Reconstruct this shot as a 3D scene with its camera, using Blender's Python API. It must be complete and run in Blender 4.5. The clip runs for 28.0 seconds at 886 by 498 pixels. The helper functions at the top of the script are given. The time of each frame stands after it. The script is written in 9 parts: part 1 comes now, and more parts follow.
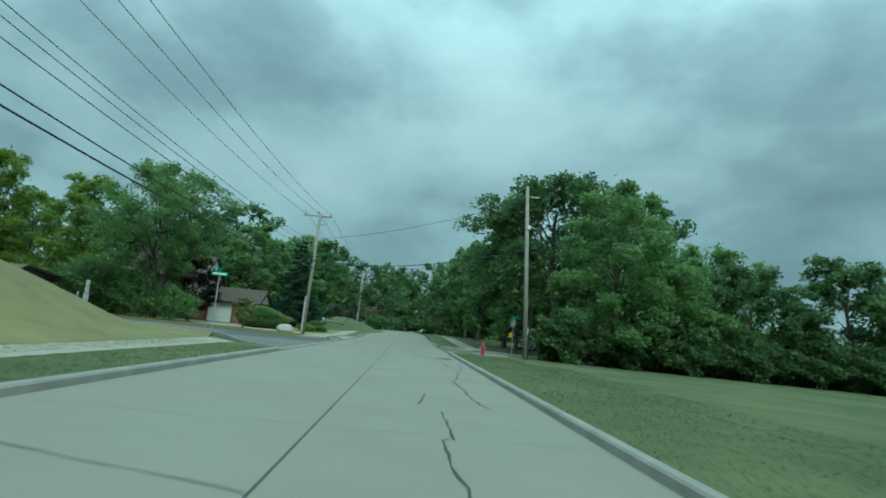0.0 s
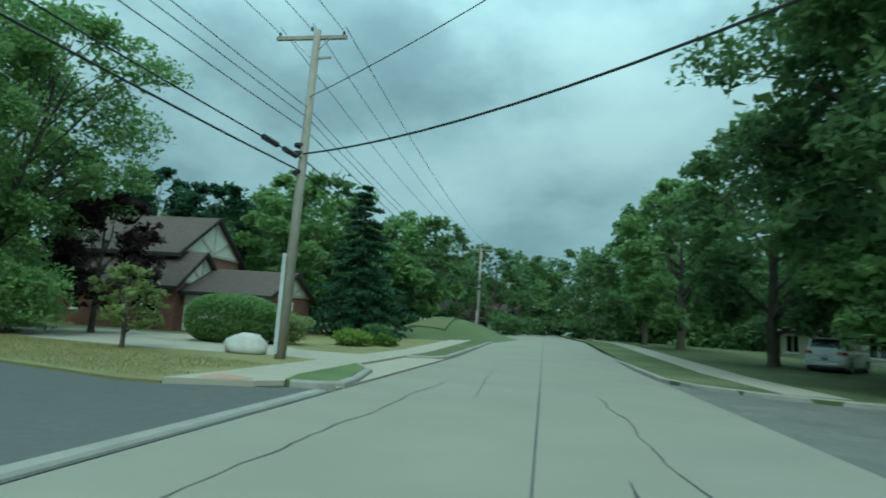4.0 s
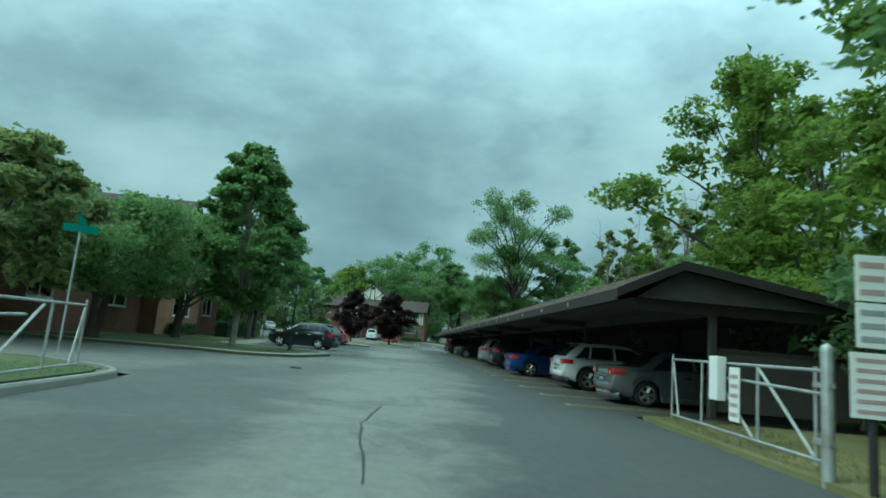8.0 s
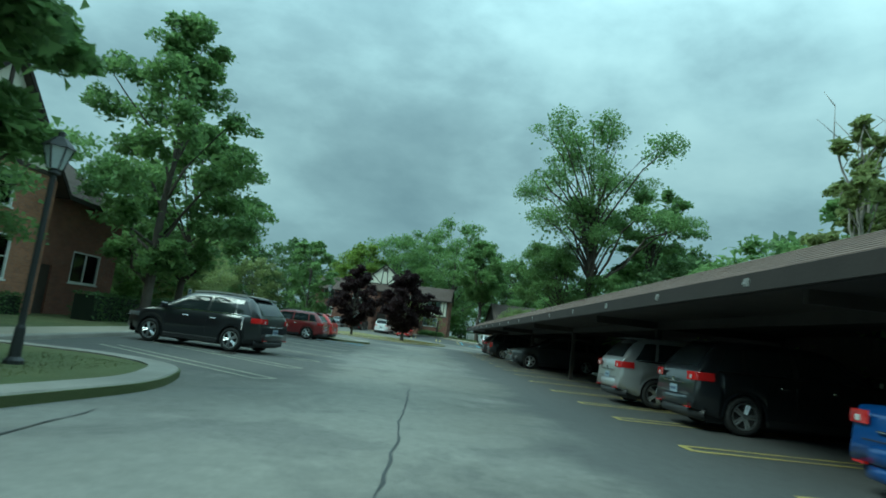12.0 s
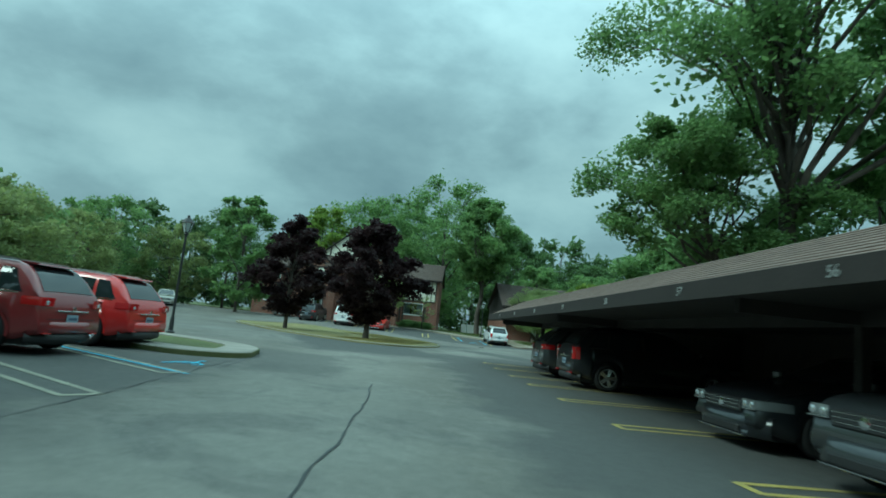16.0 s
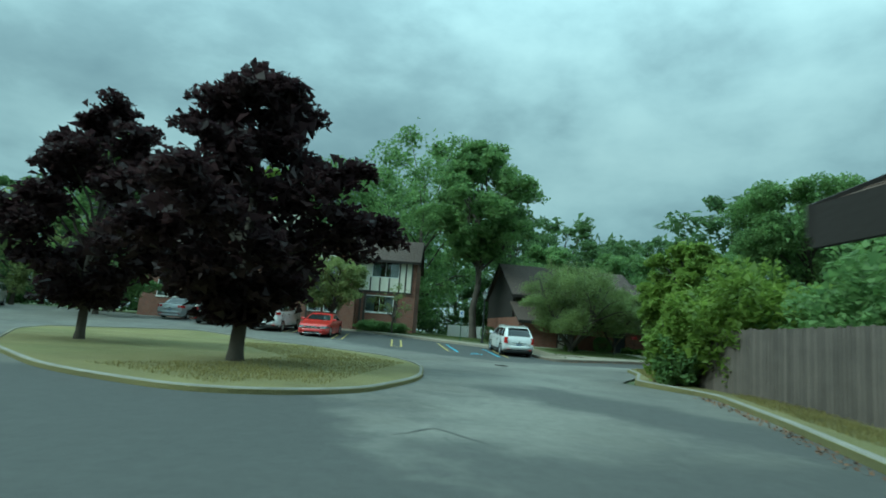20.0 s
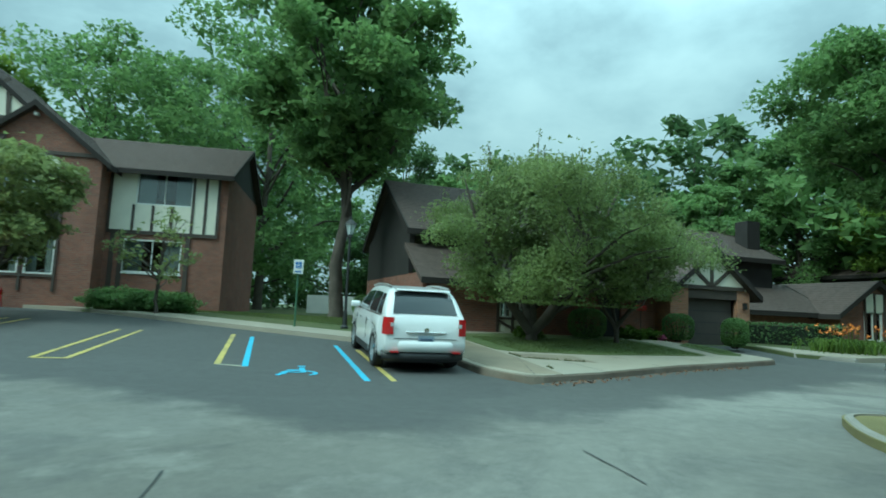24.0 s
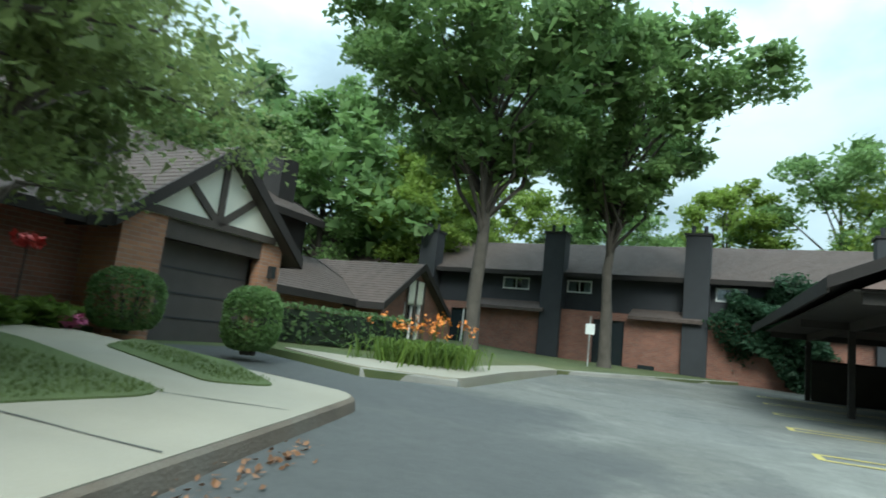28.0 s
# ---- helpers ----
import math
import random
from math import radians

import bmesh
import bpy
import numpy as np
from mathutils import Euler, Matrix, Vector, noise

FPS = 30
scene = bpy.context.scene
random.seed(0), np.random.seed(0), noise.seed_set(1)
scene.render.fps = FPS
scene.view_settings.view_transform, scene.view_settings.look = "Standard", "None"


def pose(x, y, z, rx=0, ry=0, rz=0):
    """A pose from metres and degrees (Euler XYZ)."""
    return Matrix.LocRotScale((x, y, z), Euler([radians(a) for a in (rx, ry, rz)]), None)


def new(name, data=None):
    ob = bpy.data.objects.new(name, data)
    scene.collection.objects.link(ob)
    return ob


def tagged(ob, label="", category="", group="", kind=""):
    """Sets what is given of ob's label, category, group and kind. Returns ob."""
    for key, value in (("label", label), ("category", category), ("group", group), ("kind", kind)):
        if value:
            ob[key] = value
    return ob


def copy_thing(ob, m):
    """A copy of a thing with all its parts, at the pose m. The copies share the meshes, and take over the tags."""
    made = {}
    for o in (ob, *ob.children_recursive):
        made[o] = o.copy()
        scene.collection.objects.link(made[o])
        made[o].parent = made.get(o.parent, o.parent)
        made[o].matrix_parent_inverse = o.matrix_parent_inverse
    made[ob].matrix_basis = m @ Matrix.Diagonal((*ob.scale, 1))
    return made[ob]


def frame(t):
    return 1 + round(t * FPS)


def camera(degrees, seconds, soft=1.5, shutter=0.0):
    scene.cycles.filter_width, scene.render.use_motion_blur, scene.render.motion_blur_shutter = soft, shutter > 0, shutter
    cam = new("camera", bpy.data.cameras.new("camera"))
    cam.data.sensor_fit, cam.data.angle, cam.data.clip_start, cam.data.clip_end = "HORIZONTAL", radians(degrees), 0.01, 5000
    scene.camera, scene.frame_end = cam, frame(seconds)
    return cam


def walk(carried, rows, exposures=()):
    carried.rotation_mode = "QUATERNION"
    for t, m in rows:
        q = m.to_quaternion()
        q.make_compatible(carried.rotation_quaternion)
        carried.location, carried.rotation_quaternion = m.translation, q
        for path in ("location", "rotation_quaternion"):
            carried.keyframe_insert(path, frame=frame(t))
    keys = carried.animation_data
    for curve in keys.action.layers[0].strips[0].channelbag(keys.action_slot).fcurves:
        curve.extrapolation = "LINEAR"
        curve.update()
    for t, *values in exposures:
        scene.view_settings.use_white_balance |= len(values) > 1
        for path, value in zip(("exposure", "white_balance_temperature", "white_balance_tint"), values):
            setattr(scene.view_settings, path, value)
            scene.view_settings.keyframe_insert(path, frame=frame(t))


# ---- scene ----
cam = camera(73.99, 28.0, soft=1.75, shutter=0.3)
PATH = [
    (0.0, pose(0.000, -0.000, 1.256, 98.135, -5.760, 4.641)),
    (0.5, pose(-0.493, 5.022, 1.250, 98.183, -5.586, 4.111)),
    (1.0, pose(-1.048, 9.990, 1.246, 98.125, -5.134, 3.645)),
    (1.5, pose(-1.635, 14.801, 1.207, 97.736, -4.854, 3.229)),
    (2.0, pose(-2.269, 19.433, 1.229, 97.692, -4.481, 3.311)),
    (2.5, pose(-3.110, 23.322, 1.242, 97.806, -4.312, 3.647)),
    (4.5, pose(-6.555, 34.116, 1.328, 97.113, -4.074, 28.308)),
    (5.0, pose(-7.854, 35.321, 1.356, 96.549, -4.255, 40.953)),
    (5.5, pose(-10.099, 37.011, 1.138, 96.799, -3.032, 51.556)),
    (6.0, pose(-13.197, 37.662, 1.266, 98.041, -2.816, 62.921)),
    (6.5, pose(-16.343, 37.972, 1.261, 99.123, -4.185, 74.573)),
    (7.0, pose(-19.529, 37.986, 1.302, 98.879, -4.326, 82.239)),
    (7.5, pose(-22.488, 37.988, 1.271, 98.937, -4.669, 85.165)),
    (8.0, pose(-25.346, 38.034, 1.232, 98.947, -4.960, 85.712)),
    (8.5, pose(-28.167, 38.130, 1.209, 98.994, -5.373, 86.245)),
    (9.0, pose(-30.770, 38.193, 1.253, 98.664, -5.391, 86.785)),
    (9.5, pose(-33.417, 38.251, 1.243, 98.156, -5.623, 87.224)),
    (10.0, pose(-36.196, 38.201, 1.273, 97.653, -5.933, 87.330)),
    (10.5, pose(-39.048, 38.187, 1.254, 97.369, -6.192, 87.494)),
    (11.0, pose(-41.934, 38.154, 1.224, 97.510, -6.332, 87.641)),
    (11.5, pose(-44.702, 38.235, 1.172, 97.885, -6.086, 87.703)),
    (12.0, pose(-47.401, 38.197, 1.206, 98.284, -6.480, 87.428)),
    (12.5, pose(-50.257, 38.299, 1.200, 98.690, -5.837, 87.313)),
    (14.5, pose(-64.076, 38.114, 1.332, 97.528, -5.067, 85.731)),
    (15.0, pose(-66.979, 38.315, 1.273, 97.624, -5.491, 85.686)),
    (15.5, pose(-69.829, 38.471, 1.244, 97.546, -6.120, 85.578)),
    (16.0, pose(-72.825, 38.675, 1.239, 97.570, -5.907, 85.727)),
    (16.5, pose(-75.774, 38.841, 1.212, 97.665, -4.985, 85.688)),
    (17.0, pose(-78.517, 39.011, 1.151, 97.893, -4.638, 85.444)),
    (17.5, pose(-80.999, 38.974, 1.259, 98.292, -4.241, 84.849)),
    (18.0, pose(-83.644, 39.170, 1.280, 98.686, -4.172, 84.641)),
    (18.5, pose(-86.385, 39.421, 1.275, 98.869, -3.783, 84.361)),
    (19.0, pose(-89.020, 39.671, 1.237, 98.542, -3.468, 84.101)),
    (19.5, pose(-91.431, 40.034, 1.144, 98.142, -3.548, 84.204)),
    (20.0, pose(-94.439, 40.029, 1.120, 98.073, -4.322, 83.513)),
    (20.5, pose(-97.115, 40.300, 1.091, 97.885, -4.081, 83.643)),
    (22.5, pose(-109.250, 43.615, 1.348, 97.300, -1.314, 80.715)),
    (23.0, pose(-111.457, 44.028, 1.309, 97.004, -1.064, 79.193)),
    (23.5, pose(-113.519, 44.496, 1.303, 96.455, -1.372, 76.861)),
    (24.0, pose(-115.253, 45.006, 1.295, 96.001, -2.537, 73.882)),
    (24.5, pose(-116.888, 45.609, 1.236, 95.882, -3.876, 70.325)),
    (25.0, pose(-118.029, 46.331, 1.275, 95.902, -4.430, 67.325)),
    (25.5, pose(-119.361, 47.057, 1.196, 97.366, -4.247, 63.281)),
    (26.0, pose(-120.545, 47.778, 1.143, 98.042, -3.563, 58.112)),
    (26.5, pose(-122.177, 49.291, 1.242, 97.726, -3.894, 51.066)),
    (27.0, pose(-123.474, 50.926, 1.144, 98.117, -4.227, 43.232)),
    (27.5, pose(-124.427, 52.355, 1.086, 98.361, -5.311, 35.103)),
    (28.0, pose(-125.054, 53.467, 1.033, 98.608, -6.347, 27.563)),
]
walk(cam, PATH, [(0, 0.26, 5280, -28), (5, 0.36, 5280, -28), (8, 0.46, 5300, -28), (20, 0.40, 5280, -29), (23, 0.54, 5260, -29), (24, 0.68, 5280, -27), (25, 0.87, 5560, -20), (26.1, 0.95, 5540, -19), (26.6, 1.12, 5850, -5), (28, 1.13, 5850, -6)])

# ==== place ====
W = bpy.data.worlds.new("sky")
scene.world = W
W.use_nodes = True


def sky_world():
    nt = W.node_tree
    nd, ln = nt.nodes, nt.links
    nd.clear()
    out = nd.new("ShaderNodeOutputWorld")
    bg = nd.new("ShaderNodeBackground")
    sky = nd.new("ShaderNodeTexSky")
    sky.sky_type, sky.sun_disc = "NISHITA", False
    sky.sun_elevation, sky.sun_rotation = radians(42), radians(160)
    tc = nd.new("ShaderNodeTexCoord")
    mp = nd.new("ShaderNodeMapping")
    mp.inputs["Location"].default_value = (2.1, 3.4, 0.4)
    mp.inputs["Rotation"].default_value = (0, 0, 0.5)
    mp.inputs["Scale"].default_value = (1.0, 0.9, 1.75)
    ln.new(tc.outputs["Generated"], mp.inputs[0])
    n1 = nd.new("ShaderNodeTexNoise")
    n1.inputs["Scale"].default_value, n1.inputs["Detail"].default_value = 2.7, 7
    n1.inputs["Roughness"].default_value, n1.inputs["Distortion"].default_value = 0.53, 0.08
    ln.new(mp.outputs[0], n1.inputs["Vector"])
    cr = nd.new("ShaderNodeValToRGB")
    e = cr.color_ramp.elements
    e[0].position, e[0].color = 0.32, (0.20, 0.238, 0.268, 1)
    e[1].position, e[1].color = 0.70, (0.475, 0.52, 0.54, 1)
    m = e.new(0.43)
    m.color = (0.265, 0.308, 0.338, 1)
    m = e.new(0.50)
    m.color = (0.335, 0.385, 0.415, 1)
    m = e.new(0.58)
    m.color = (0.40, 0.45, 0.477, 1)
    ln.new(n1.outputs["Fac"], cr.inputs[0])
    mix = nd.new("ShaderNodeMix")
    mix.data_type = "RGBA"
    mix.inputs["Factor"].default_value = 0.10
    sc = nd.new("ShaderNodeMix")
    sc.data_type, sc.blend_type = "RGBA", "MULTIPLY"
    sc.inputs["Factor"].default_value = 1.0
    ln.new(sky.outputs[0], sc.inputs["A"])
    sc.inputs["B"].default_value = (0.09, 0.09, 0.09, 1)
    ln.new(cr.outputs[0], mix.inputs["A"])
    ln.new(sc.outputs["Result"], mix.inputs["B"])
    ln.new(mix.outputs["Result"], bg.inputs[0])
    sep = nd.new("ShaderNodeSeparateXYZ")
    ln.new(tc.outputs["Generated"], sep.inputs[0])
    up = nd.new("ShaderNodeMapRange")
    up.interpolation_type = "SMOOTHSTEP"
    up.inputs["From Min"].default_value, up.inputs["From Max"].default_value = 0.22, 1.0
    up.inputs["To Min"].default_value, up.inputs["To Max"].default_value = 0.90, 3.35
    ln.new(sep.outputs["Z"], up.inputs["Value"])
    ln.new(up.outputs["Result"], bg.inputs[1])
    ln.new(bg.outputs[0], out.inputs[0])


sky_world()
sun = new("sun", bpy.data.lights.new("sun", "SUN"))
sun.data.energy, sun.data.angle, sun.data.color = 1.5, radians(25), (1.0, 0.96, 0.9)
sun.rotation_euler = (radians(48), 0, radians(20))


# ---- materials ----
MATS = {}


def mat(name, col, rough=0.8, metal=0.0, vary=0.25, scale=3.0, fine=40.0, bump=0.15, dirt=0.0, dirtcol=(0.1, 0.09, 0.08), island=0.0, obj=0.0, spec=0.5, coat=0.0, bdist=0.02):
    if name in MATS:
        return MATS[name]
    m = bpy.data.materials.new(name)
    m.use_nodes = True
    nd, ln = m.node_tree.nodes, m.node_tree.links
    b = nd["Principled BSDF"]
    b.inputs["Roughness"].default_value, b.inputs["Metallic"].default_value = rough, metal
    b.inputs["Specular IOR Level"].default_value = spec
    b.inputs["Coat Weight"].default_value = coat
    b.inputs["Coat Roughness"].default_value = 0.08
    geo = nd.new("ShaderNodeNewGeometry")
    n1 = nd.new("ShaderNodeTexNoise")
    n1.inputs["Scale"].default_value, n1.inputs["Detail"].default_value = scale, 4
    n2 = nd.new("ShaderNodeTexNoise")
    n2.inputs["Scale"].default_value, n2.inputs["Detail"].default_value = fine, 3
    ln.new(geo.outputs["Position"], n1.inputs["Vector"])
    ln.new(geo.outputs["Position"], n2.inputs["Vector"])
    av = nd.new("ShaderNodeMath")
    av.operation = "MULTIPLY_ADD"
    ln.new(n2.outputs["Fac"], av.inputs[0])
    av.inputs[1].default_value = 0.5
    hl = nd.new("ShaderNodeMath")
    hl.operation = "MULTIPLY_ADD"
    ln.new(n1.outputs["Fac"], hl.inputs[0])
    hl.inputs[1].default_value, hl.inputs[2].default_value = 1.2, -0.35
    ln.new(hl.outputs[0], av.inputs[2])
    last = av.outputs[0]
    for amt, src in ((island, geo.outputs["Random Per Island"]), (obj, None)):
        if amt:
            if src is None:
                src = nd.new("ShaderNodeObjectInfo").outputs["Random"]
            k = nd.new("ShaderNodeMath")
            k.operation = "MULTIPLY_ADD"
            ln.new(src, k.inputs[0])
            k.inputs[1].default_value = amt
            ln.new(last, k.inputs[2])
            k2 = nd.new("ShaderNodeMath")
            k2.operation = "SUBTRACT"
            ln.new(k.outputs[0], k2.inputs[0])
            k2.inputs[1].default_value = amt / 2
            last = k2.outputs[0]
    mix = nd.new("ShaderNodeMix")
    mix.data_type = "RGBA"
    ln.new(last, mix.inputs["Factor"])
    mix.inputs["A"].default_value = (*[c * (1 - vary) for c in col], 1)
    mix.inputs["B"].default_value = (*[min(c * (1 + vary), 0.95) for c in col], 1)
    res = mix.outputs["Result"]
    if dirt:
        n3 = nd.new("ShaderNodeTexNoise")
        n3.inputs["Scale"].default_value, n3.inputs["Detail"].default_value = scale * 0.35, 6
        n3.inputs["Roughness"].default_value = 0.65
        ln.new(geo.outputs["Position"], n3.inputs["Vector"])
        rp = nd.new("ShaderNodeMapRange")
        rp.inputs["From Min"].default_value, rp.inputs["From Max"].default_value = 0.45, 0.70
        rp.inputs["To Max"].default_value = dirt
        ln.new(n3.outputs["Fac"], rp.inputs["Value"])
        mx = nd.new("ShaderNodeMix")
        mx.data_type = "RGBA"
        ln.new(rp.outputs["Result"], mx.inputs["Factor"])
        ln.new(res, mx.inputs["A"])
        mx.inputs["B"].default_value = (*dirtcol, 1)
        res = mx.outputs["Result"]
    ln.new(res, b.inputs["Base Color"])
    if bump:
        bp = nd.new("ShaderNodeBump")
        bp.inputs["Strength"].default_value, bp.inputs["Distance"].default_value = bump, bdist
        ln.new(n2.outputs["Fac"], bp.inputs["Height"])
        ln.new(bp.outputs[0], b.inputs["Normal"])
    MATS[name] = m
    return m


def leaf_mat(name, col, vary=0.35, yellow=0.12):
    if name in MATS:
        return MATS[name]
    m = bpy.data.materials.new(name)
    m.use_nodes = True
    nd, ln = m.node_tree.nodes, m.node_tree.links
    b = nd["Principled BSDF"]
    b.inputs["Roughness"].default_value = 0.55
    b.inputs["Specular IOR Level"].default_value = 0.3
    geo = nd.new("ShaderNodeNewGeometry")
    cr = nd.new("ShaderNodeValToRGB")
    e = cr.color_ramp.elements
    e[0].color = (*[c * (1 - vary) for c in col], 1)
    e[1].color = (col[0] * (1 + vary) + yellow * 0.25, col[1] * (1 + vary) + yellow * 0.12, col[2] * (1 + vary * 0.6), 1)
    n1 = nd.new("ShaderNodeTexNoise")
    n1.inputs["Scale"].default_value = 0.7
    ln.new(geo.outputs["Position"], n1.inputs["Vector"])
    k = nd.new("ShaderNodeMath")
    k.operation = "MULTIPLY_ADD"
    ln.new(geo.outputs["Random Per Island"], k.inputs[0])
    k.inputs[1].default_value = 0.6
    k2 = nd.new("ShaderNodeMath")
    k2.operation = "MULTIPLY_ADD"
    ln.new(n1.outputs["Fac"], k2.inputs[0])
    k2.inputs[1].default_value, k2.inputs[2].default_value = 0.9, -0.25
    ln.new(k2.outputs[0], k.inputs[2])
    ln.new(k.outputs[0], cr.inputs[0])
    ln.new(cr.outputs[0], b.inputs["Base Color"])
    tr = nd.new("ShaderNodeBsdfTranslucent")
    ln.new(cr.outputs[0], tr.inputs["Color"])
    ms = nd.new("ShaderNodeMixShader")
    ms.inputs[0].default_value = 0.55
    ln.new(b.outputs[0], ms.inputs[1])
    ln.new(tr.outputs[0], ms.inputs[2])
    ln.new(ms.outputs[0], nd["Material Output"].inputs["Surface"])
    MATS[name] = m
    return m


def brick_mat(name, c1, c2, mortar, across="XY"):
    """Running bond; the wall's own x runs along it and z up."""
    if name in MATS:
        return MATS[name]
    m = bpy.data.materials.new(name)
    m.use_nodes = True
    nd, ln = m.node_tree.nodes, m.node_tree.links
    b = nd["Principled BSDF"]
    b.inputs["Roughness"].default_value = 0.88
    tc = nd.new("ShaderNodeTexCoord")
    sp = nd.new("ShaderNodeSeparateXYZ")
    ln.new(tc.outputs["Object"], sp.inputs[0])
    ad = nd.new("ShaderNodeMath")
    ln.new(sp.outputs["X"], ad.inputs[0])
    ln.new(sp.outputs["Y"], ad.inputs[1])
    cb = nd.new("ShaderNodeCombineXYZ")
    ln.new(ad.outputs[0], cb.inputs[0])
    ln.new(sp.outputs["Z"], cb.inputs[1])
    bt = nd.new("ShaderNodeTexBrick")
    bt.inputs["Scale"].default_value = 1.0
    bt.inputs["Brick Width"].default_value, bt.inputs["Row Height"].default_value = 0.215, 0.075
    bt.inputs["Mortar Size"].default_value, bt.inputs["Mortar Smooth"].default_value = 0.006, 0.2
    bt.inputs["Bias"].default_value = -0.15
    bt.inputs["Color1"].default_value, bt.inputs["Color2"].default_value = (*c1, 1), (*c2, 1)
    bt.inputs["Mortar"].default_value = (*mortar, 1)
    ln.new(cb.outputs[0], bt.inputs["Vector"])
    n = nd.new("ShaderNodeTexNoise")
    n.inputs["Scale"].default_value, n.inputs["Detail"].default_value = 1.3, 5
    ln.new(tc.outputs["Object"], n.inputs["Vector"])
    mp = nd.new("ShaderNodeMapRange")
    mp.inputs["To Min"].default_value, mp.inputs["To Max"].default_value = 0.65, 1.3
    ln.new(n.outputs["Fac"], mp.inputs["Value"])
    mx = nd.new("ShaderNodeMix")
    mx.data_type, mx.blend_type = "RGBA", "MULTIPLY"
    mx.inputs["Factor"].default_value = 1
    ln.new(bt.outputs["Color"], mx.inputs["A"])
    ln.new(mp.outputs["Result"], mx.inputs["B"])
    ln.new(mx.outputs["Result"], b.inputs["Base Color"])
    bp = nd.new("ShaderNodeBump")
    bp.inputs["Strength"].default_value, bp.inputs["Distance"].default_value = 0.6, 0.01
    bp.invert = True
    ln.new(bt.outputs["Fac"], bp.inputs["Height"])
    ln.new(bp.outputs[0], b.inputs["Normal"])
    MATS[name] = m
    return m


def glass_mat(name, col=(0.02, 0.025, 0.028), rough=0.03):
    if name in MATS:
        return MATS[name]
    m = bpy.data.materials.new(name)
    m.use_nodes = True
    b = m.node_tree.nodes["Principled BSDF"]
    b.inputs["Base Color"].default_value = (*col, 1)
    b.inputs["Roughness"].default_value = rough
    b.inputs["Specular IOR Level"].default_value = 0.7
    MATS[name] = m
    return m


def clear_glass():
    if "pane_glass" in MATS:
        return MATS["pane_glass"]
    m = bpy.data.materials.new("pane_glass")
    m.use_nodes = True
    nd, ln = m.node_tree.nodes, m.node_tree.links
    tr, gl = nd.new("ShaderNodeBsdfTransparent"), nd.new("ShaderNodeBsdfGlossy")
    tr.inputs[0].default_value = (0.75, 0.8, 0.8, 1)
    gl.inputs["Roughness"].default_value = 0.02
    ms, fr = nd.new("ShaderNodeMixShader"), nd.new("ShaderNodeFresnel")
    fr.inputs[0].default_value = 1.8
    ln.new(fr.outputs[0], ms.inputs[0])
    ln.new(tr.outputs[0], ms.inputs[1])
    ln.new(gl.outputs[0], ms.inputs[2])
    ln.new(ms.outputs[0], nd["Material Output"].inputs["Surface"])
    MATS["pane_glass"] = m
    return m


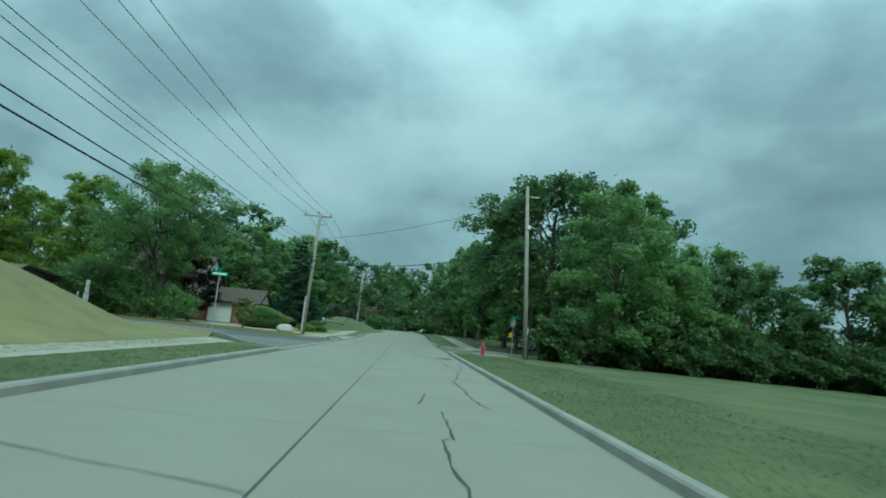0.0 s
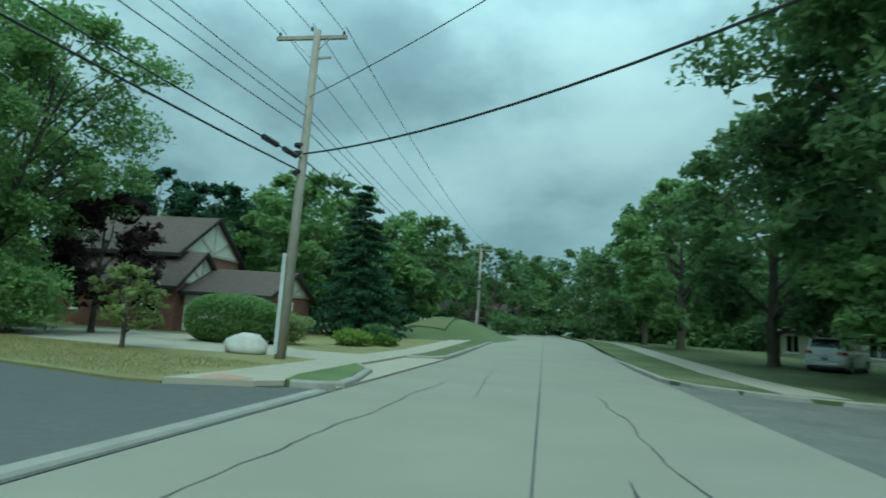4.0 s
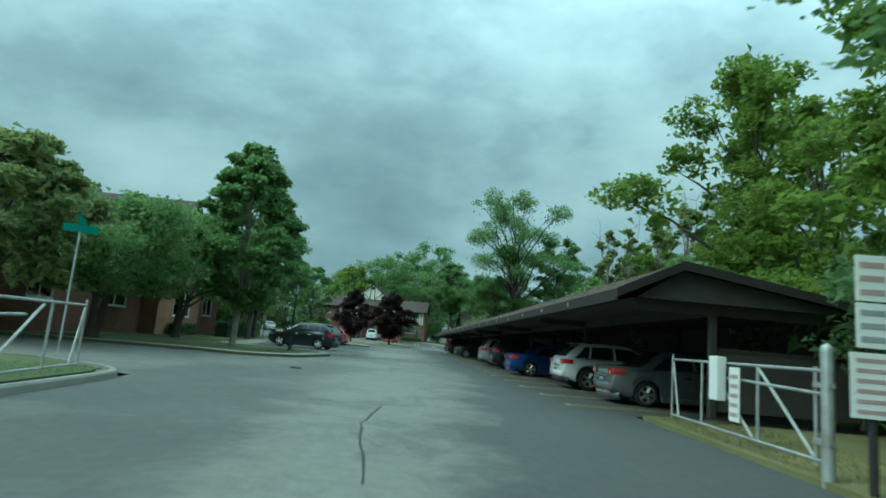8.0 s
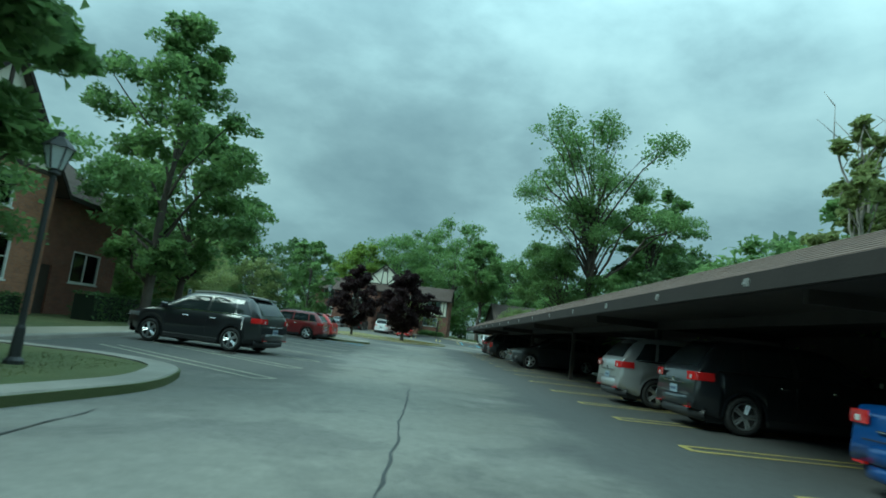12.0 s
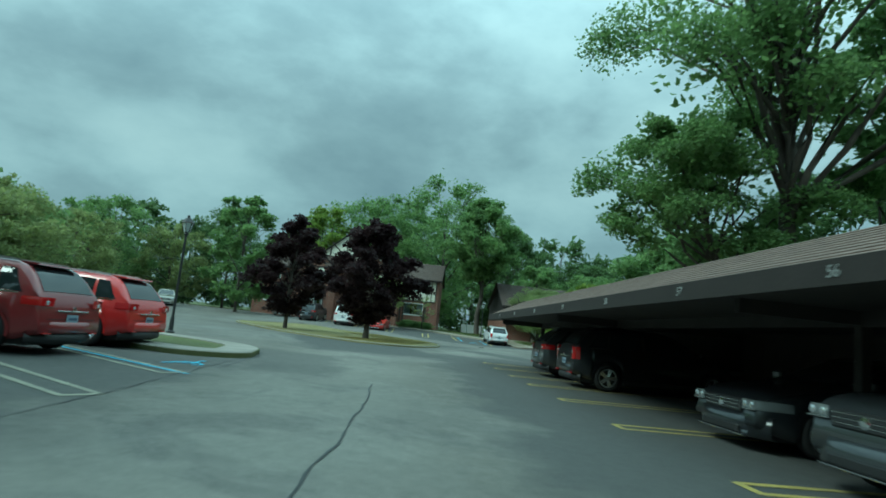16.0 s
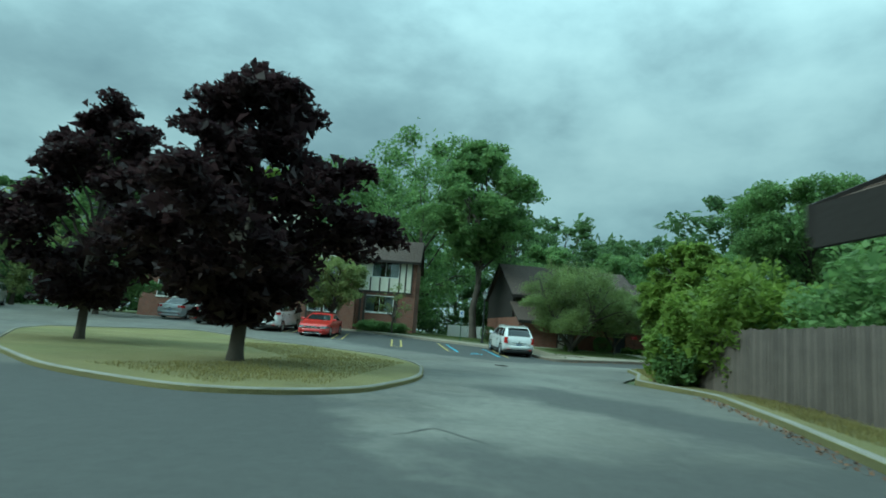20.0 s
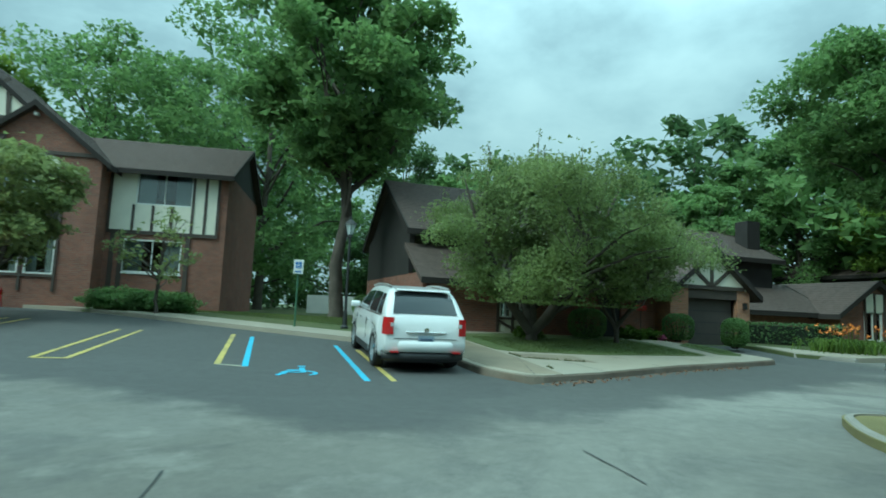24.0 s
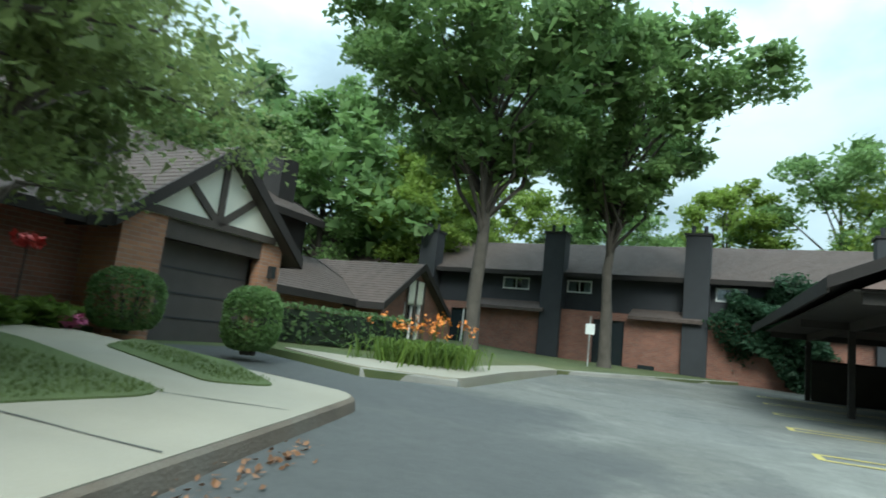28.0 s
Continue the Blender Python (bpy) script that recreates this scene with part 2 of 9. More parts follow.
def asphalt_mat():
    """Worn asphalt: dark zones, some of them sealed, and pale traffic lanes as soft-edged strips (x, y, half length,
    half width, turn, amount).
    """
    m = mat("asphalt", (0.127, 0.121, 0.105), 0.88, vary=0.32, scale=0.35, fine=60, bump=0.3, dirt=0.55, dirtcol=(0.19, 0.191, 0.182))
    nd, ln = m.node_tree.nodes, m.node_tree.links
    b = nd["Principled BSDF"]
    geo = nd.new("ShaderNodeNewGeometry")
    def math_node(op, x, y):
        k = nd.new("ShaderNodeMath")
        k.operation = op
        for i, v in enumerate((x, y)):
            if isinstance(v, (int, float)):
                k.inputs[i].default_value = v
            else:
                ln.new(v, k.inputs[i])
        return k.outputs[0]
    nz = nd.new("ShaderNodeTexNoise")
    nz.inputs["Scale"].default_value, nz.inputs["Detail"].default_value = 0.55, 6
    nz.inputs["Roughness"].default_value = 0.62
    ln.new(geo.outputs["Position"], nz.inputs["Vector"])
    jit = nd.new("ShaderNodeVectorMath")
    jit.operation = "MULTIPLY_ADD"
    ln.new(nz.outputs["Color"], jit.inputs[0])
    jit.inputs[1].default_value, jit.inputs[2].default_value = (3.2, 3.2, 0), (-1.6, -1.6, 0)
    pos = nd.new("ShaderNodeVectorMath")
    ln.new(geo.outputs["Position"], pos.inputs[0])
    ln.new(jit.outputs[0], pos.inputs[1])
    def zone(x, y, hl, hw, turn, amount, edge=0.5):
        mp = nd.new("ShaderNodeMapping")
        mp.vector_type = "TEXTURE"
        mp.inputs["Location"].default_value = (x, y, 0)
        mp.inputs["Rotation"].default_value = (0, 0, radians(turn))
        ln.new(pos.outputs[0], mp.inputs[0])
        sp = nd.new("ShaderNodeSeparateXYZ")
        ln.new(mp.outputs[0], sp.inputs[0])
        out = []
        for k, h, e in (("X", hl, edge * 1.6), ("Y", hw, edge)):
            r = nd.new("ShaderNodeMapRange")
            r.interpolation_type = "SMOOTHSTEP"
            r.inputs["From Min"].default_value, r.inputs["From Max"].default_value = h + e, h - e
            ln.new(math_node("ABSOLUTE", sp.outputs[k], 0), r.inputs["Value"])
            out.append(r.outputs["Result"])
        return math_node("MULTIPLY", math_node("MULTIPLY", out[0], out[1]), amount)
    def mix(fac, a, col):
        k = nd.new("ShaderNodeMix")
        k.data_type = "RGBA"
        ln.new(fac, k.inputs["Factor"])
        ln.new(a, k.inputs["A"])
        if isinstance(col, tuple):
            k.inputs["B"].default_value = (*col, 1)
        else:
            ln.new(col, k.inputs["B"])
        return k.outputs["Result"]
    base = b.inputs["Base Color"].links[0].from_socket
    dark = None
    # first strip: darker colour below and just in front of the long carport
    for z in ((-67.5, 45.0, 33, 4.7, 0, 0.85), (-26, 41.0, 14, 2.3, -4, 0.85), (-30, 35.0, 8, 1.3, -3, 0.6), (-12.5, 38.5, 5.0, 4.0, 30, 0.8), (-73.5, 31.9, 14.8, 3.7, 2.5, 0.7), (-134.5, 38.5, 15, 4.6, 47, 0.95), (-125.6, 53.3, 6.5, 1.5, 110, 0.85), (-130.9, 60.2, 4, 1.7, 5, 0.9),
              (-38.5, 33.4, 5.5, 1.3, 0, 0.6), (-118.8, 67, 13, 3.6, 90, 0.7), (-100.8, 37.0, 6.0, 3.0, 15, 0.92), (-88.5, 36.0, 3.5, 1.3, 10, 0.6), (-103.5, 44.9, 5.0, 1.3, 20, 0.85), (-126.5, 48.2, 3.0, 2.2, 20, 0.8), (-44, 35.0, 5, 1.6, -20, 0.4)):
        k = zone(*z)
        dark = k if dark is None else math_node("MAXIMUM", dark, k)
    pale = None
    for z in ((-60, 37.6, 38, 1.5, 0.6, 0.55), (-104, 42.6, 11, 1.2, -18, 0.6), (-122.9, 59.5, 14, 1.5, 86, 0.95), (-119.5, 47.5, 4.5, 1.5, -50, 0.5), (-18, 37.0, 9, 1.4, -5, 0.4)):
        k = zone(*z, edge=1.1)
        pale = k if pale is None else math_node("MAXIMUM", pale, k)
    # fine pale scuffs that break up the dark zones
    n2 = nd.new("ShaderNodeTexNoise")
    n2.inputs["Scale"].default_value, n2.inputs["Detail"].default_value, n2.inputs["Roughness"].default_value = 1.1, 8, 0.7
    ln.new(geo.outputs["Position"], n2.inputs["Vector"])
    sc = nd.new("ShaderNodeMapRange")
    sc.inputs["From Min"].default_value, sc.inputs["From Max"].default_value = 0.53, 0.66
    sc.inputs["To Max"].default_value = 0.5
    ln.new(n2.outputs["Fac"], sc.inputs["Value"])
    col = mix(pale, base, (0.22, 0.213, 0.188))
    col = mix(sc.outputs["Result"], col, (0.22, 0.213, 0.188))
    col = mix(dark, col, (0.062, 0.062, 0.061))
    n3 = nd.new("ShaderNodeTexNoise")
    n3.inputs["Scale"].default_value, n3.inputs["Detail"].default_value, n3.inputs["Roughness"].default_value = 0.5, 8, 0.68
    n3.inputs["Distortion"].default_value = 0.8
    ln.new(geo.outputs["Position"], n3.inputs["Vector"])
    st3 = nd.new("ShaderNodeMapRange")
    st3.inputs["From Min"].default_value, st3.inputs["From Max"].default_value = 0.51, 0.61
    st3.inputs["To Max"].default_value = 0.45
    ln.new(n3.outputs["Fac"], st3.inputs["Value"])
    col = mix(st3.outputs["Result"], col, (0.08, 0.079, 0.077))
    # coarse aggregate and small tar spots
    n4 = nd.new("ShaderNodeTexNoise")
    n4.inputs["Scale"].default_value, n4.inputs["Detail"].default_value, n4.inputs["Roughness"].default_value = 5.0, 9, 0.78
    ln.new(geo.outputs["Position"], n4.inputs["Vector"])
    ag = nd.new("ShaderNodeMapRange")
    ag.inputs["From Min"].default_value, ag.inputs["From Max"].default_value = 0.36, 0.64
    ag.inputs["To Min"].default_value, ag.inputs["To Max"].default_value = 0.86, 1.13
    ln.new(n4.outputs["Fac"], ag.inputs["Value"])
    # crazed cracking, only inside the worn dark areas
    vo = nd.new("ShaderNodeTexVoronoi")
    vo.feature = "DISTANCE_TO_EDGE"
    vo.inputs["Scale"].default_value = 1.5
    ln.new(pos.outputs[0], vo.inputs["Vector"])
    ck = nd.new("ShaderNodeMapRange")
    ck.inputs["From Min"].default_value, ck.inputs["From Max"].default_value = 0.008, 0.03
    ck.inputs["To Min"].default_value, ck.inputs["To Max"].default_value = 0.4, 0.0
    ln.new(vo.outputs["Distance"], ck.inputs["Value"])
    col = mix(math_node("MULTIPLY", ck.outputs["Result"], st3.outputs["Result"]), col, (0.03, 0.03, 0.03))
    gr = nd.new("ShaderNodeVectorMath")
    gr.operation = "SCALE"
    ln.new(col, gr.inputs[0])
    ln.new(ag.outputs["Result"], gr.inputs["Scale"])
    ln.new(gr.outputs[0], b.inputs["Base Color"])
    return m


ASPHALT = asphalt_mat()
CONCRETE_ROAD = mat("concrete_road", (0.226, 0.208, 0.164), 0.9, vary=0.14, scale=0.5, fine=50, bump=0.2, dirt=0.3, dirtcol=(0.2, 0.2, 0.185))
CONCRETE = mat("concrete_walk", (0.295, 0.262, 0.205), 0.9, vary=0.14, scale=1.2, fine=50, bump=0.15, dirt=0.35, dirtcol=(0.27, 0.26, 0.23), obj=0.3)
KERB = mat("concrete_kerb", (0.26, 0.245, 0.215), 0.9, vary=0.25, scale=1.5, fine=40, bump=0.3, dirt=0.6, dirtcol=(0.16, 0.15, 0.13))
CRACK = mat("crack_sealant", (0.035, 0.036, 0.036), 0.6, vary=0.3)
SEAM = mat("road_seam", (0.06, 0.06, 0.057), 0.8, vary=0.4)
# stained tan of the old slab, also used as painted shade on another
CONCRETE_OLD_SHADED = mat("concrete_old_shaded", (0.235, 0.196, 0.142), 0.92, vary=0.22, scale=1.5, fine=50, bump=0.2, dirt=0.5, dirtcol=(0.16, 0.135, 0.1))
KERB_STAINED = mat("kerb_stained", (0.135, 0.105, 0.078), 0.95, vary=0.35, scale=2.5, fine=40, bump=0.5, dirt=0.7, dirtcol=(0.2, 0.18, 0.15))
LAWN = mat("lawn", (0.07, 0.087, 0.029), 0.95, vary=0.4, scale=0.5, fine=45, bump=0.4, dirt=0.6, dirtcol=(0.17, 0.16, 0.065), bdist=0.05)
LAWN_DRY = mat("lawn_dry", (0.215, 0.19, 0.08), 0.95, vary=0.35, scale=0.5, fine=45, bump=0.8, dirt=0.6, dirtcol=(0.12, 0.14, 0.05), bdist=0.05)
LAWN_LUSH = mat("lawn_lush", (0.11, 0.143, 0.047), 0.95, vary=0.4, scale=0.7, fine=45, bump=0.8, dirt=0.3, dirtcol=(0.15, 0.15, 0.06), bdist=0.05)
SOIL = mat("field", (0.08, 0.1, 0.035), 0.95, vary=0.4, scale=0.1, fine=8, bump=0.5)
YELLOW = mat("yellow_paint", (0.46, 0.37, 0.10), 0.75, vary=0.2, scale=4, dirt=0.6, dirtcol=(0.14, 0.13, 0.1))
PALE_LINE = mat("worn_line", (0.30, 0.29, 0.22), 0.8, vary=0.25, scale=4, dirt=0.7, dirtcol=(0.13, 0.13, 0.12))
BLUE_LINE = mat("blue_paint", (0.10, 0.40, 0.58), 0.7, vary=0.2, scale=4, dirt=0.4, dirtcol=(0.13, 0.2, 0.25))
WOOD_POLE = mat("pole_wood", (0.27, 0.245, 0.21), 0.85, vary=0.3, scale=2, fine=25, bump=0.4)
BARK = mat("bark", (0.085, 0.071, 0.058), 0.95, vary=0.4, scale=3, fine=20, bump=0.9)
BARK_PALE = mat("bark_pale", (0.23, 0.21, 0.185), 0.95, vary=0.3, scale=3, fine=20, bump=0.8)
DARK_WOOD = mat("dark_brown_wood", (0.022, 0.019, 0.018), 0.8, vary=0.35, scale=2, fine=30, bump=0.3)
CARPORT_WOOD = mat("carport_wood", (0.04, 0.034, 0.03), 0.8, vary=0.35, scale=2, fine=30, bump=0.3)
FASCIA = mat("fascia_brown", (0.021, 0.0165, 0.0145), 0.9, vary=0.25, scale=2, fine=30, bump=0.2)
SHINGLE = mat("shingle_brown", (0.15, 0.108, 0.09), 0.92, vary=0.4, scale=5.0, fine=30, bump=0.5, dirt=0.4, dirtcol=(0.09, 0.07, 0.06))
ROOF = mat("roof_shingle", (0.085, 0.062, 0.053), 0.92, vary=0.4, scale=5.0, fine=30, bump=0.5, dirt=0.4, dirtcol=(0.065, 0.05, 0.043))
STUCCO = mat("stucco_cream", (0.72, 0.69, 0.58), 0.9, vary=0.1, scale=2, fine=60, bump=0.3)
TIMBER = mat("timber_trim", (0.06, 0.046, 0.038), 0.7, vary=0.3, scale=3, fine=30, bump=0.3)
BRICK = brick_mat("brick_red", (0.235, 0.098, 0.066), (0.16, 0.072, 0.054), (0.22, 0.18, 0.15))
BRICK_TAN = brick_mat("brick_tan", (0.40, 0.195, 0.11), (0.27, 0.135, 0.087), (0.30, 0.235, 0.195))
WHITE = mat("white_paint", (0.72, 0.72, 0.69), 0.55, vary=0.06, scale=3)
BLACK_METAL = mat("black_metal", (0.02, 0.021, 0.022), 0.5, vary=0.2)
GALV = mat("galvanised", (0.47, 0.48, 0.47), 0.55, metal=0.6, vary=0.25, scale=6, dirt=0.5, dirtcol=(0.2, 0.12, 0.08))
SIDING = mat("siding_charcoal", (0.026, 0.027, 0.031), 0.75, vary=0.25, scale=2)
BEIGE = mat("beige_siding", (0.5, 0.46, 0.37), 0.8, vary=0.1)
RUBBER = mat("rubber", (0.018, 0.018, 0.018), 0.85, vary=0.2)
RIM = mat("rim_alloy", (0.55, 0.56, 0.57), 0.3, metal=0.9, vary=0.1, bump=0)
PLASTIC = mat("black_plastic", (0.02, 0.02, 0.021), 0.55, vary=0.15, bump=0)
CHROME = mat("chrome", (0.7, 0.7, 0.7), 0.12, metal=1.0, vary=0.03, bump=0)
TAIL = mat("tail_light_red", (0.42, 0.012, 0.015), 0.12, vary=0.1, bump=0, coat=0.6)
HEADL = mat("headlight", (0.15, 0.165, 0.17), 0.06, vary=0.1, bump=0, coat=0.8)
AMBER = mat("amber_lens", (0.55, 0.16, 0.02), 0.2, vary=0.1, bump=0)
CAR_GLASS = glass_mat("car_glass")
PANE = clear_glass()
CURTAIN = mat("curtain", (0.42, 0.44, 0.44), 0.9, vary=0.12, scale=3)
SIGN_GREEN = mat("sign_green", (0.01, 0.22, 0.15), 0.5, vary=0.05, bump=0)
SIGN_BLUE = mat("sign_blue", (0.02, 0.13, 0.42), 0.5, vary=0.05, bump=0)
SIGN_RED = mat("sign_red", (0.42, 0.05, 0.05), 0.5, vary=0.05, bump=0)
INK = mat("ink", (0.03, 0.03, 0.035), 0.7, vary=0.05, bump=0)
STONE = mat("boulder_stone", (0.42, 0.4, 0.37), 0.9, vary=0.25, scale=3, fine=20, bump=0.6)
BRASS_RED = mat("hydrant_red", (0.33, 0.03, 0.028), 0.5, vary=0.2)
CLAY = mat("rust_pad", (0.34, 0.2, 0.15), 0.85, vary=0.2)
IRON = mat("cast_iron", (0.06, 0.05, 0.045), 0.7, vary=0.3)
LEAF = leaf_mat("leaf_green", (0.18, 0.285, 0.112))
LEAF_DARK = leaf_mat("leaf_dark", (0.108, 0.18, 0.078))
LEAF_LIGHT = leaf_mat("leaf_light", (0.185, 0.275, 0.062), yellow=0.22)
LEAF_PURPLE = leaf_mat("leaf_purple", (0.034, 0.02, 0.026), yellow=0.03)
LEAF_OLIVE = leaf_mat("leaf_olive", (0.23, 0.28, 0.118), yellow=0.12)
LEAF_CRAB = leaf_mat("leaf_crab_apple", (0.21, 0.268, 0.11), yellow=0.08)
LEAF_SPRUCE = leaf_mat("leaf_spruce", (0.045, 0.095, 0.055), yellow=0.03)
LILY_LEAF = leaf_mat("lily_leaf", (0.12, 0.19, 0.04))
LILY = mat("lily_orange", (0.62, 0.20, 0.03), 0.6, vary=0.2, bump=0, island=0.4)
FLOWER_RED = mat("flower_red", (0.55, 0.05, 0.05), 0.6, vary=0.2, bump=0)
FLOWER_PINK = mat("flower_pink", (0.5, 0.12, 0.25), 0.6, vary=0.2, bump=0)


# ---- builders ----
def gz(x, y):
    """Height of the pavement: level, rising gently to the west and the north."""
    w = min(max(-124.5 - x, 0), 14) * 0.05
    n = min(max(y - 58, 0), 30) * 0.02
    return max(w, n) + 0.4 * min(w, n)


def part(name, bm, material, parent=None, label="", smooth=False):
    me = bpy.data.meshes.new(name)
    bm.normal_update()
    bm.to_mesh(me)
    bm.free()
    if smooth:
        for p in me.polygons:
            p.use_smooth = True
    me.materials.append(material)
    ob = new(name, me)
    if parent:
        ob.parent = parent
    if label:
        ob["label"] = label
    return ob


def shared(name, src, parent, m=None):
    """Another object on the same mesh."""
    ob = new(name, src.data)
    ob.parent = parent
    if m is not None:
        ob.matrix_basis = m
    return ob


def empty(name, m, label, category, group="", kind=""):
    ob = new(name)
    ob.matrix_basis = m
    return tagged(ob, label, category, group, kind)


def box(bm, x0, x1, y0, y1, z0, z1, bevel=0.0):
    r = bmesh.ops.create_cube(bm, size=1)
    for v in r["verts"]:
        v.co = Vector(((x0 + x1) / 2 + v.co.x * (x1 - x0), (y0 + y1) / 2 + v.co.y * (y1 - y0), (z0 + z1) / 2 + v.co.z * (z1 - z0)))
    if bevel:
        es = {e for v in r["verts"] for e in v.link_edges}
        bmesh.ops.bevel(bm, geom=list(es), offset=bevel, segments=1, affect="EDGES")
    return bm


def boxm(*a, bevel=0.0):
    return box(bmesh.new(), *a, bevel=bevel)


def tube(bm, p, q, r0, r1=None, n=8):
    p, q = Vector(p), Vector(q)
    r1 = r0 if r1 is None else r1
    d = q - p
    mm = d.to_track_quat("Z", "Y").to_matrix().to_4x4()
    mm.translation = (p + q) / 2
    bmesh.ops.create_cone(bm, cap_ends=True, segments=n, radius1=r0, radius2=r1, depth=d.length, matrix=mm)
    return bm


def limb(bm, pts, radii, n=8):
    """One smooth tapering tube through the points."""
    rows = []
    for i, p in enumerate(pts):
        a, b = Vector(pts[max(0, i - 1)]), Vector(pts[min(len(pts) - 1, i + 1)])
        mm = (b - a).to_track_quat("Z", "Y").to_matrix()
        rows.append([bm.verts.new(Vector(p) + mm @ Vector((math.cos(k * 6.2832 / n), math.sin(k * 6.2832 / n), 0)) * radii[i]) for k in range(n)])
    for a, b in zip(rows, rows[1:]):
        sh = min(range(n), key=lambda k: (a[0].co - b[k].co).length)
        for k in range(n):
            bm.faces.new((a[k], a[(k + 1) % n], b[(k + 1 + sh) % n], b[(k + sh) % n]))
    bm.faces.new(rows[-1])


def tubem(p, q, r0, r1=None, n=8):
    return tube(bmesh.new(), p, q, r0, r1, n)


def prism(bm, pts, axis, a, b):
    """Extrude a polygon given in the two other axes between a and b along axis."""
    def put(u, v, w):
        return {"x": (w, u, v), "y": (u, w, v), "z": (u, v, w)}[axis]
    lo = [bm.verts.new(put(u, v, a)) for u, v in pts]
    hi = [bm.verts.new(put(u, v, b)) for u, v in pts]
    n = len(pts)
    bm.faces.new(lo)
    bm.faces.new(list(reversed(hi)))
    for i in range(n):
        bm.faces.new((lo[i], hi[i], hi[(i + 1) % n], lo[(i + 1) % n]))
    bmesh.ops.recalc_face_normals(bm, faces=bm.faces)
    return bm


def lathe(bm, prof, n=16, m=Matrix()):
    rings = []
    for r, z in prof:
        rings.append([bm.verts.new(m @ Vector((r * math.cos(2 * math.pi * i / n), r * math.sin(2 * math.pi * i / n), z))) for i in range(n)])
    for a, b in zip(rings, rings[1:]):
        for i in range(n):
            bm.faces.new((a[i], a[(i + 1) % n], b[(i + 1) % n], b[i]))
    bm.faces.new(list(reversed(rings[0])))
    bm.faces.new(rings[-1])
    return bm


def rounded(pts, r=1.0, seg=5):
    """Round the corners of a polygon; r one radius or one for each corner."""
    out, n = [], len(pts)
    for i, p in enumerate(pts):
        rr = r[i] if isinstance(r, (list, tuple)) else r
        p = Vector(p)
        a, b = Vector(pts[i - 1]), Vector(pts[(i + 1) % n])
        da, db = a - p, b - p
        k = min(rr, da.length * 0.49, db.length * 0.49)
        if k < 0.05:
            out.append(tuple(p))
            continue
        s, e = p + da.normalized() * k, p + db.normalized() * k
        for j in range(seg + 1):
            t = j / seg
            out.append(tuple(s * (1 - t) ** 2 + p * 2 * t * (1 - t) + e * t * t))
    return out


def patch(name, pts, dz, material, label="", category="", kind="structure", depth=0.0, step=2.0, height=None):
    """A sheet on the ground with the outline pts, cut into a grid where the ground is not level."""
    depth = depth or (0.2 if dz > 0.03 else 0.0)
    bm = bmesh.new()
    vs = [bm.verts.new((x, y, 0)) for x, y in pts]
    f = bm.faces.new(vs)
    bm.normal_update()
    if f.normal.z < 0:
        f.normal_flip()
    xs, ys = [p[0] for p in pts], [p[1] for p in pts]
    if height is not None or min(xs) < -124.5 or max(ys) > 58:
        for ax, lo, hi in ((0, min(xs), max(xs)), (1, min(ys), max(ys))):
            k = math.floor(lo / step) + 1
            while k * step < hi:
                co, no = [0, 0, 0], [0, 0, 0]
                co[ax], no[ax] = k * step, 1
                bmesh.ops.bisect_plane(bm, geom=bm.verts[:] + bm.edges[:] + bm.faces[:], plane_co=co, plane_no=no)
                k += 1
    bmesh.ops.triangulate(bm, faces=[f for f in bm.faces if len(f.verts) > 4])
    hf = height or gz
    for v in bm.verts:
        v.co.z = hf(v.co.x, v.co.y) + dz
    if depth:
        r = bmesh.ops.extrude_face_region(bm, geom=bm.faces[:])
        top = set(g for g in r["geom"] if isinstance(g, bmesh.types.BMVert))
        for v in bm.verts:
            if v not in top:
                v.co.z -= depth
        bmesh.ops.recalc_face_normals(bm, faces=bm.faces)
    ob = part(name, bm, material)
    return tagged(ob, label, category, "", kind)


def kerb_strip(name, line, w=0.16, h=0.13, material=None, closed=False, label="worn concrete kerb along the pavement edge", seg=0.0):
    """A kerb along a line, its outer face on the line and its body to the left of the way."""
    material = material or KERB
    n = len(line)
    top = []
    for i, p in enumerate(line):
        a = Vector(line[i - 1] if (closed or i) else p)
        b = Vector(line[(i + 1) % n] if (closed or i < n - 1) else p)
        d = (b - a).normalized()
        nm = Vector((-d.y, d.x))
        x, y = p
        z = gz(x, y)
        q = Vector(p) + nm * w
        top.append([(x, y, z - 0.05), (x + nm.x * 0.02, y + nm.y * 0.02, z + h - 0.03), (x + nm.x * 0.05, y + nm.y * 0.05, z + h), (q.x, q.y, z + h + 0.004), (q.x, q.y, z - 0.05)])
    bm = bmesh.new()
    vs = [[bm.verts.new(c) for c in t] for t in top]
    rng = range(n if closed else n - 1)
    for i in rng:
        a, b = vs[i], vs[(i + 1) % n]
        for j in range(5):
            bm.faces.new((a[j], b[j], b[(j + 1) % 5], a[(j + 1) % 5]))
    if not closed:
        bm.faces.new(vs[0])
        bm.faces.new(list(reversed(vs[-1])))
    bmesh.ops.recalc_face_normals(bm, faces=bm.faces)
    ob = part(name, bm, material)
    return tagged(ob, label, "kerb", "", "structure")


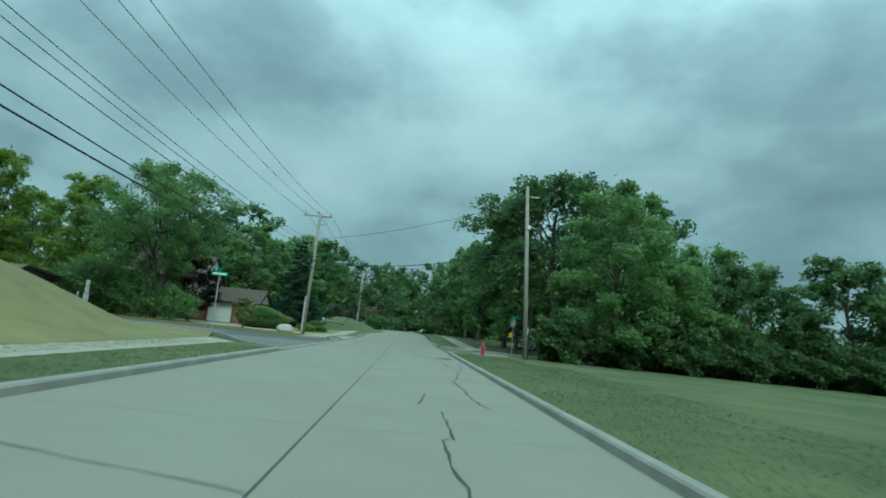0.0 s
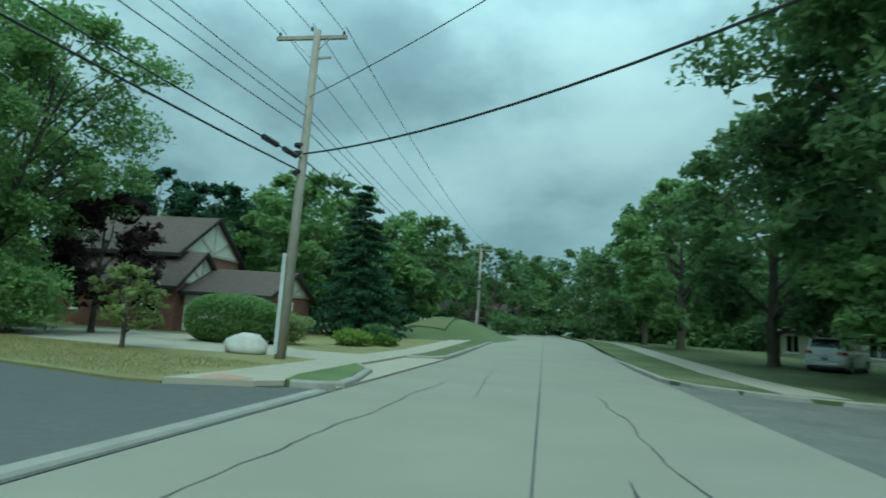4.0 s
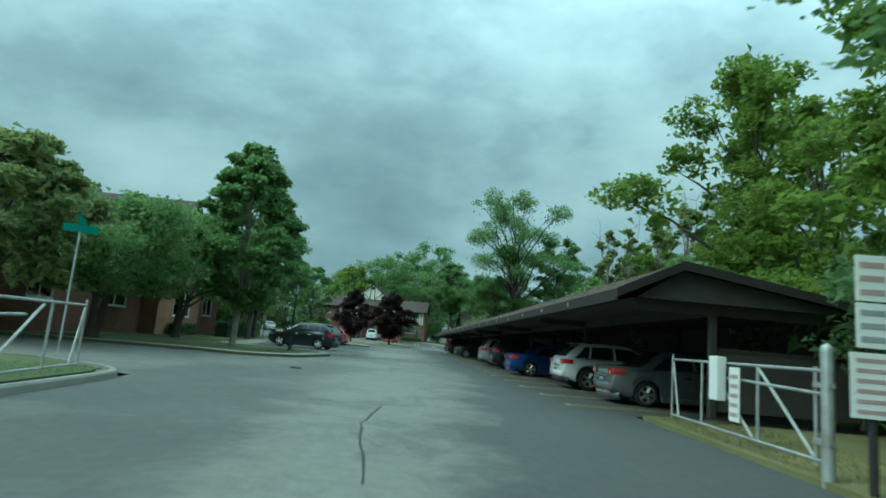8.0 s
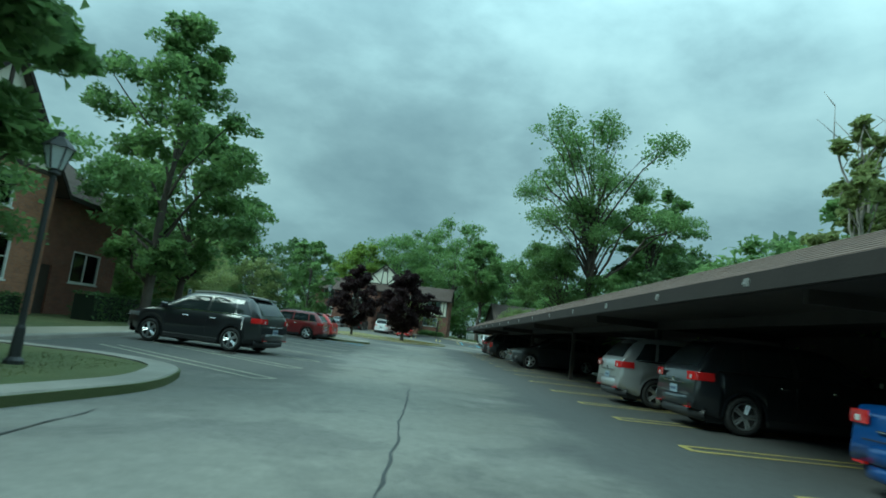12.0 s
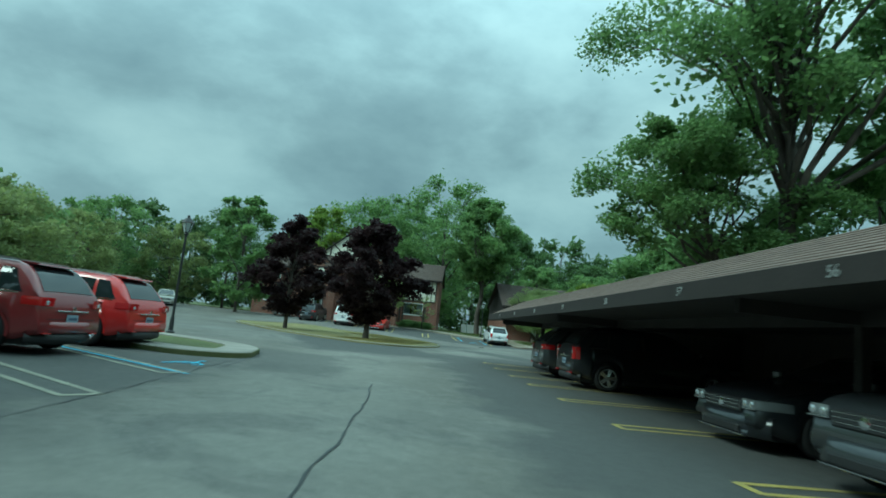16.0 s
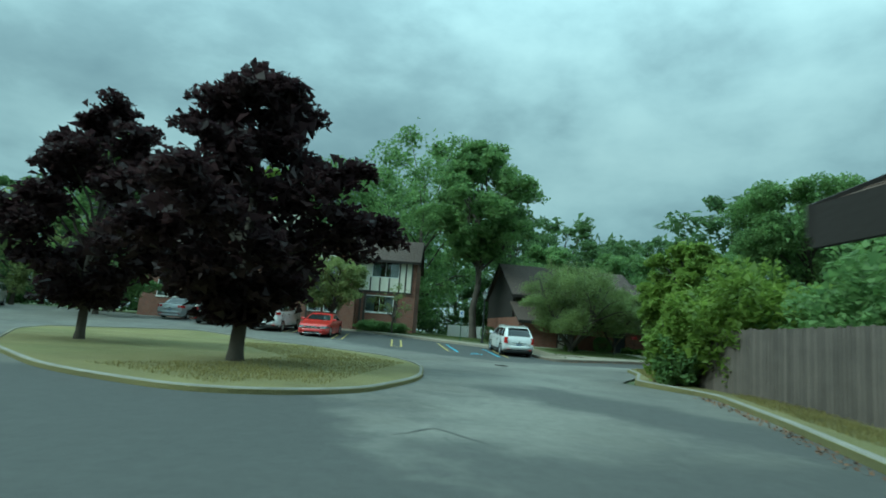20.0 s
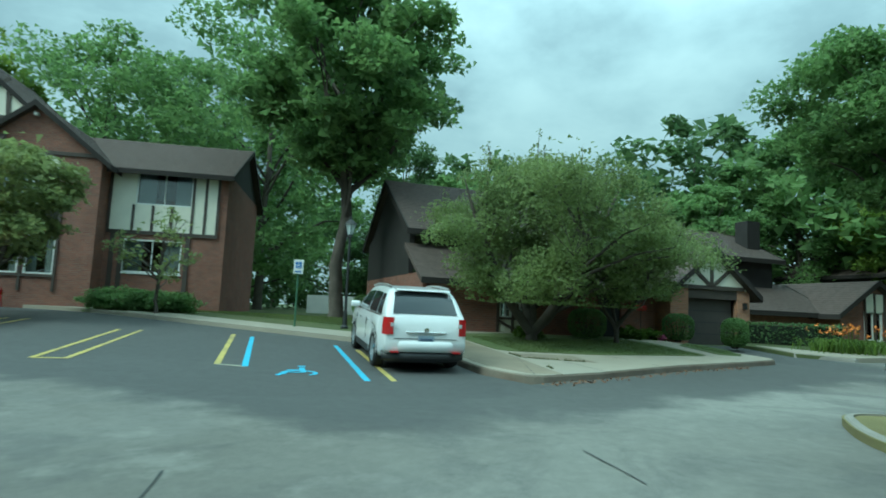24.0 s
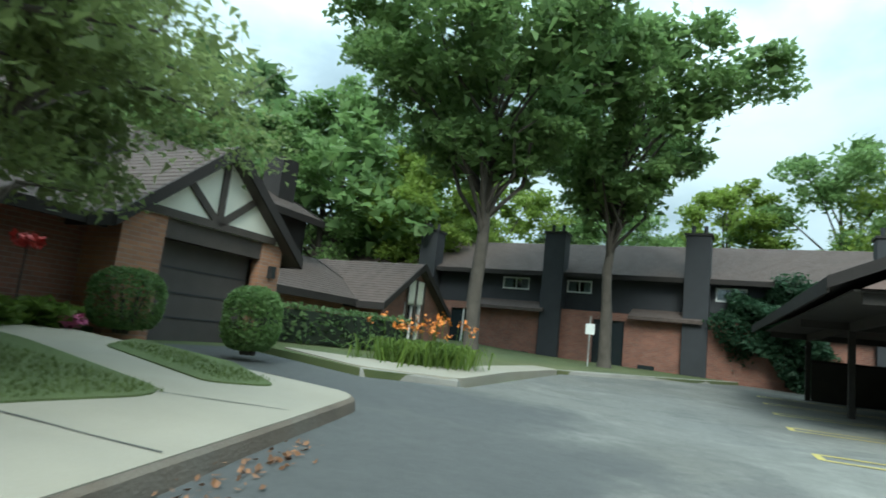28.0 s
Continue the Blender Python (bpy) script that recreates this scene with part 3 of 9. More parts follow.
def ribbon(name, pts, w, dz, material, label="", category="", kind="structure", parent=None, jitter=0.0):
    bm = bmesh.new()
    rng = random.Random(len(pts) * 7 + int(abs(pts[0][0] * 10)))
    rows = []
    for i, p in enumerate(pts):
        a, b = Vector(pts[max(i - 1, 0)]), Vector(pts[min(i + 1, len(pts) - 1)])
        d = (b - a).normalized()
        nm = Vector((-d.y, d.x)) * (w / 2 * (1 + rng.uniform(-jitter, jitter)))
        x, y = p
        rows.append([bm.verts.new((x + s * nm.x, y + s * nm.y, gz(x + s * nm.x, y + s * nm.y) + dz)) for s in (-1, 1)])
    for a, b in zip(rows, rows[1:]):
        bm.faces.new((a[0], a[1], b[1], b[0]))
    bm.normal_update()
    for f in bm.faces:
        if f.normal.z < 0:
            f.normal_flip()
    ob = part(name, bm, material, parent)
    if not parent:
        tagged(ob, label, category, "", kind)
    return ob


def wiggle(p, q, n, amp, seed):
    rng = random.Random(seed)
    p, q = Vector(p), Vector(q)
    d = (q - p)
    nm = Vector((-d.y, d.x)).normalized()
    off, out = 0, []
    for i in range(n + 1):
        out.append(tuple(p + d * i / n + nm * off))
        off = off * 0.85 + rng.uniform(-amp, amp)
    return out


def mesh_np(name, verts, quads, material, parent=None):
    """A mesh of quads or of triangles straight from arrays."""
    me = bpy.data.meshes.new(name)
    quads = np.asarray(quads, np.int32)
    nv, (nq, k) = len(verts), quads.shape
    me.vertices.add(nv)
    me.vertices.foreach_set("co", np.asarray(verts, np.float32).ravel())
    me.loops.add(nq * k)
    me.loops.foreach_set("vertex_index", quads.ravel())
    me.polygons.add(nq)
    me.polygons.foreach_set("loop_start", np.arange(0, nq * k, k, dtype=np.int32))
    me.update(calc_edges=True)
    me.validate()
    me.materials.append(material)
    ob = new(name, me)
    if parent:
        ob.parent = parent
    return ob


def leaves(rng, centres, size, droop=0.3, inner=None, three=False):
    """Pointed leaves at the given places: slightly folded kites, or plain triangles (three)."""
    n = len(centres)
    d = rng.normal(size=(n, 3))
    d[:, 2] = d[:, 2] * 0.6 - droop
    d /= np.linalg.norm(d, axis=1, keepdims=True)
    u = rng.normal(size=(n, 3)) * 0.55 + np.array([0, 0, 1.0])
    s = np.cross(d, u)
    s /= np.linalg.norm(s, axis=1, keepdims=True)
    nn = np.cross(d, s)
    L = (size * rng.uniform(0.6, 1.3, size=(n, 1)))
    if inner is not None:
        L[inner] *= 1.6
    c = np.asarray(centres)
    if three:
        w = rng.uniform(0.25, 0.5, size=(n, 1))
        v = np.stack([c - d * L * 0.5 + s * L * w, c - d * L * 0.35 - s * L * (0.75 - w), c + d * L * 0.6 + s * L * (w - 0.37)], 1).reshape(-1, 3)
        return v, np.arange(n * 3).reshape(-1, 3)
    v = np.stack([c - d * L * 0.5, c + s * L * 0.32 + nn * L * 0.08, c + d * L * 0.55, c - s * L * 0.32 + nn * L * 0.08], 1).reshape(-1, 3)
    q = np.arange(n * 4).reshape(-1, 4)
    return v, q


def crown_profile(shape, t):
    """Half width of a crown of that shape, t of the way up."""
    if shape == "round":
        return (max(0.0, 1 - (2 * t - 0.85) ** 2 / 1.35)) ** 0.5
    if shape == "egg":
        return min(1, 2.6 * t) ** 0.6 * (1 - t) ** 0.55 * 1.35
    if shape == "vase":
        return 0.35 + 0.75 * min(1.0, t * 1.5) if t < 0.72 else max(0.05, 1.1 * (1 - (t - 0.72) / 0.30) ** 0.6)
    return (max(0.0, 1 - (2 * t - 1) ** 2)) ** 0.5


def crown_points(rng, n, h0, h1, r, shape="round", clumps=40, rough=0.25):
    """Places for leaves between the heights h0 and h1: boughs bulge from the crown, clumps sit on the boughs, and leaves make up the clumps. The first quarter lies deeper inside."""
    H = h1 - h0
    boughs = []
    m = 12 + clumps // 7
    for j in range(m):
        t = min(0.95, max(0.04, (j + rng.uniform(0.1, 0.9)) / m))
        a = j * 2.4 + rng.uniform(-0.5, 0.5)
        prof = crown_profile(shape, t)
        size = r * rng.uniform(0.22, 0.40) * (0.45 + 0.55 * prof)
        rad = max(0.0, r * prof * (1 + rough * rng.uniform(-0.9, 0.5)) - size * 0.68)
        boughs.append((rad * math.cos(a), rad * math.sin(a), min(h1 - size * 0.55, h0 + H * t), size))
    cc, cr = [], []
    for j in range(clumps):
        x, y, z, size = boughs[j % m]
        d = Vector(rng.normal(size=3)) + Vector((x, y, 0)).normalized() * 0.7 + Vector((0, 0, 0.45))
        d.normalize()
        k = size * rng.uniform(0.45, 0.95)
        cc.append((x + d.x * k, y + d.y * k, max(h0, z + d.z * k * 0.75)))
        cr.append(size * rng.uniform(0.28, 0.62))
    cc, cr = np.array(cc), np.array(cr)
    w = cr ** 2
    k = rng.choice(len(cc), n, p=w / w.sum())
    g = rng.normal(size=(n, 3))
    g /= np.linalg.norm(g, axis=1, keepdims=True)
    g *= rng.uniform(0.1, 1.0, (n, 1)) ** 0.45 * np.where(rng.uniform(size=(n, 1)) > 0.86, rng.uniform(1.0, 1.4, (n, 1)), 1.0)
    out = cc[k] * np.array([1, 1, 0])
    out /= np.maximum(0.3, np.linalg.norm(out, axis=1, keepdims=True))
    # sprays reach outwards and droop at their tips
    e = np.maximum(0, (g * out).sum(1, keepdims=True))
    g = g * np.array([1.0, 1.0, 0.62]) + out * 0.25 * e - np.array([0, 0, 0.30]) * e ** 2
    pts = cc[k] + g * cr[k][:, None]
    q = n // 4
    bo = np.array(boughs)[rng.integers(0, m, q)]
    pts[:q] = bo[:, :3] * np.array([0.85, 0.85, 1.0]) + rng.normal(size=(q, 3)) * np.array([0.36, 0.36, 0.3]) * bo[:, 3:]
    pts[:, 2] = np.maximum(pts[:, 2], h0 * 0.9)
    return pts, cc


TREE_COUNT = [0]


def tree(x, y, h, r, leafm, label, trunk=0.16, base=0.25, shape="round", n=5000, size=0.26, clumps=46, barkm=None, limbs=9, lean=(0, 0), seed=None, name="tree", category="tree", z=None, rough=0.28, bare=0, group="", multi=1, shoots=0, kite=False, fork=0.0):
    TREE_COUNT[0] += 1
    rng = np.random.default_rng(TREE_COUNT[0] * 13 + 5 if seed is None else seed)
    barkm = barkm or BARK
    n, size, clumps = int(n * 2.0), size * 0.96, int(clumps * 1.7)
    root = empty(name, pose(x, y, gz(x, y) if z is None else z), label, category, group)
    pts, cc = crown_points(rng, n, h * base, h, r * 1.06, shape, clumps, rough=rough)
    pts[:, 0] += lean[0] * pts[:, 2] / h
    pts[:, 1] += lean[1] * pts[:, 2] / h
    bm = bmesh.new()
    stems = []
    for s in range(multi):
        ax, ay = (0, 0) if multi == 1 else (r * 0.45 * math.cos(s * 2.2 + 0.5), r * 0.45 * math.sin(s * 2.2 + 0.5))
        steps = 6
        b0 = 0.0 if fork else 0.15
        line, rad = [Vector((ax * b0, ay * b0, -0.1)), Vector((ax * b0, ay * b0, 0.35))], [trunk * 1.5, trunk * 1.08]
        for i in range(1, steps + 1):
            t = i / steps
            jx, jy = rng.normal(0, 0.05, 2) * h * 0.12
            w = t if not fork else max(0.0, (t - fork) / (1 - fork)) ** 0.6 * 1.5
            q = Vector((lean[0] * t * 0.8 + jx + ax * w, lean[1] * t * 0.8 + jy + ay * w, h * 0.86 * t))
            nr = trunk * (1 - t) ** 0.8 + 0.02
            line.append(q)
            rad.append(nr)
        limb(bm, line, rad, 9)
        stems.append(line)

    def on_stem(line, z):
        for p, q in zip(line, line[1:]):
            if q.z >= z:
                return p.lerp(q, max(0.0, (z - p.z) / (q.z - p.z)))
        return line[-1].copy()

    bl = bm
    order = rng.permutation(len(cc))[: limbs * 2]
    for j, k in enumerate(order):
        tip = Vector(cc[k])
        tip.x += lean[0] * tip.z / h
        tip.y += lean[1] * tip.z / h
        z0 = max(h * base * 0.75, min(tip.z * 0.72, h * 0.7)) * rng.uniform(0.75, 1.0)
        st = min((on_stem(line, z0) for line in stems), key=lambda p: (p - tip).length)
        rb = trunk * 0.52 * (1 - z0 / h) + 0.015
        w_ = Vector((rng.normal(0, 0.03), rng.normal(0, 0.03), 0)) * h
        limb(bl, [st, st.lerp(tip, 0.3) + Vector((0, 0, 0.02 * h)) + w_ * 0.6, st.lerp(tip, 0.65) + Vector((0, 0, 0.04 * h)) - w_ * 0.4, tip], [rb, rb * 0.75, rb * 0.5, 0.012], 5)
    for j in range(bare):
        a = rng.uniform(0, 6.28)
        st = on_stem(stems[0], h * rng.uniform(0.5, 0.75))
        tip = Vector((r * 0.5 * math.cos(a), r * 0.5 * math.sin(a), h * rng.uniform(0.98, 1.1)))
        mid = st.lerp(tip, 0.5) + Vector((rng.normal(0, 0.3), rng.normal(0, 0.3), 0))
        limb(bl, [st, st.lerp(mid, 0.5) + Vector((rng.normal(0, 0.2), rng.normal(0, 0.2), 0)), mid, mid.lerp(tip, 0.5) + Vector((rng.normal(0, 0.3), rng.normal(0, 0.3), 0)), tip], [0.06, 0.05, 0.04, 0.025, 0.01], 5)
        for k in range(3):
            m2 = mid.lerp(tip, rng.choice((0.0, 0.5, 1.0)))
            tube(bl, m2, m2 + Vector((rng.normal(0, 0.05), rng.normal(0, 0.05), rng.uniform(0.04, 0.09))) * h, 0.02, 0.006, 4)
    # upright young shoots along the outside
    if shoots:
        far = [k for k in order if cc[k][2] > h * (base + 0.2 * (1 - base))]
        extra = []
        for k in rng.choice(far, shoots):
            p = Vector(cc[k])
            d = Vector((rng.normal(0, 0.35) + 0.12 * p.x, rng.normal(0, 0.35) + 0.12 * p.y, 1.0)) * (h * rng.uniform(0.07, 0.17))
            limb(bl, [p, p + d * 0.5, p + d], [0.012, 0.009, 0.004], 4)
            u = rng.uniform(-0.2, 1.05, 34)
            extra.append(np.array(p) + u[:, None] * np.array(d) + rng.normal(0, 0.035, (34, 3)))
        pts = np.concatenate([pts, *extra])
    part("trunk", bm, barkm, root, smooth=True)
    v, q = leaves(rng, pts, size, inner=slice(0, n // 4), three=not kite)
    mesh_np("crown", v, q, leafm, root)
    return root


def conifer(x, y, h, r, leafm, label, n=6000, size=0.3):
    TREE_COUNT[0] += 1
    rng = np.random.default_rng(TREE_COUNT[0] * 17)
    root = empty("spruce_tree", pose(x, y, gz(x, y)), label, "tree")
    part("trunk", tubem((0, 0, -0.1), (0, 0, h * 0.95), 0.2, 0.02), BARK, root)
    lay = 22
    bl, P = bmesh.new(), []
    for i in range(lay):
        t = i / lay
        z = h * (0.05 + 0.93 * t)
        rad = r * (1 - t) ** 0.85 * rng.uniform(0.85, 1.1)
        for j in range(max(5, int(13 * (1 - t)))):
            a = rng.uniform(0, 6.28)
            rr = rad * rng.uniform(0.75, 1.1)
            tip = Vector((rr * math.cos(a), rr * math.sin(a), z - 0.22 * rr))
            tube(bl, (0, 0, z), tip, 0.03, 0.008, 4)
            m = max(8, int(n / (lay * 9)))
            u = rng.uniform(0.15, 1, m) ** 0.7
            p = np.array([0, 0, z]) + u[:, None] * (np.array(tip) - np.array([0, 0, z]))
            P.append(p + rng.normal(0, 0.05 + 0.09 * rr / max(r, 0.1), (m, 3)) * np.array([1.6, 1.6, 0.7]))
    part("branching", bl, BARK, root)
    v, q = leaves(rng, np.concatenate(P), size, droop=0.8)
    mesh_np("crown", v, q, leafm, root)
    return root


def bush(x, y, r, h, leafm, label, n=1800, size=0.16, flat=1.0, name="shrub", ry=None, z=None, tight=False, rot=0.0, category="shrub", group=""):
    """A shrub of leaves over stems; tight: clipped to a smooth form."""
    TREE_COUNT[0] += 1
    rng = np.random.default_rng(TREE_COUNT[0] * 11 + 3)
    root = empty(name, pose(x, y, gz(x, y) if z is None else z, 0, 0, rot), label, category, group)
    ry = ry or r
    n, size = int(n * 2.2), size * 0.82
    g = rng.normal(size=(n, 3))
    g /= np.linalg.norm(g, axis=1, keepdims=True)
    if tight:
        g = np.sign(g) * np.abs(g) ** 0.75
        g *= rng.uniform(0.80, 1.0, (n, 1)) ** 0.5
    else:
        wob = 1 + 0.22 * np.sin(5 * g[:, :1] + 3) * np.sin(4 * g[:, 1:2] + 1) + 0.15 * np.sin(9 * g[:, 2:3] + 6 * g[:, :1])
        kc = rng.normal(size=(int(14 + 10 * r), 3))
        kc /= np.linalg.norm(kc, axis=1, keepdims=True)
        near = (g @ kc.T).max(1, keepdims=True)
        g *= wob * rng.uniform(0.3, 1.0, (n, 1)) ** 0.4 * (0.72 + 0.34 * np.clip((near - 0.8) / 0.2, 0, 1)) + rng.normal(0, 0.035, (n, 3))
    pts = np.stack([g[:, 0] * r, g[:, 1] * ry, h * (0.5 + 0.52 * g[:, 2])], 1)
    pts[:, 2] = np.maximum(pts[:, 2], 0.03)
    bm = bmesh.new()
    for i in range(7):
        a = i * 0.9
        tube(bm, (0.08 * math.cos(a), 0.08 * math.sin(a), -0.05), (r * 0.55 * math.cos(a), ry * 0.55 * math.sin(a), h * 0.7), 0.035, 0.01, 5)
    part("woody_base", bm, BARK, root)
    v, q = leaves(rng, pts, size, inner=slice(0, n // 4) if not tight else None, three=True)
    mesh_np("foliage", v, q, leafm, root)
    return root


# ---- ground ----
def ground_sheet():
    def hill(x, y):
        """The dry bank beside the street and the rise under the buildings."""
        z = gz(x, y) - 0.06
        d = ((x + 24.0) / 13.0) ** 2 + ((y - 9.0) / 21.0) ** 2
        z += 4.2 * max(0.0, 1 - d)
        d = ((x + 20.0) / 5.0) ** 2 + ((y - 79.0) / 9.0) ** 2
        z += 1.6 * max(0.0, 1 - d) ** 1.2
        return z
    nx, ny = 150, 110
    def axis(lo, hi, a, b, n):
        mid = np.linspace(a, b, n - 20)
        k = np.geomspace(1, 1 + (a - lo), 11)[1:] - 1
        k2 = np.geomspace(1, 1 + (hi - b), 11)[1:] - 1
        return np.concatenate([(a - k)[::-1], mid, b + k2])
    X, Y = axis(-1500, 1500, -160, 20, nx), axis(-1500, 1500, -10, 110, ny)
    V = [(x, y, hill(x, y)) for y in Y for x in X]
    Q = [(j * nx + i, j * nx + i + 1, (j + 1) * nx + i + 1, (j + 1) * nx + i) for j in range(ny - 1) for i in range(nx - 1)]
    ob = mesh_np("ground", V, Q, SOIL)
    for p in ob.data.polygons:
        p.use_smooth = True
    tagged(ob, "grassy ground reaching to the horizon", "ground", "", "structure")
    return hill


HILL = ground_sheet()
SD = Vector((-0.1416, 0.9899))
SN = Vector((0.9899, 0.1416))


def st(u, s):
    """A point u metres along the street and s metres to the right of its seam."""
    p = Vector((-1.0, 0.0)) + SD * u + SN * s
    return (p.x, p.y)


patch("road", [st(-60, -3.62), st(-60, 3.68), st(260, 3.68), st(260, -3.62)], 0.0, CONCRETE_ROAD, "pale worn concrete street with cracks and a tarred centre seam", "road")
patch("side_road", [st(36.8, 3.67), st(39.15, 4.3), st(40.7, 5.7), st(41.3, 7.5), st(41.45, 70), st(48.55, 70), st(48.7, 7.5), st(49.3, 5.7), st(50.7, 4.3), st(52.7, 3.67)], 0.002, ASPHALT, "grey asphalt side street joining the concrete street", "road")
LOT = [st(23.3, -3.64), st(42.7, -3.64), (-11.1, 42.35), (-11.6, 41.95), (-12.8, 41.05), (-13.28, 40.7), (-14.1, 40.55), (-15.8, 40.8), (-19.3, 41.2), (-31.0, 42.8), (-38.0, 43.2), (-38.0, 49.2), (-99.2, 49.2), (-99.2, 45.2), (-103.5, 46.8), (-108.4, 48.4), (-112, 47.6), (-116.6, 50.3), (-119.6, 51.4),
       (-121.5, 52.5), (-121.6, 54.2), (-118.0, 54.6), (-116.0, 60), (-116.0, 90), (-127.5, 90), (-128.4, 77), (-130.0, 70.6), (-129.2, 62.4), (-130.3, 61.0), (-133.3, 61.3), (-133.3, 59.2), (-129.2, 58.7), (-128.2, 57.3), (-126.2, 52), (-125.2, 49.6), (-126.2, 49.0), (-130.3, 48.6), (-131.5, 47.0),
       (-136.0, 41.8), (-142.0, 34.8), (-150, 25), (-160, 8), (-150, -8), (-125, 2), (-100, 20), (-88.2, 26.3), (-72, 28.2), (-59.2, 29.4), (-50.2, 24.0), (-46.5, 14), (-42, 14), (-39.9, 29.6), (-38.2, 32.6), (-30, 32.9), (-19, 32.6), (-14.2, 30.4), st(24.0, -5.2)]
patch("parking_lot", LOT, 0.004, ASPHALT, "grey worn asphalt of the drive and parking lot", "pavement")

# lawns beside the street
patch("lawn", [st(-60, -3.8), st(-60, -5.7), st(23.5, -5.7), st(22.5, -3.8)], 0.11, LAWN, "mown grass verge between kerb and walk", "lawn")
patch("pavement", [st(-60, -5.7), st(-60, -7.2), st(25.2, -7.2), st(23.7, -5.7)], 0.115, CONCRETE, "pale concrete walk beside the street", "pavement")
patch("lawn", [st(-60, -7.2), st(-60, -60), (-41.8, 14), (-30, 14), (-28.5, 32.6), (-19, 32.3), (-14.6, 30.2), st(25.2, -7.2)], 0.17, LAWN_DRY, "sun-dried yellow grass bank", "lawn", height=HILL)
patch("lawn", rounded([(-28.5, 32.6), (-38.0, 32.3), (-39.7, 29.4), (-41.8, 14), (-30, 14)], [0, 1.2, 1.2, 0, 0]), 0.175, LAWN, "green lawn inside the gate", "lawn", height=HILL)
patch("lawn", [(-13.35, 40.8), (-14.1, 40.62), (-15.8, 40.88), (-19.3, 41.3), (-31.0, 42.92), (-38, 43.4), (-38, 50), (-40, 75), st(75, -6.4), st(54.4, -6.4), (-17.3, 52.3), (-24, 57), (-31, 56), (-31, 46.6), (-25, 46.9), (-19.6, 47.5), (-15.8, 48.6), st(49.8, -6.4), st(44, -6.3)], 0.045, LAWN_DRY, "patchy dry lawn beside the drive", "lawn")
patch("pavement", [(-13.3, 40.78), (-12.8, 41.1), (-12.0, 41.55), (-11.7, 42.05), st(44.45, -4.95), st(48, -5.0), st(240, -5.0), st(240, -6.4), st(44, -6.3)], 0.108, CONCRETE, "pale concrete walk beside the street", "pavement")
patch("lawn", rounded([(-11.72, 42.08), (-12.15, 43.3), (-12.88, 47.45), (-11.95, 46.1), (-11.15, 43.6), (-10.9, 42.7), (-11.1, 42.25)], 0.15), 0.125, LAWN_LUSH, "small green grass wedge beside the street", "lawn")
patch("driveway", [(-11.1, 43.0), (-11.7, 46.0), (-12.8, 47.5), st(49.8, -6.4), (-15.8, 48.6), (-19.6, 47.5), (-25, 46.9), (-31, 46.6), (-31, 56), (-24, 57), (-17.3, 52.3), st(54.4, -6.4), st(54.4, -4.9), st(55.2, -3.64), st(43.2, -3.64)], 0.045, CONCRETE, "concrete driveway of the house", "driveway")
patch("lawn", [st(55.6, -3.8), st(55, -5.0), st(240, -5.0), st(240, -3.8)], 0.11, LAWN, "mown grass verge beside the street", "lawn")
patch("lawn", [st(75, -7.0), (-40, 75), (-120, 75), st(240, -80), st(240, -7)], 0.16, LAWN, "green lawns sloping up beside the street", "lawn", height=HILL, step=3.0)
patch("lawn", [st(-60, 3.85), st(38.4, 3.85), st(40.4, 5.2), st(41.3, 7), st(41.3, 70), st(-60, 70)], 0.11, LAWN, "wide mown green lawn beside the street", "lawn")
patch("lawn", [st(51.5, 3.85), st(49.6, 5.2), st(48.7, 7), st(48.7, 70), st(240, 70), st(240, 3.85)], 0.11, LAWN, "shaded lawn beyond the side street", "lawn")
patch("pavement", [st(49.6, 6.2), st(49.5, 7.8), st(240, 7.8), st(240, 6.2)], 0.12, CONCRETE, "pale concrete walk beyond the side street", "pavement")
patch("pavement", [st(38.9, 5.4), st(38.3, 7.6), st(40.9, 8.2), st(41.0, 6.2)], 0.125, CONCRETE, "short concrete pad at the corner", "pavement")
patch("tactile_pad", [(-12.95, 41.2), (-12.25, 41.45), (-12.2, 41.8), (-13.1, 42.15)], 0.119, CLAY, "rust-coloured tactile pad on the walk", "pavement")
kerb_strip("kerb", [st(-60 + k * 5.5, -3.62) for k in range(16)], 0.18)
kerb_strip("kerb", rounded([(-38.9, 27), (-39.6, 30.0), (-38.3, 32.7), (-30, 32.95), (-19, 32.6), (-14.2, 30.4), st(24.0, -5.2), st(22.5, -3.62)], [0, 0, 1.5, 3, 3, 3, 2, 0], 6)[::-1], 0.16)
kerb_strip("kerb", ([st(-60, 3.66)] + [st(u, 3.66) for u in (-30, -10, 0, 10, 20, 30, 37)] + [st(39.2, 4.2), st(40.8, 5.6), st(41.3, 7.5), st(41.4, 30)])[::-1], 0.18)
kerb_strip("kerb", [st(48.6, 30), st(48.6, 7.5), st(49.2, 5.6), st(50.6, 4.2), st(52.5, 3.66), st(240, 3.66)][::-1], 0.18)
kerb_strip("kerb", [st(54.2, -4.9), st(55, -3.9), st(56, -3.62), st(100, -3.62), st(160, -3.62), st(240, -3.62)], 0.18)
kerb_strip("kerb", [st(23.0, -3.70), st(30, -3.70), st(36, -3.70), st(42.9, -3.70)], 0.22, 0.035, label="low concrete gutter edge across the entrance")
kerb_strip("kerb", [(-11.55, 42.0), (-11.05, 42.15), (-10.72, 42.6), (-10.95, 43.7), (-11.75, 46.1), (-12.75, 47.5)], 0.18)

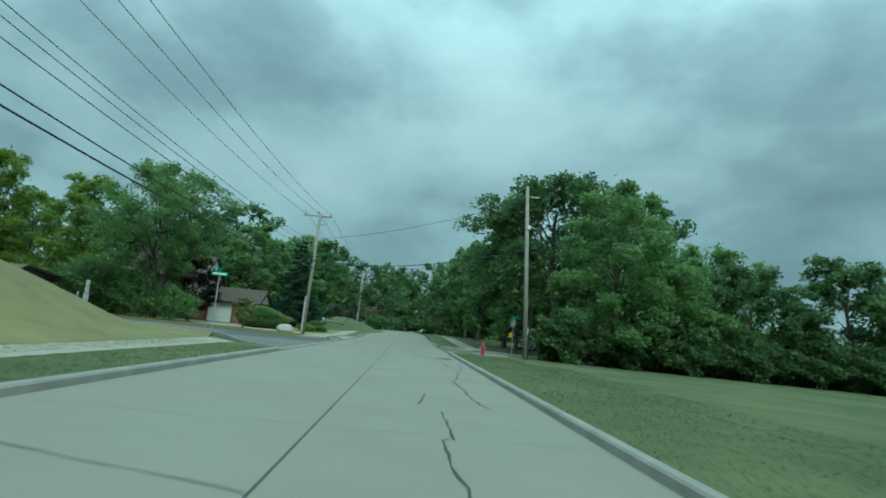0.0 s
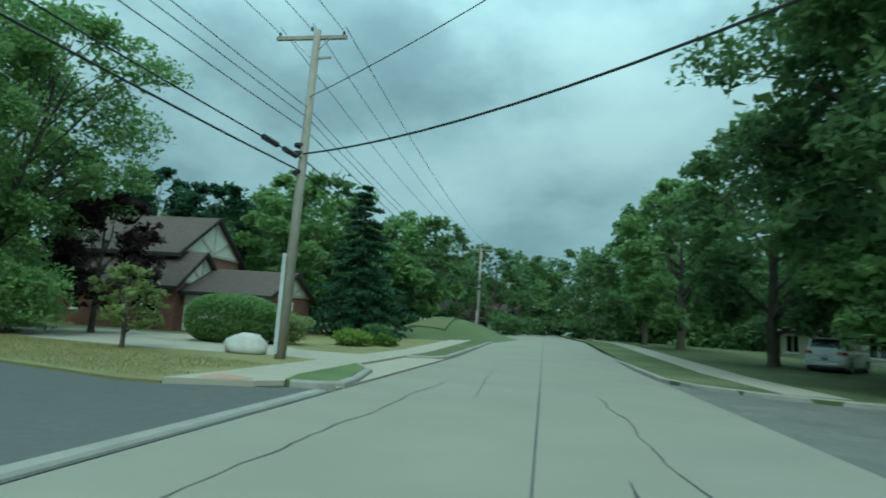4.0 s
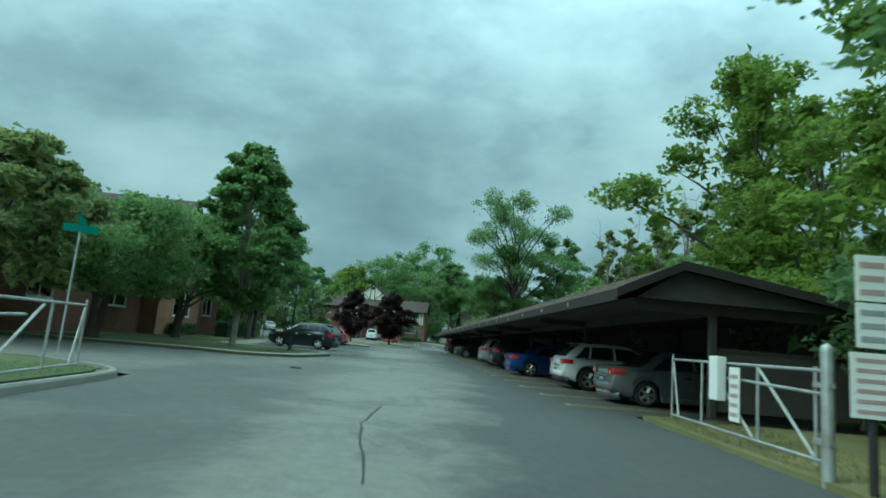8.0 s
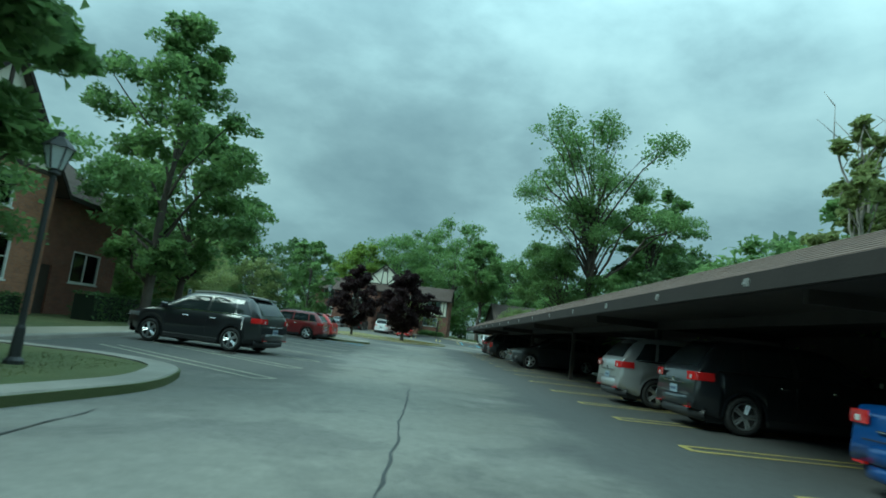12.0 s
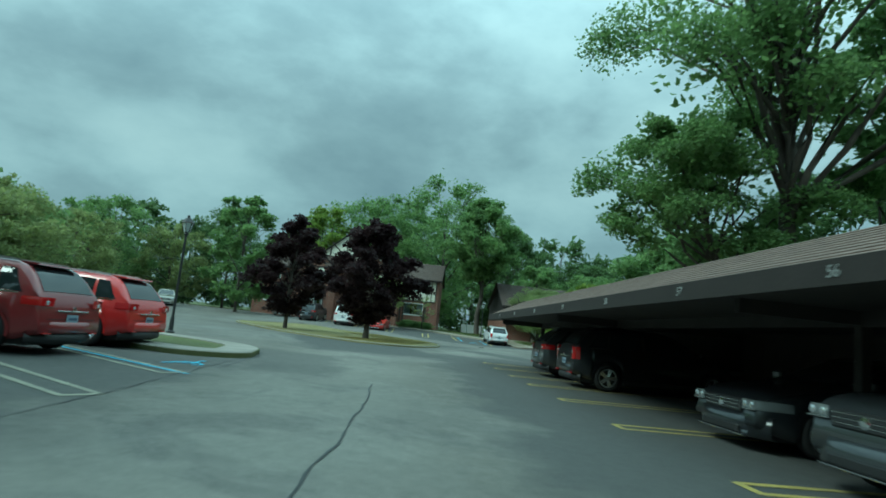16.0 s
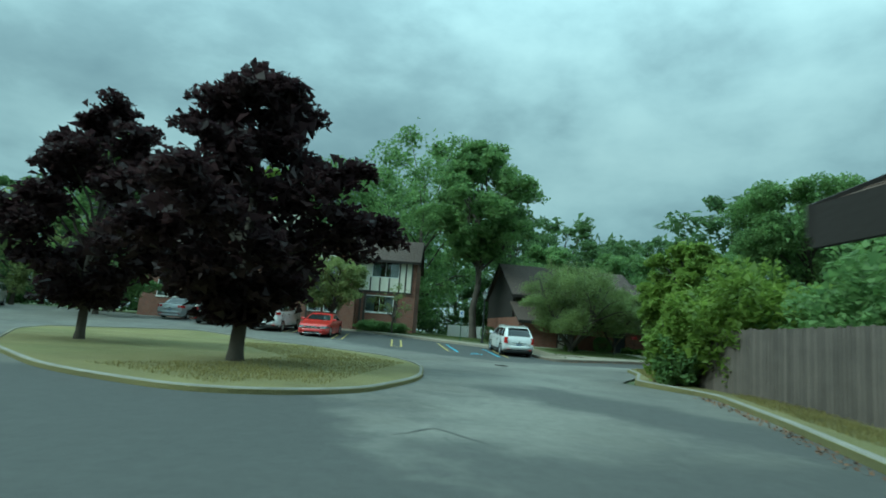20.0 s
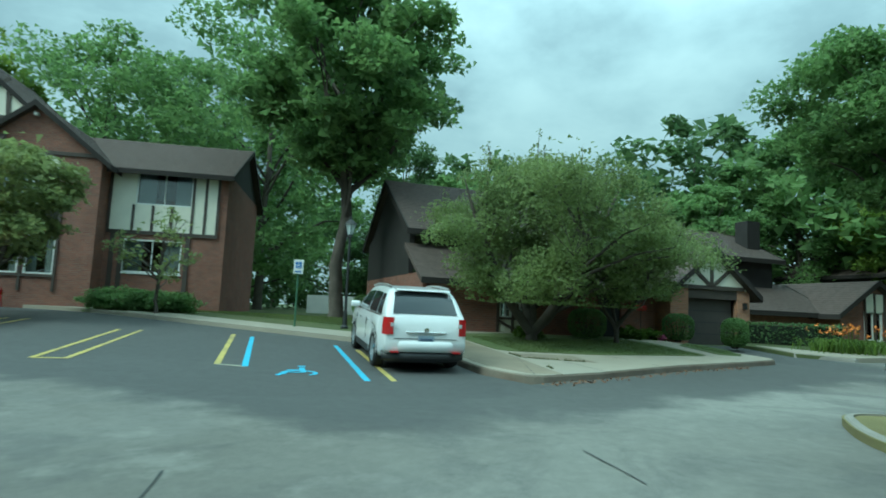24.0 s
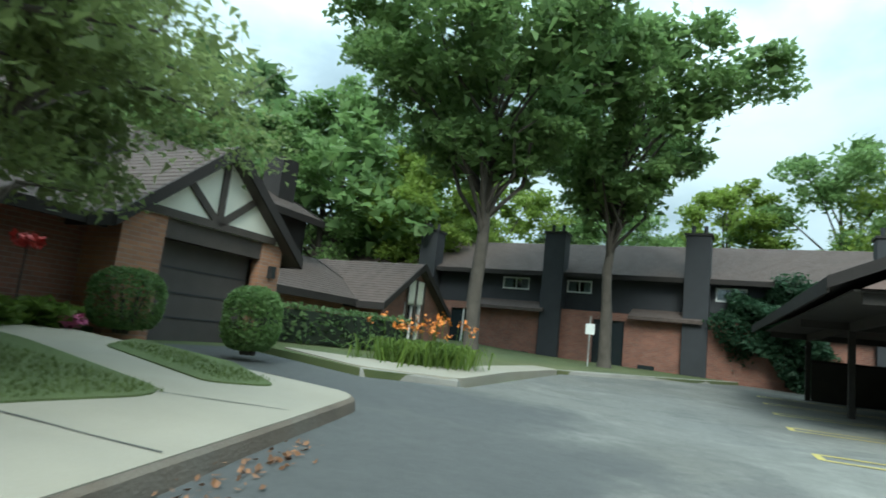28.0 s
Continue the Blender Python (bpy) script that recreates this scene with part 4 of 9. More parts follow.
# seams and cracks in the concrete street
ribbon("road_seam", [st(u, 0) for u in range(-60, 260, 8)], 0.026, 0.004, SEAM, "dark tarred centre seam", "seam", jitter=0.4)
for k, u in enumerate((-4.0, 1.4, 7.2, 13.2, 19.0, 24.6, 28.0, 36, 43, 52, 61, 70)):
    ribbon("road_seam", wiggle(st(u, -3.5), st(u + 0.15, 3.5), 14, 0.012, k), 0.009, 0.004, SEAM, "thin cross joint in the concrete", "seam", jitter=0.5)
def crack_line(pts, amp, seed, w):
    line = []
    for k, (a, b) in enumerate(zip(pts, pts[1:])):
        L = (Vector(a) - Vector(b)).length
        line += wiggle(a, b, max(3, int(L * 4)), amp, seed + k)[(1 if k else 0):]
    ribbon("road_crack", line, w, 0.005, CRACK, "crooked dark crack in the concrete", "crack", jitter=0.6)


crack_line([(0.25, 3.2), (0.02, 4.89), (-0.27, 5.92), (-0.5, 7.22), (-0.34, 7.33), (-0.7, 9.68)], 0.03, 5, 0.03)
crack_line([(-4.3, 34.0), (-3.85, 31.2), (-3.67, 29.93), (-3.01, 27.89), (-2.28, 26.88), (-2.03, 25.8), (-1.78, 24.63), (-1.5, 22.6)], 0.035, 81, 0.035)
crack_line([(-1.12, 10.3), (-1.24, 12.2)], 0.04, 15, 0.022)
crack_line([(0.1, 10.65), (-0.35, 12.8), (-0.81, 15.4), (-1.0, 20.7), (-1.3, 26)], 0.05, 25, 0.03)
crack_line([(-5.0, 4.9), (-3.5, 4.6), (-1.63, 4.2)], 0.02, 35, 0.02)
crack_line([(-1.6, 27.7), (-3.6, 28.0)], 0.03, 45, 0.02)
for k, (a, b) in enumerate((((31.0, 0.9), (38.5, 0.8)), ((33, 1.6), (46, 1.2)), ((33.8, -2.6), (46.5, -2.2)), ((44, -1.2), (52, -1.6)))):
    crack_line([st(*a), st(*b)], 0.04, k * 9 + 60, 0.022)
patch("road_patch", rounded([st(28.3, 1.5), st(28.0, 3.3), st(30.8, 3.4), st(31.0, 1.7)], 0.5), 0.006, mat("patched_concrete", (0.212, 0.2, 0.163), 0.9, vary=0.25, scale=1.5, dirt=0.6, dirtcol=(0.14, 0.135, 0.115)), "rough patched concrete round a manhole", "pavement")
for x, y, r in ((-2.2, 29.4, 0.37), (-11.98, 41.95, 0.36)):
    ob = part("manhole_cover", lathe(bmesh.new(), [(r, 0), (r, 0.012), (r * 0.92, 0.016), (r * 0.9, 0.011), (0.02, 0.011)], 24), IRON)
    ob.location = (x, y, 0.006 if x > -12 else 0.115)
    tagged(ob, "round rusty cast-iron manhole cover in the pavement", "manhole cover")

# islands and lawns of the parking lot
def island(name, pts, r, lawnm, label, w=0.13, h=0.13, inner=None):
    line = rounded(pts, r, 6)
    a = sum(p[0] * q[1] - q[0] * p[1] for p, q in zip(line, line[1:] + line[:1]))
    if a < 0:
        line = line[::-1]
    kerb_strip("kerb", line, w, h, closed=True)
    cx, cy = sum(p[0] for p in line) / len(line), sum(p[1] for p in line) / len(line)
    patch(name, line, h - 0.022, lawnm, label, "lawn")


island("lawn_island", [(-118.5, 26.5), (-109.5, 31), (-105, 34.6), (-103.2, 37.6), (-104.3, 39.8), (-108, 41.2), (-113, 41.6), (-117.5, 40.6), (-121.5, 37.5), (-128, 30.5), (-124, 25)], 1.6, LAWN_DRY, "dry grass island with two purple maples", 0.1, 0.1)
island("lawn_island", [(-112, 48), (-116.6, 50.2), (-120.4, 51.4), (-122.0, 52.9), (-121.2, 54.1), (-117.5, 54.5), (-108, 54.0), (-99.2, 52), (-99.2, 45.0), (-103.5, 46.7), (-108.4, 48.4)], 0.9, LAWN_DRY, "dry grass corner beside the fence")
island("lawn_island", [(-87.4, 35.2), (-90.2, 34.9), (-91.8, 33.3), (-93.3, 30), (-101, 24), (-104, 21), (-99, 17), (-91, 25), (-88, 31.0), (-86.7, 33.8)], 0.9, LAWN, "grass island at the end of the parking bays", 0.9, 0.14)
island("lawn_island", [(-49.9, 22), (-50.6, 29.4), (-49.7, 32.0), (-51.6, 33.8), (-55.9, 34.75), (-58.3, 34.2), (-59.4, 32.5), (-59.4, 22)], 0.9, LAWN, "grass island with a shade tree beside the bays", 0.5, 0.14)
patch("lawn", [(-50, 24), (-59, 29.0), (-72, 27.8), (-88.2, 25.9), (-100, 19.6), (-125, 1.6), (-125, -40), (-44, -40), (-46.5, 14)], 0.11, LAWN, "green lawn in front of the apartment buildings", "lawn")
patch("pavement", [(-59.2, 29.5), (-72, 28.3), (-88.3, 26.4), (-88.1, 24.9), (-72, 26.8), (-59.2, 28.0)], 0.13, CONCRETE, "pale concrete walk behind the parking bays", "pavement")
kerb_strip("kerb", [(-59.2, 29.55), (-72, 28.35), (-88.3, 26.45), (-100, 20.1), (-125, 2.1)], 0.16)
patch("lawn", [(-131.6, 47.1), (-136.1, 41.9), (-142.1, 34.9), (-150.1, 25.1), (-160, 8), (-200, 8), (-200, 62), (-134.5, 62), (-134.0, 58.5), (-134.4, 49.0)], 0.11, LAWN, "green lawn in front of the brick buildings", "lawn")
patch("pavement", [(-130.3, 48.6), (-131.5, 47.0), (-136.0, 41.8), (-142.0, 34.8), (-150, 25), (-151, 25.7), (-143, 35.6), (-137, 42.6), (-132.5, 47.9), (-134.6, 48.4), (-134.6, 49.4)], 0.135, CONCRETE, "pale concrete walk along the parking bays", "pavement")
patch("pavement", rounded([(-134.6, 49.3), (-130.3, 48.7), (-126.3, 49.05), (-125.3, 49.6), (-125.9, 51.4), (-127.2, 54.3), (-128.1, 57.0), (-128.7, 58.7), (-130.0, 58.6), (-133.9, 58.4), (-134.6, 52)], [0, 0, 0.6, 0.8, 0, 0, 0, 0.4, 0, 0, 0], 5), 0.14, CONCRETE, "broad pale concrete apron beside the lawn", "pavement")
patch("pavement", [(-125.55, 50.42), (-128.0, 50.46), (-130.6, 50.32), (-134.3, 50.25), (-134.4, 49.45), (-130.3, 48.95), (-126.5, 49.22), (-125.65, 49.75)], 0.1445, CONCRETE_OLD_SHADED, "darker tan concrete slab, from age and stains and painted-in shade", "pavement")
# shaded slab: the shade is put in as the darker tan colour
patch("pavement", [(-128.62, 50.6), (-128.38, 52.1), (-127.25, 52.2), (-127.85, 50.62)], 0.144, CONCRETE_OLD_SHADED, "darker tan concrete slab, from age and stains and painted-in shade", "pavement")
patch("lawn", rounded([(-129.1, 50.5), (-128.7, 53), (-129.0, 55.6), (-129.0, 56.7), (-132.3, 57.15), (-133.8, 56.8), (-134.2, 53), (-133.2, 50.4)], 0.5), 0.155, LAWN_LUSH, "lush green lawn under the crab-apple tree", "lawn")
patch("lawn", rounded([(-129.5, 57.4), (-129.2, 58.0), (-130.6, 58.75), (-132.6, 58.8), (-131.8, 57.85)], 0.2), 0.155, LAWN_LUSH, "small green lawn beside the garage drive", "lawn")
kerb_strip("kerb", rounded([(-131.5, 47.0), (-130.3, 48.65), (-126.3, 49.0), (-125.25, 49.6), (-125.85, 51.4), (-127.15, 54.3), (-128.05, 57.0), (-128.65, 58.75), (-130.0, 58.7)], [0, 0.4, 0.6, 0.8, 0, 0, 0, 0.4, 0], 5), 0.07, 0.136, KERB_STAINED, label="chipped brown-stained kerb round the concrete apron")
kerb_strip("kerb", [(-150, 25), (-142.0, 34.8), (-136.0, 41.8), (-131.5, 47.0)], 0.16, 0.13)
patch("lawn", rounded([(-130.3, 61.1), (-129.4, 62.4), (-130.0, 66), (-130.1, 70.4), (-126.6, 77.8), (-122.8, 88), (-122.8, 95), (-160, 95), (-160, 62), (-134.2, 62), (-133.2, 61.4)], [0.3, 0.6, 1, 1, 1, 0, 0, 0, 0, 0, 0]), 0.11, LAWN, "green lawn in front of the far townhouses", "lawn")
patch("pavement", rounded([(-130.5, 61.2), (-129.3, 62.3), (-129.8, 66), (-130.0, 70.3), (-130.7, 70.3), (-130.6, 66), (-130.5, 63.2), (-132.6, 61.6)], 0.3), 0.135, CONCRETE, "short concrete walk at the flower bed", "pavement")
kerb_strip("kerb", [(-130.4, 61.1), (-129.3, 62.3), (-129.9, 66), (-130.05, 70.4), (-126.6, 77.8), (-122.8, 88)], 0.15, 0.12)

# painted lines
def hairpin(p, d, L, gap, m, label, name="parking_line"):
    d = Vector(d).normalized()
    nm = Vector((-d.y, d.x)) * gap / 2
    p = Vector(p)
    pts = [tuple(p + d * L + nm), tuple(p + d * L * 0.5 + nm), tuple(p + nm), tuple(p - nm), tuple(p + d * L * 0.5 - nm), tuple(p + d * L - nm)]
    root = empty(name, Matrix(), label, "parking line", "", "structure")
    ribbon("stripe", pts[:3], 0.1, 0.012, m, parent=root, jitter=0.1)
    ribbon("stripe", pts[3:], 0.1, 0.012, m, parent=root, jitter=0.1)
    ribbon("stripe", [tuple(p + nm * 1.15), tuple(p - nm * 1.15)], 0.1, 0.0125, m, parent=root)
    return root


CP_LINES = [-39.5, -42.1, -44.9, -47.7, -50.8, -53.2, -55.9, -58.8, -61.3, -64.2, -67.3, -70.4, -73.4, -75.9, -78.5, -81.9, -85.1, -88.1, -90.6, -93.5, -96.3]
for x in CP_LINES:
    hairpin((x, 42.2), (-0.04, 1), 4.6, 0.38, YELLOW, "faded yellow hairpin line between carport bays")
for k in range(9):
    hairpin((-58.9 - k * 3.05, 35.45 - k * 0.06), (-0.62, -0.78), 6.3, 0.45, PALE_LINE, "worn pale hairpin line between angled bays")
for p in ((-127.4, 41.25), (-129.75, 37.8), (-132.3, 34.6), (-135, 31.4), (-137.6, 28.2)):
    hairpin(p, (-1, 0.03), 5.4, 0.55, YELLOW, "yellow hairpin line between parking bays")


def stripe(p, q, m, label):
    return ribbon("parking_line", [p, ((p[0] + q[0]) / 2, (p[1] + q[1]) / 2), q], 0.11, 0.012, m, label, "parking line", jitter=0.1)


stripe((-127.0, 44.1), (-132.4, 44.05), YELLOW, "yellow line at the accessible bay")
stripe((-126.75, 44.6), (-131.9, 44.55), BLUE_LINE, "blue line at the accessible bay")
stripe((-125.2, 46.65), (-130.4, 46.6), BLUE_LINE, "blue line at the accessible bay")
stripe((-125.1, 47.12), (-129.6, 47.05), YELLOW, "yellow line at the accessible bay")
stripe((-125.2, 46.62), (-125.12, 47.16), YELLOW, "short yellow line closing the hairpin")
stripe((-127.0, 44.08), (-126.75, 44.62), PALE_LINE, "short worn line closing the hairpin")
stripe((-86.0, 31.6), (-83.3, 35.2), BLUE_LINE, "worn blue line at the angled accessible bay")
for y in (62.4, 65.5, 68.4, 71.4, 74.3):
    hairpin((-124.3 - (y - 62) * 0.05, y), (1, 0.1), 4.6, 0.45, YELLOW, "yellow hairpin line between parking bays")


def accessible_mark(x, y):
    root = empty("accessible_symbol", Matrix(), "blue painted accessible parking symbol on asphalt", "road marking", "", "structure")
    k = 0.62
    c = [(x + 0.42 * k * math.cos(a), y + 0.46 * k * math.sin(a)) for a in np.linspace(0.6, 5.2, 16)]
    ribbon("stroke", c, 0.08, 0.013, BLUE_LINE, parent=root)
    for z, w, pts in ((0.014, 0.10, [(-0.95, 0.1), (-0.45, 0.1), (-0.1, 0.12)]), (0.015, 0.09, [(-0.1, 0.12), (-0.08, -0.4), (0.45, -0.62)]), (0.0155, 0.08, [(-0.5, 0.1), (-0.5, -0.35)]), (0.016, 0.14, [(-1.2, 0.0), (-1.2, 0.22)])):
        ribbon("stroke", [(x + k * a, y + k * b) for a, b in pts], w, z, BLUE_LINE, parent=root)


accessible_mark(-126.1, 45.55)
accessible_mark(-85.0, 34.6)

# cracks and drains in the asphalt
def asphalt_crack(pts, seed, w=0.022, amp=0.035):
    line = []
    for k, (a, b) in enumerate(zip(pts, pts[1:])):
        L = (Vector(a) - Vector(b)).length
        line += wiggle(a, b, max(3, int(L * 3.5)), amp, seed + k)[(1 if k else 0):]
    ribbon("asphalt_crack", line, w, 0.013, CRACK, "crooked dark crack in the asphalt", "crack", jitter=0.6)


for k, pts in enumerate(([(-70.0, 38.0), (-71.6, 38.0), (-74.6, 37.95), (-78.5, 38.2), (-84.5, 38.3)], [(-45.0, 37.9), (-48.9, 37.88), (-50.8, 38.0), (-60, 38.2)], [(-30.5, 37.85), (-34.0, 37.7), (-36.1, 37.8)], [(-67.2, 34.6), (-72.6, 34.9), (-76.5, 35.15), (-88.8, 35.1)],
                         [(-46.0, 34.9), (-49.6, 35.2), (-54, 34.9)], [(-59.5, 35.4), (-63, 35.5), (-67.2, 34.7)], [(-28.6, 34.5), (-27.0, 37.0), (-27.0, 39.4)], [(-88.6, 35.2), (-86.9, 35.2), (-84.7, 35.3)], [(-86.9, 35.3), (-85.5, 36.5)],
                         [(-96.4, 41.8), (-92.0, 42.3)], [(-100.9, 40.3), (-101.5, 40.8), (-100.7, 41.3)], [(-119.5, 41.5), (-118.6, 42.6), (-117.7, 43.5)], [(-120.2, 44.3), (-119.0, 44.2), (-117.9, 44.3)], [(-120.5, 48.0), (-119.4, 48.0)], [(-116.9, 44.9), (-115.6, 44.9)], [(-124.8, 54.3), (-123.7, 55.1)], [(-25.0, 37.8), (-20.6, 37.7)])):
    asphalt_crack(pts, k * 11 + 70)
for x, y in ((-117.3, 45.0), (-44.6, 34.9), (-50.2, 29.0), (-64.5, 33.0)):
    g = empty("storm_drain", pose(x, y, gz(x, y) + 0.012, 0, 0, 8), "rusty cast-iron storm drain grate in the asphalt", "drain")
    g.scale = (0.62, 0.62, 1)
    bm = bmesh.new()
    for a in ((-0.45, 0.45, -0.3, -0.25), (-0.45, 0.45, 0.25, 0.3), (-0.45, -0.4, -0.25, 0.25), (0.4, 0.45, -0.25, 0.25)):
        box(bm, *a, 0, 0.02)
    part("rim", bm, IRON, g)
    part("pit", boxm(-0.4, 0.4, -0.25, 0.25, -0.003, 0.003), CRACK, g)
    for k in range(7):
        part("bar", boxm(-0.38 + k * 0.12, -0.33 + k * 0.12, -0.25, 0.25, 0.004, 0.018), IRON, g)


# ---- carports ----
def shingle_roof(name, x0, x1, ridge, eave, material, parent, course=0.145, seg=2.4):
    """One slope from ridge (y, z) to eave (y, z) between x0 and x1, its courses stepped."""
    bm = bmesh.new()
    (ry, rz), (ey, ez) = ridge, eave
    L = math.hypot(ry - ey, rz - ez)
    n = max(2, int(L / course))
    d = Vector((0, ey - ry, ez - rz)) / L
    nm = Vector((0, -d.z, d.y))
    if nm.z < 0:
        nm = -nm
    k = max(1, int((x1 - x0) / seg))
    xs = [x0 + (x1 - x0) * j / k for j in range(k + 1)]
    rows = []
    for i in range(n):
        a, b = Vector((0, ry, rz)) + d * (L * i / n), Vector((0, ry, rz)) + d * (L * (i + 1) / n)
        rows += [[bm.verts.new((x, c.y, c.z)) for x in xs] for c in (a + nm * 0.002, b + nm * 0.013)]
    for p, q in zip(rows, rows[1:]):
        for j in range(k):
            bm.faces.new((p[j], p[j + 1], q[j + 1], q[j]))
    bmesh.ops.recalc_face_normals(bm, faces=bm.faces)
    return part(name, bm, material, parent)


def text_mesh(name, txt, size, m, material, parent=None, depth=0.006):
    cu = bpy.data.curves.new(name, "FONT")
    cu.body, cu.size, cu.extrude, cu.align_x, cu.align_y = txt, size, depth, "CENTER", "CENTER"
    tmp = bpy.data.objects.new(name, cu)
    scene.collection.objects.link(tmp)
    me = bpy.data.meshes.new_from_object(tmp.evaluated_get(bpy.context.evaluated_depsgraph_get()))
    bpy.data.objects.remove(tmp)
    bpy.data.curves.remove(cu)
    me.materials.clear()
    me.materials.append(material)
    ob = new(name, me)
    ob.parent = parent
    ob.matrix_basis = m
    return ob


def carport(m, L, depth, eave, ridge, label, bays, first=None, end_wall=True, stepn=1, backopen=(), yr=None, ends=(0, 1), gable=None, front=2.2):
    """Along +x from 0 to L; its open front faces -y at y=0, its back stands at y=depth."""
    root = empty("carport", m, label, "carport")
    o, t = 0.35, 0.20
    yr = depth * 0.5 if yr is None else yr
    shingle_roof("roof_slope", -0.3, L + 0.3, (yr, ridge), (-o, eave), SHINGLE, root)
    shingle_roof("roof_slope", -0.3, L + 0.3, (yr, ridge), (depth + o, eave), SHINGLE, root)
    bm = bmesh.new()
    prism(bm, [(-o, eave - 0.02), (yr, ridge - 0.02), (depth + o, eave - 0.02), (depth + o, eave - 0.12), (yr, ridge - 0.12), (-o, eave - 0.12)], "x", -0.28, L + 0.28)
    part("roof_deck", bm, CARPORT_WOOD, root)
    part("front_fascia", boxm(-0.3, L + 0.3, -o - 0.04, -o, eave - 0.23, eave + 0.01), FASCIA, root)
    part("back_fascia", boxm(-0.3, L + 0.3, depth + o, depth + o + 0.04, eave - 0.3, eave + 0.01), FASCIA, root)
    for x in (-0.34, L + 0.30):
        part("gable_trim", prism(bmesh.new(), [(-o - 0.04, eave + 0.02), (yr, ridge + 0.03), (depth + o + 0.04, eave + 0.02), (depth + o + 0.04, eave - 0.17), (yr, ridge - 0.16), (-o - 0.04, eave - 0.17)], "x", x, x + 0.05), FASCIA, root)
    for x in (-0.2, L + 0.14):
        part("gable_panel", prism(bmesh.new(), [(0.1, eave - 0.12), (yr, ridge - 0.16), (depth - 0.1, eave - 0.12)], "x", x, x + 0.06), gable or CARPORT_WOOD, root)
    part("ceiling", boxm(-0.1, L + 0.1, 0.0, depth, eave - 0.16, eave - 0.13), CARPORT_WOOD, root)
    nb = bays
    for i in range(0, nb + 1, 3):
        x = min(L - 0.06, max(0.06, L * i / nb))
        for y in (front, depth - 0.1):
            part("post", boxm(x - 0.07, x + 0.07, y - 0.07, y + 0.07, -0.02, eave - 0.14, bevel=0.008), CARPORT_WOOD, root)
        part("beam", boxm(x - 0.05, x + 0.05, 0.15, depth - 0.03, eave - 0.34, eave - 0.16), CARPORT_WOOD, root)
    part("front_beam", boxm(0, L, front - 0.06, front + 0.06, eave - 0.36, eave - 0.16), CARPORT_WOOD, root)
    bw = 1.2
    for i in range(int(L / bw)):
        x = i * bw
        lo = 0.75 if any(a <= x <= b for a, b in backopen) else 0.06
        part("back_panel", boxm(x + 0.004, x + bw - 0.004, depth - 0.02, depth + 0.03 + 0.012 * (i % 2), lo, eave - 0.15), CARPORT_WOOD, root)
    if end_wall:
        for x in [(0.03, L - 0.08)[k] for k in ends]:
            part("end_panel", boxm(x, x + 0.05, front + 0.1, depth - 0.2, 0.12, 1.35), CARPORT_WOOD, root)
            part("end_rail", boxm(x - 0.01, x + 0.06, front + 0.1, depth - 0.2, 1.35, 1.43), FASCIA, root)
    if first is not None:
        for x, k in first:
            text_mesh("bay_number", str(k), 0.16, pose(x, -o - 0.046, eave - 0.11, 90, 0, 0), mat("dull_steel", (0.3, 0.3, 0.29), 0.6, metal=0.4, vary=0.25), root)
    return root


CP = carport(pose(-97.1, 42.78, -0.47, 0, -0.615, 0), 59.7, 5.3, 2.44, 3.12, "long dark brown timber carport with shingled gable roof", 21, [(13.75 + (58 - k) * 2.85, k) for k in range(43, 63)], backopen=((8, 20), (27, 31)), yr=1.05, front=1.85)
CP2 = carport(pose(-124.75, 75.8, 0.22, 0, 0, -85), 11.4, 6.0, 2.38, 3.9, "dark brown carport at the end of the lot", 6, None, backopen=((-1, 12),), ends=(0,), gable=mat("gable_siding", (0.2, 0.14, 0.125), 0.8, vary=0.3, scale=2), front=1.2)


# ---- buildings ----
def wall(parent, axis, fixed, a0, a1, z0, z1, material, openings=(), t=0.2, name="wall"):
    """A wall along local x (axis 'x', outer face at y=fixed, body behind it) or along y (outer face at x=fixed, body to -x for t>0), with openings (a, b, z, z) cut through."""
    cuts_a = sorted({a0, a1, *[o[0] for o in openings], *[o[1] for o in openings]})
    cuts_z = sorted({z0, z1, *[o[2] for o in openings], *[o[3] for o in openings]})
    bm = bmesh.new()
    for p, q in zip(cuts_a, cuts_a[1:]):
        for u, v in zip(cuts_z, cuts_z[1:]):
            m, w = (p + q) / 2, (u + v) / 2
            if any(o[0] < m < o[1] and o[2] < w < o[3] for o in openings):
                continue
            if axis == "x":
                box(bm, p, q, fixed, fixed + t, u, v)
            else:
                box(bm, min(fixed, fixed - t), max(fixed, fixed - t), p, q, u, v)
    bmesh.ops.remove_doubles(bm, verts=bm.verts, dist=0.0005)
    inner = {}
    for f in bm.faces:
        inner.setdefault(tuple(round(c, 3) for c in f.calc_center_median()), []).append(f)
    bmesh.ops.delete(bm, geom=[f for fs in inner.values() if len(fs) > 1 for f in fs], context="FACES_ONLY")
    return part(name, bm, material, parent)


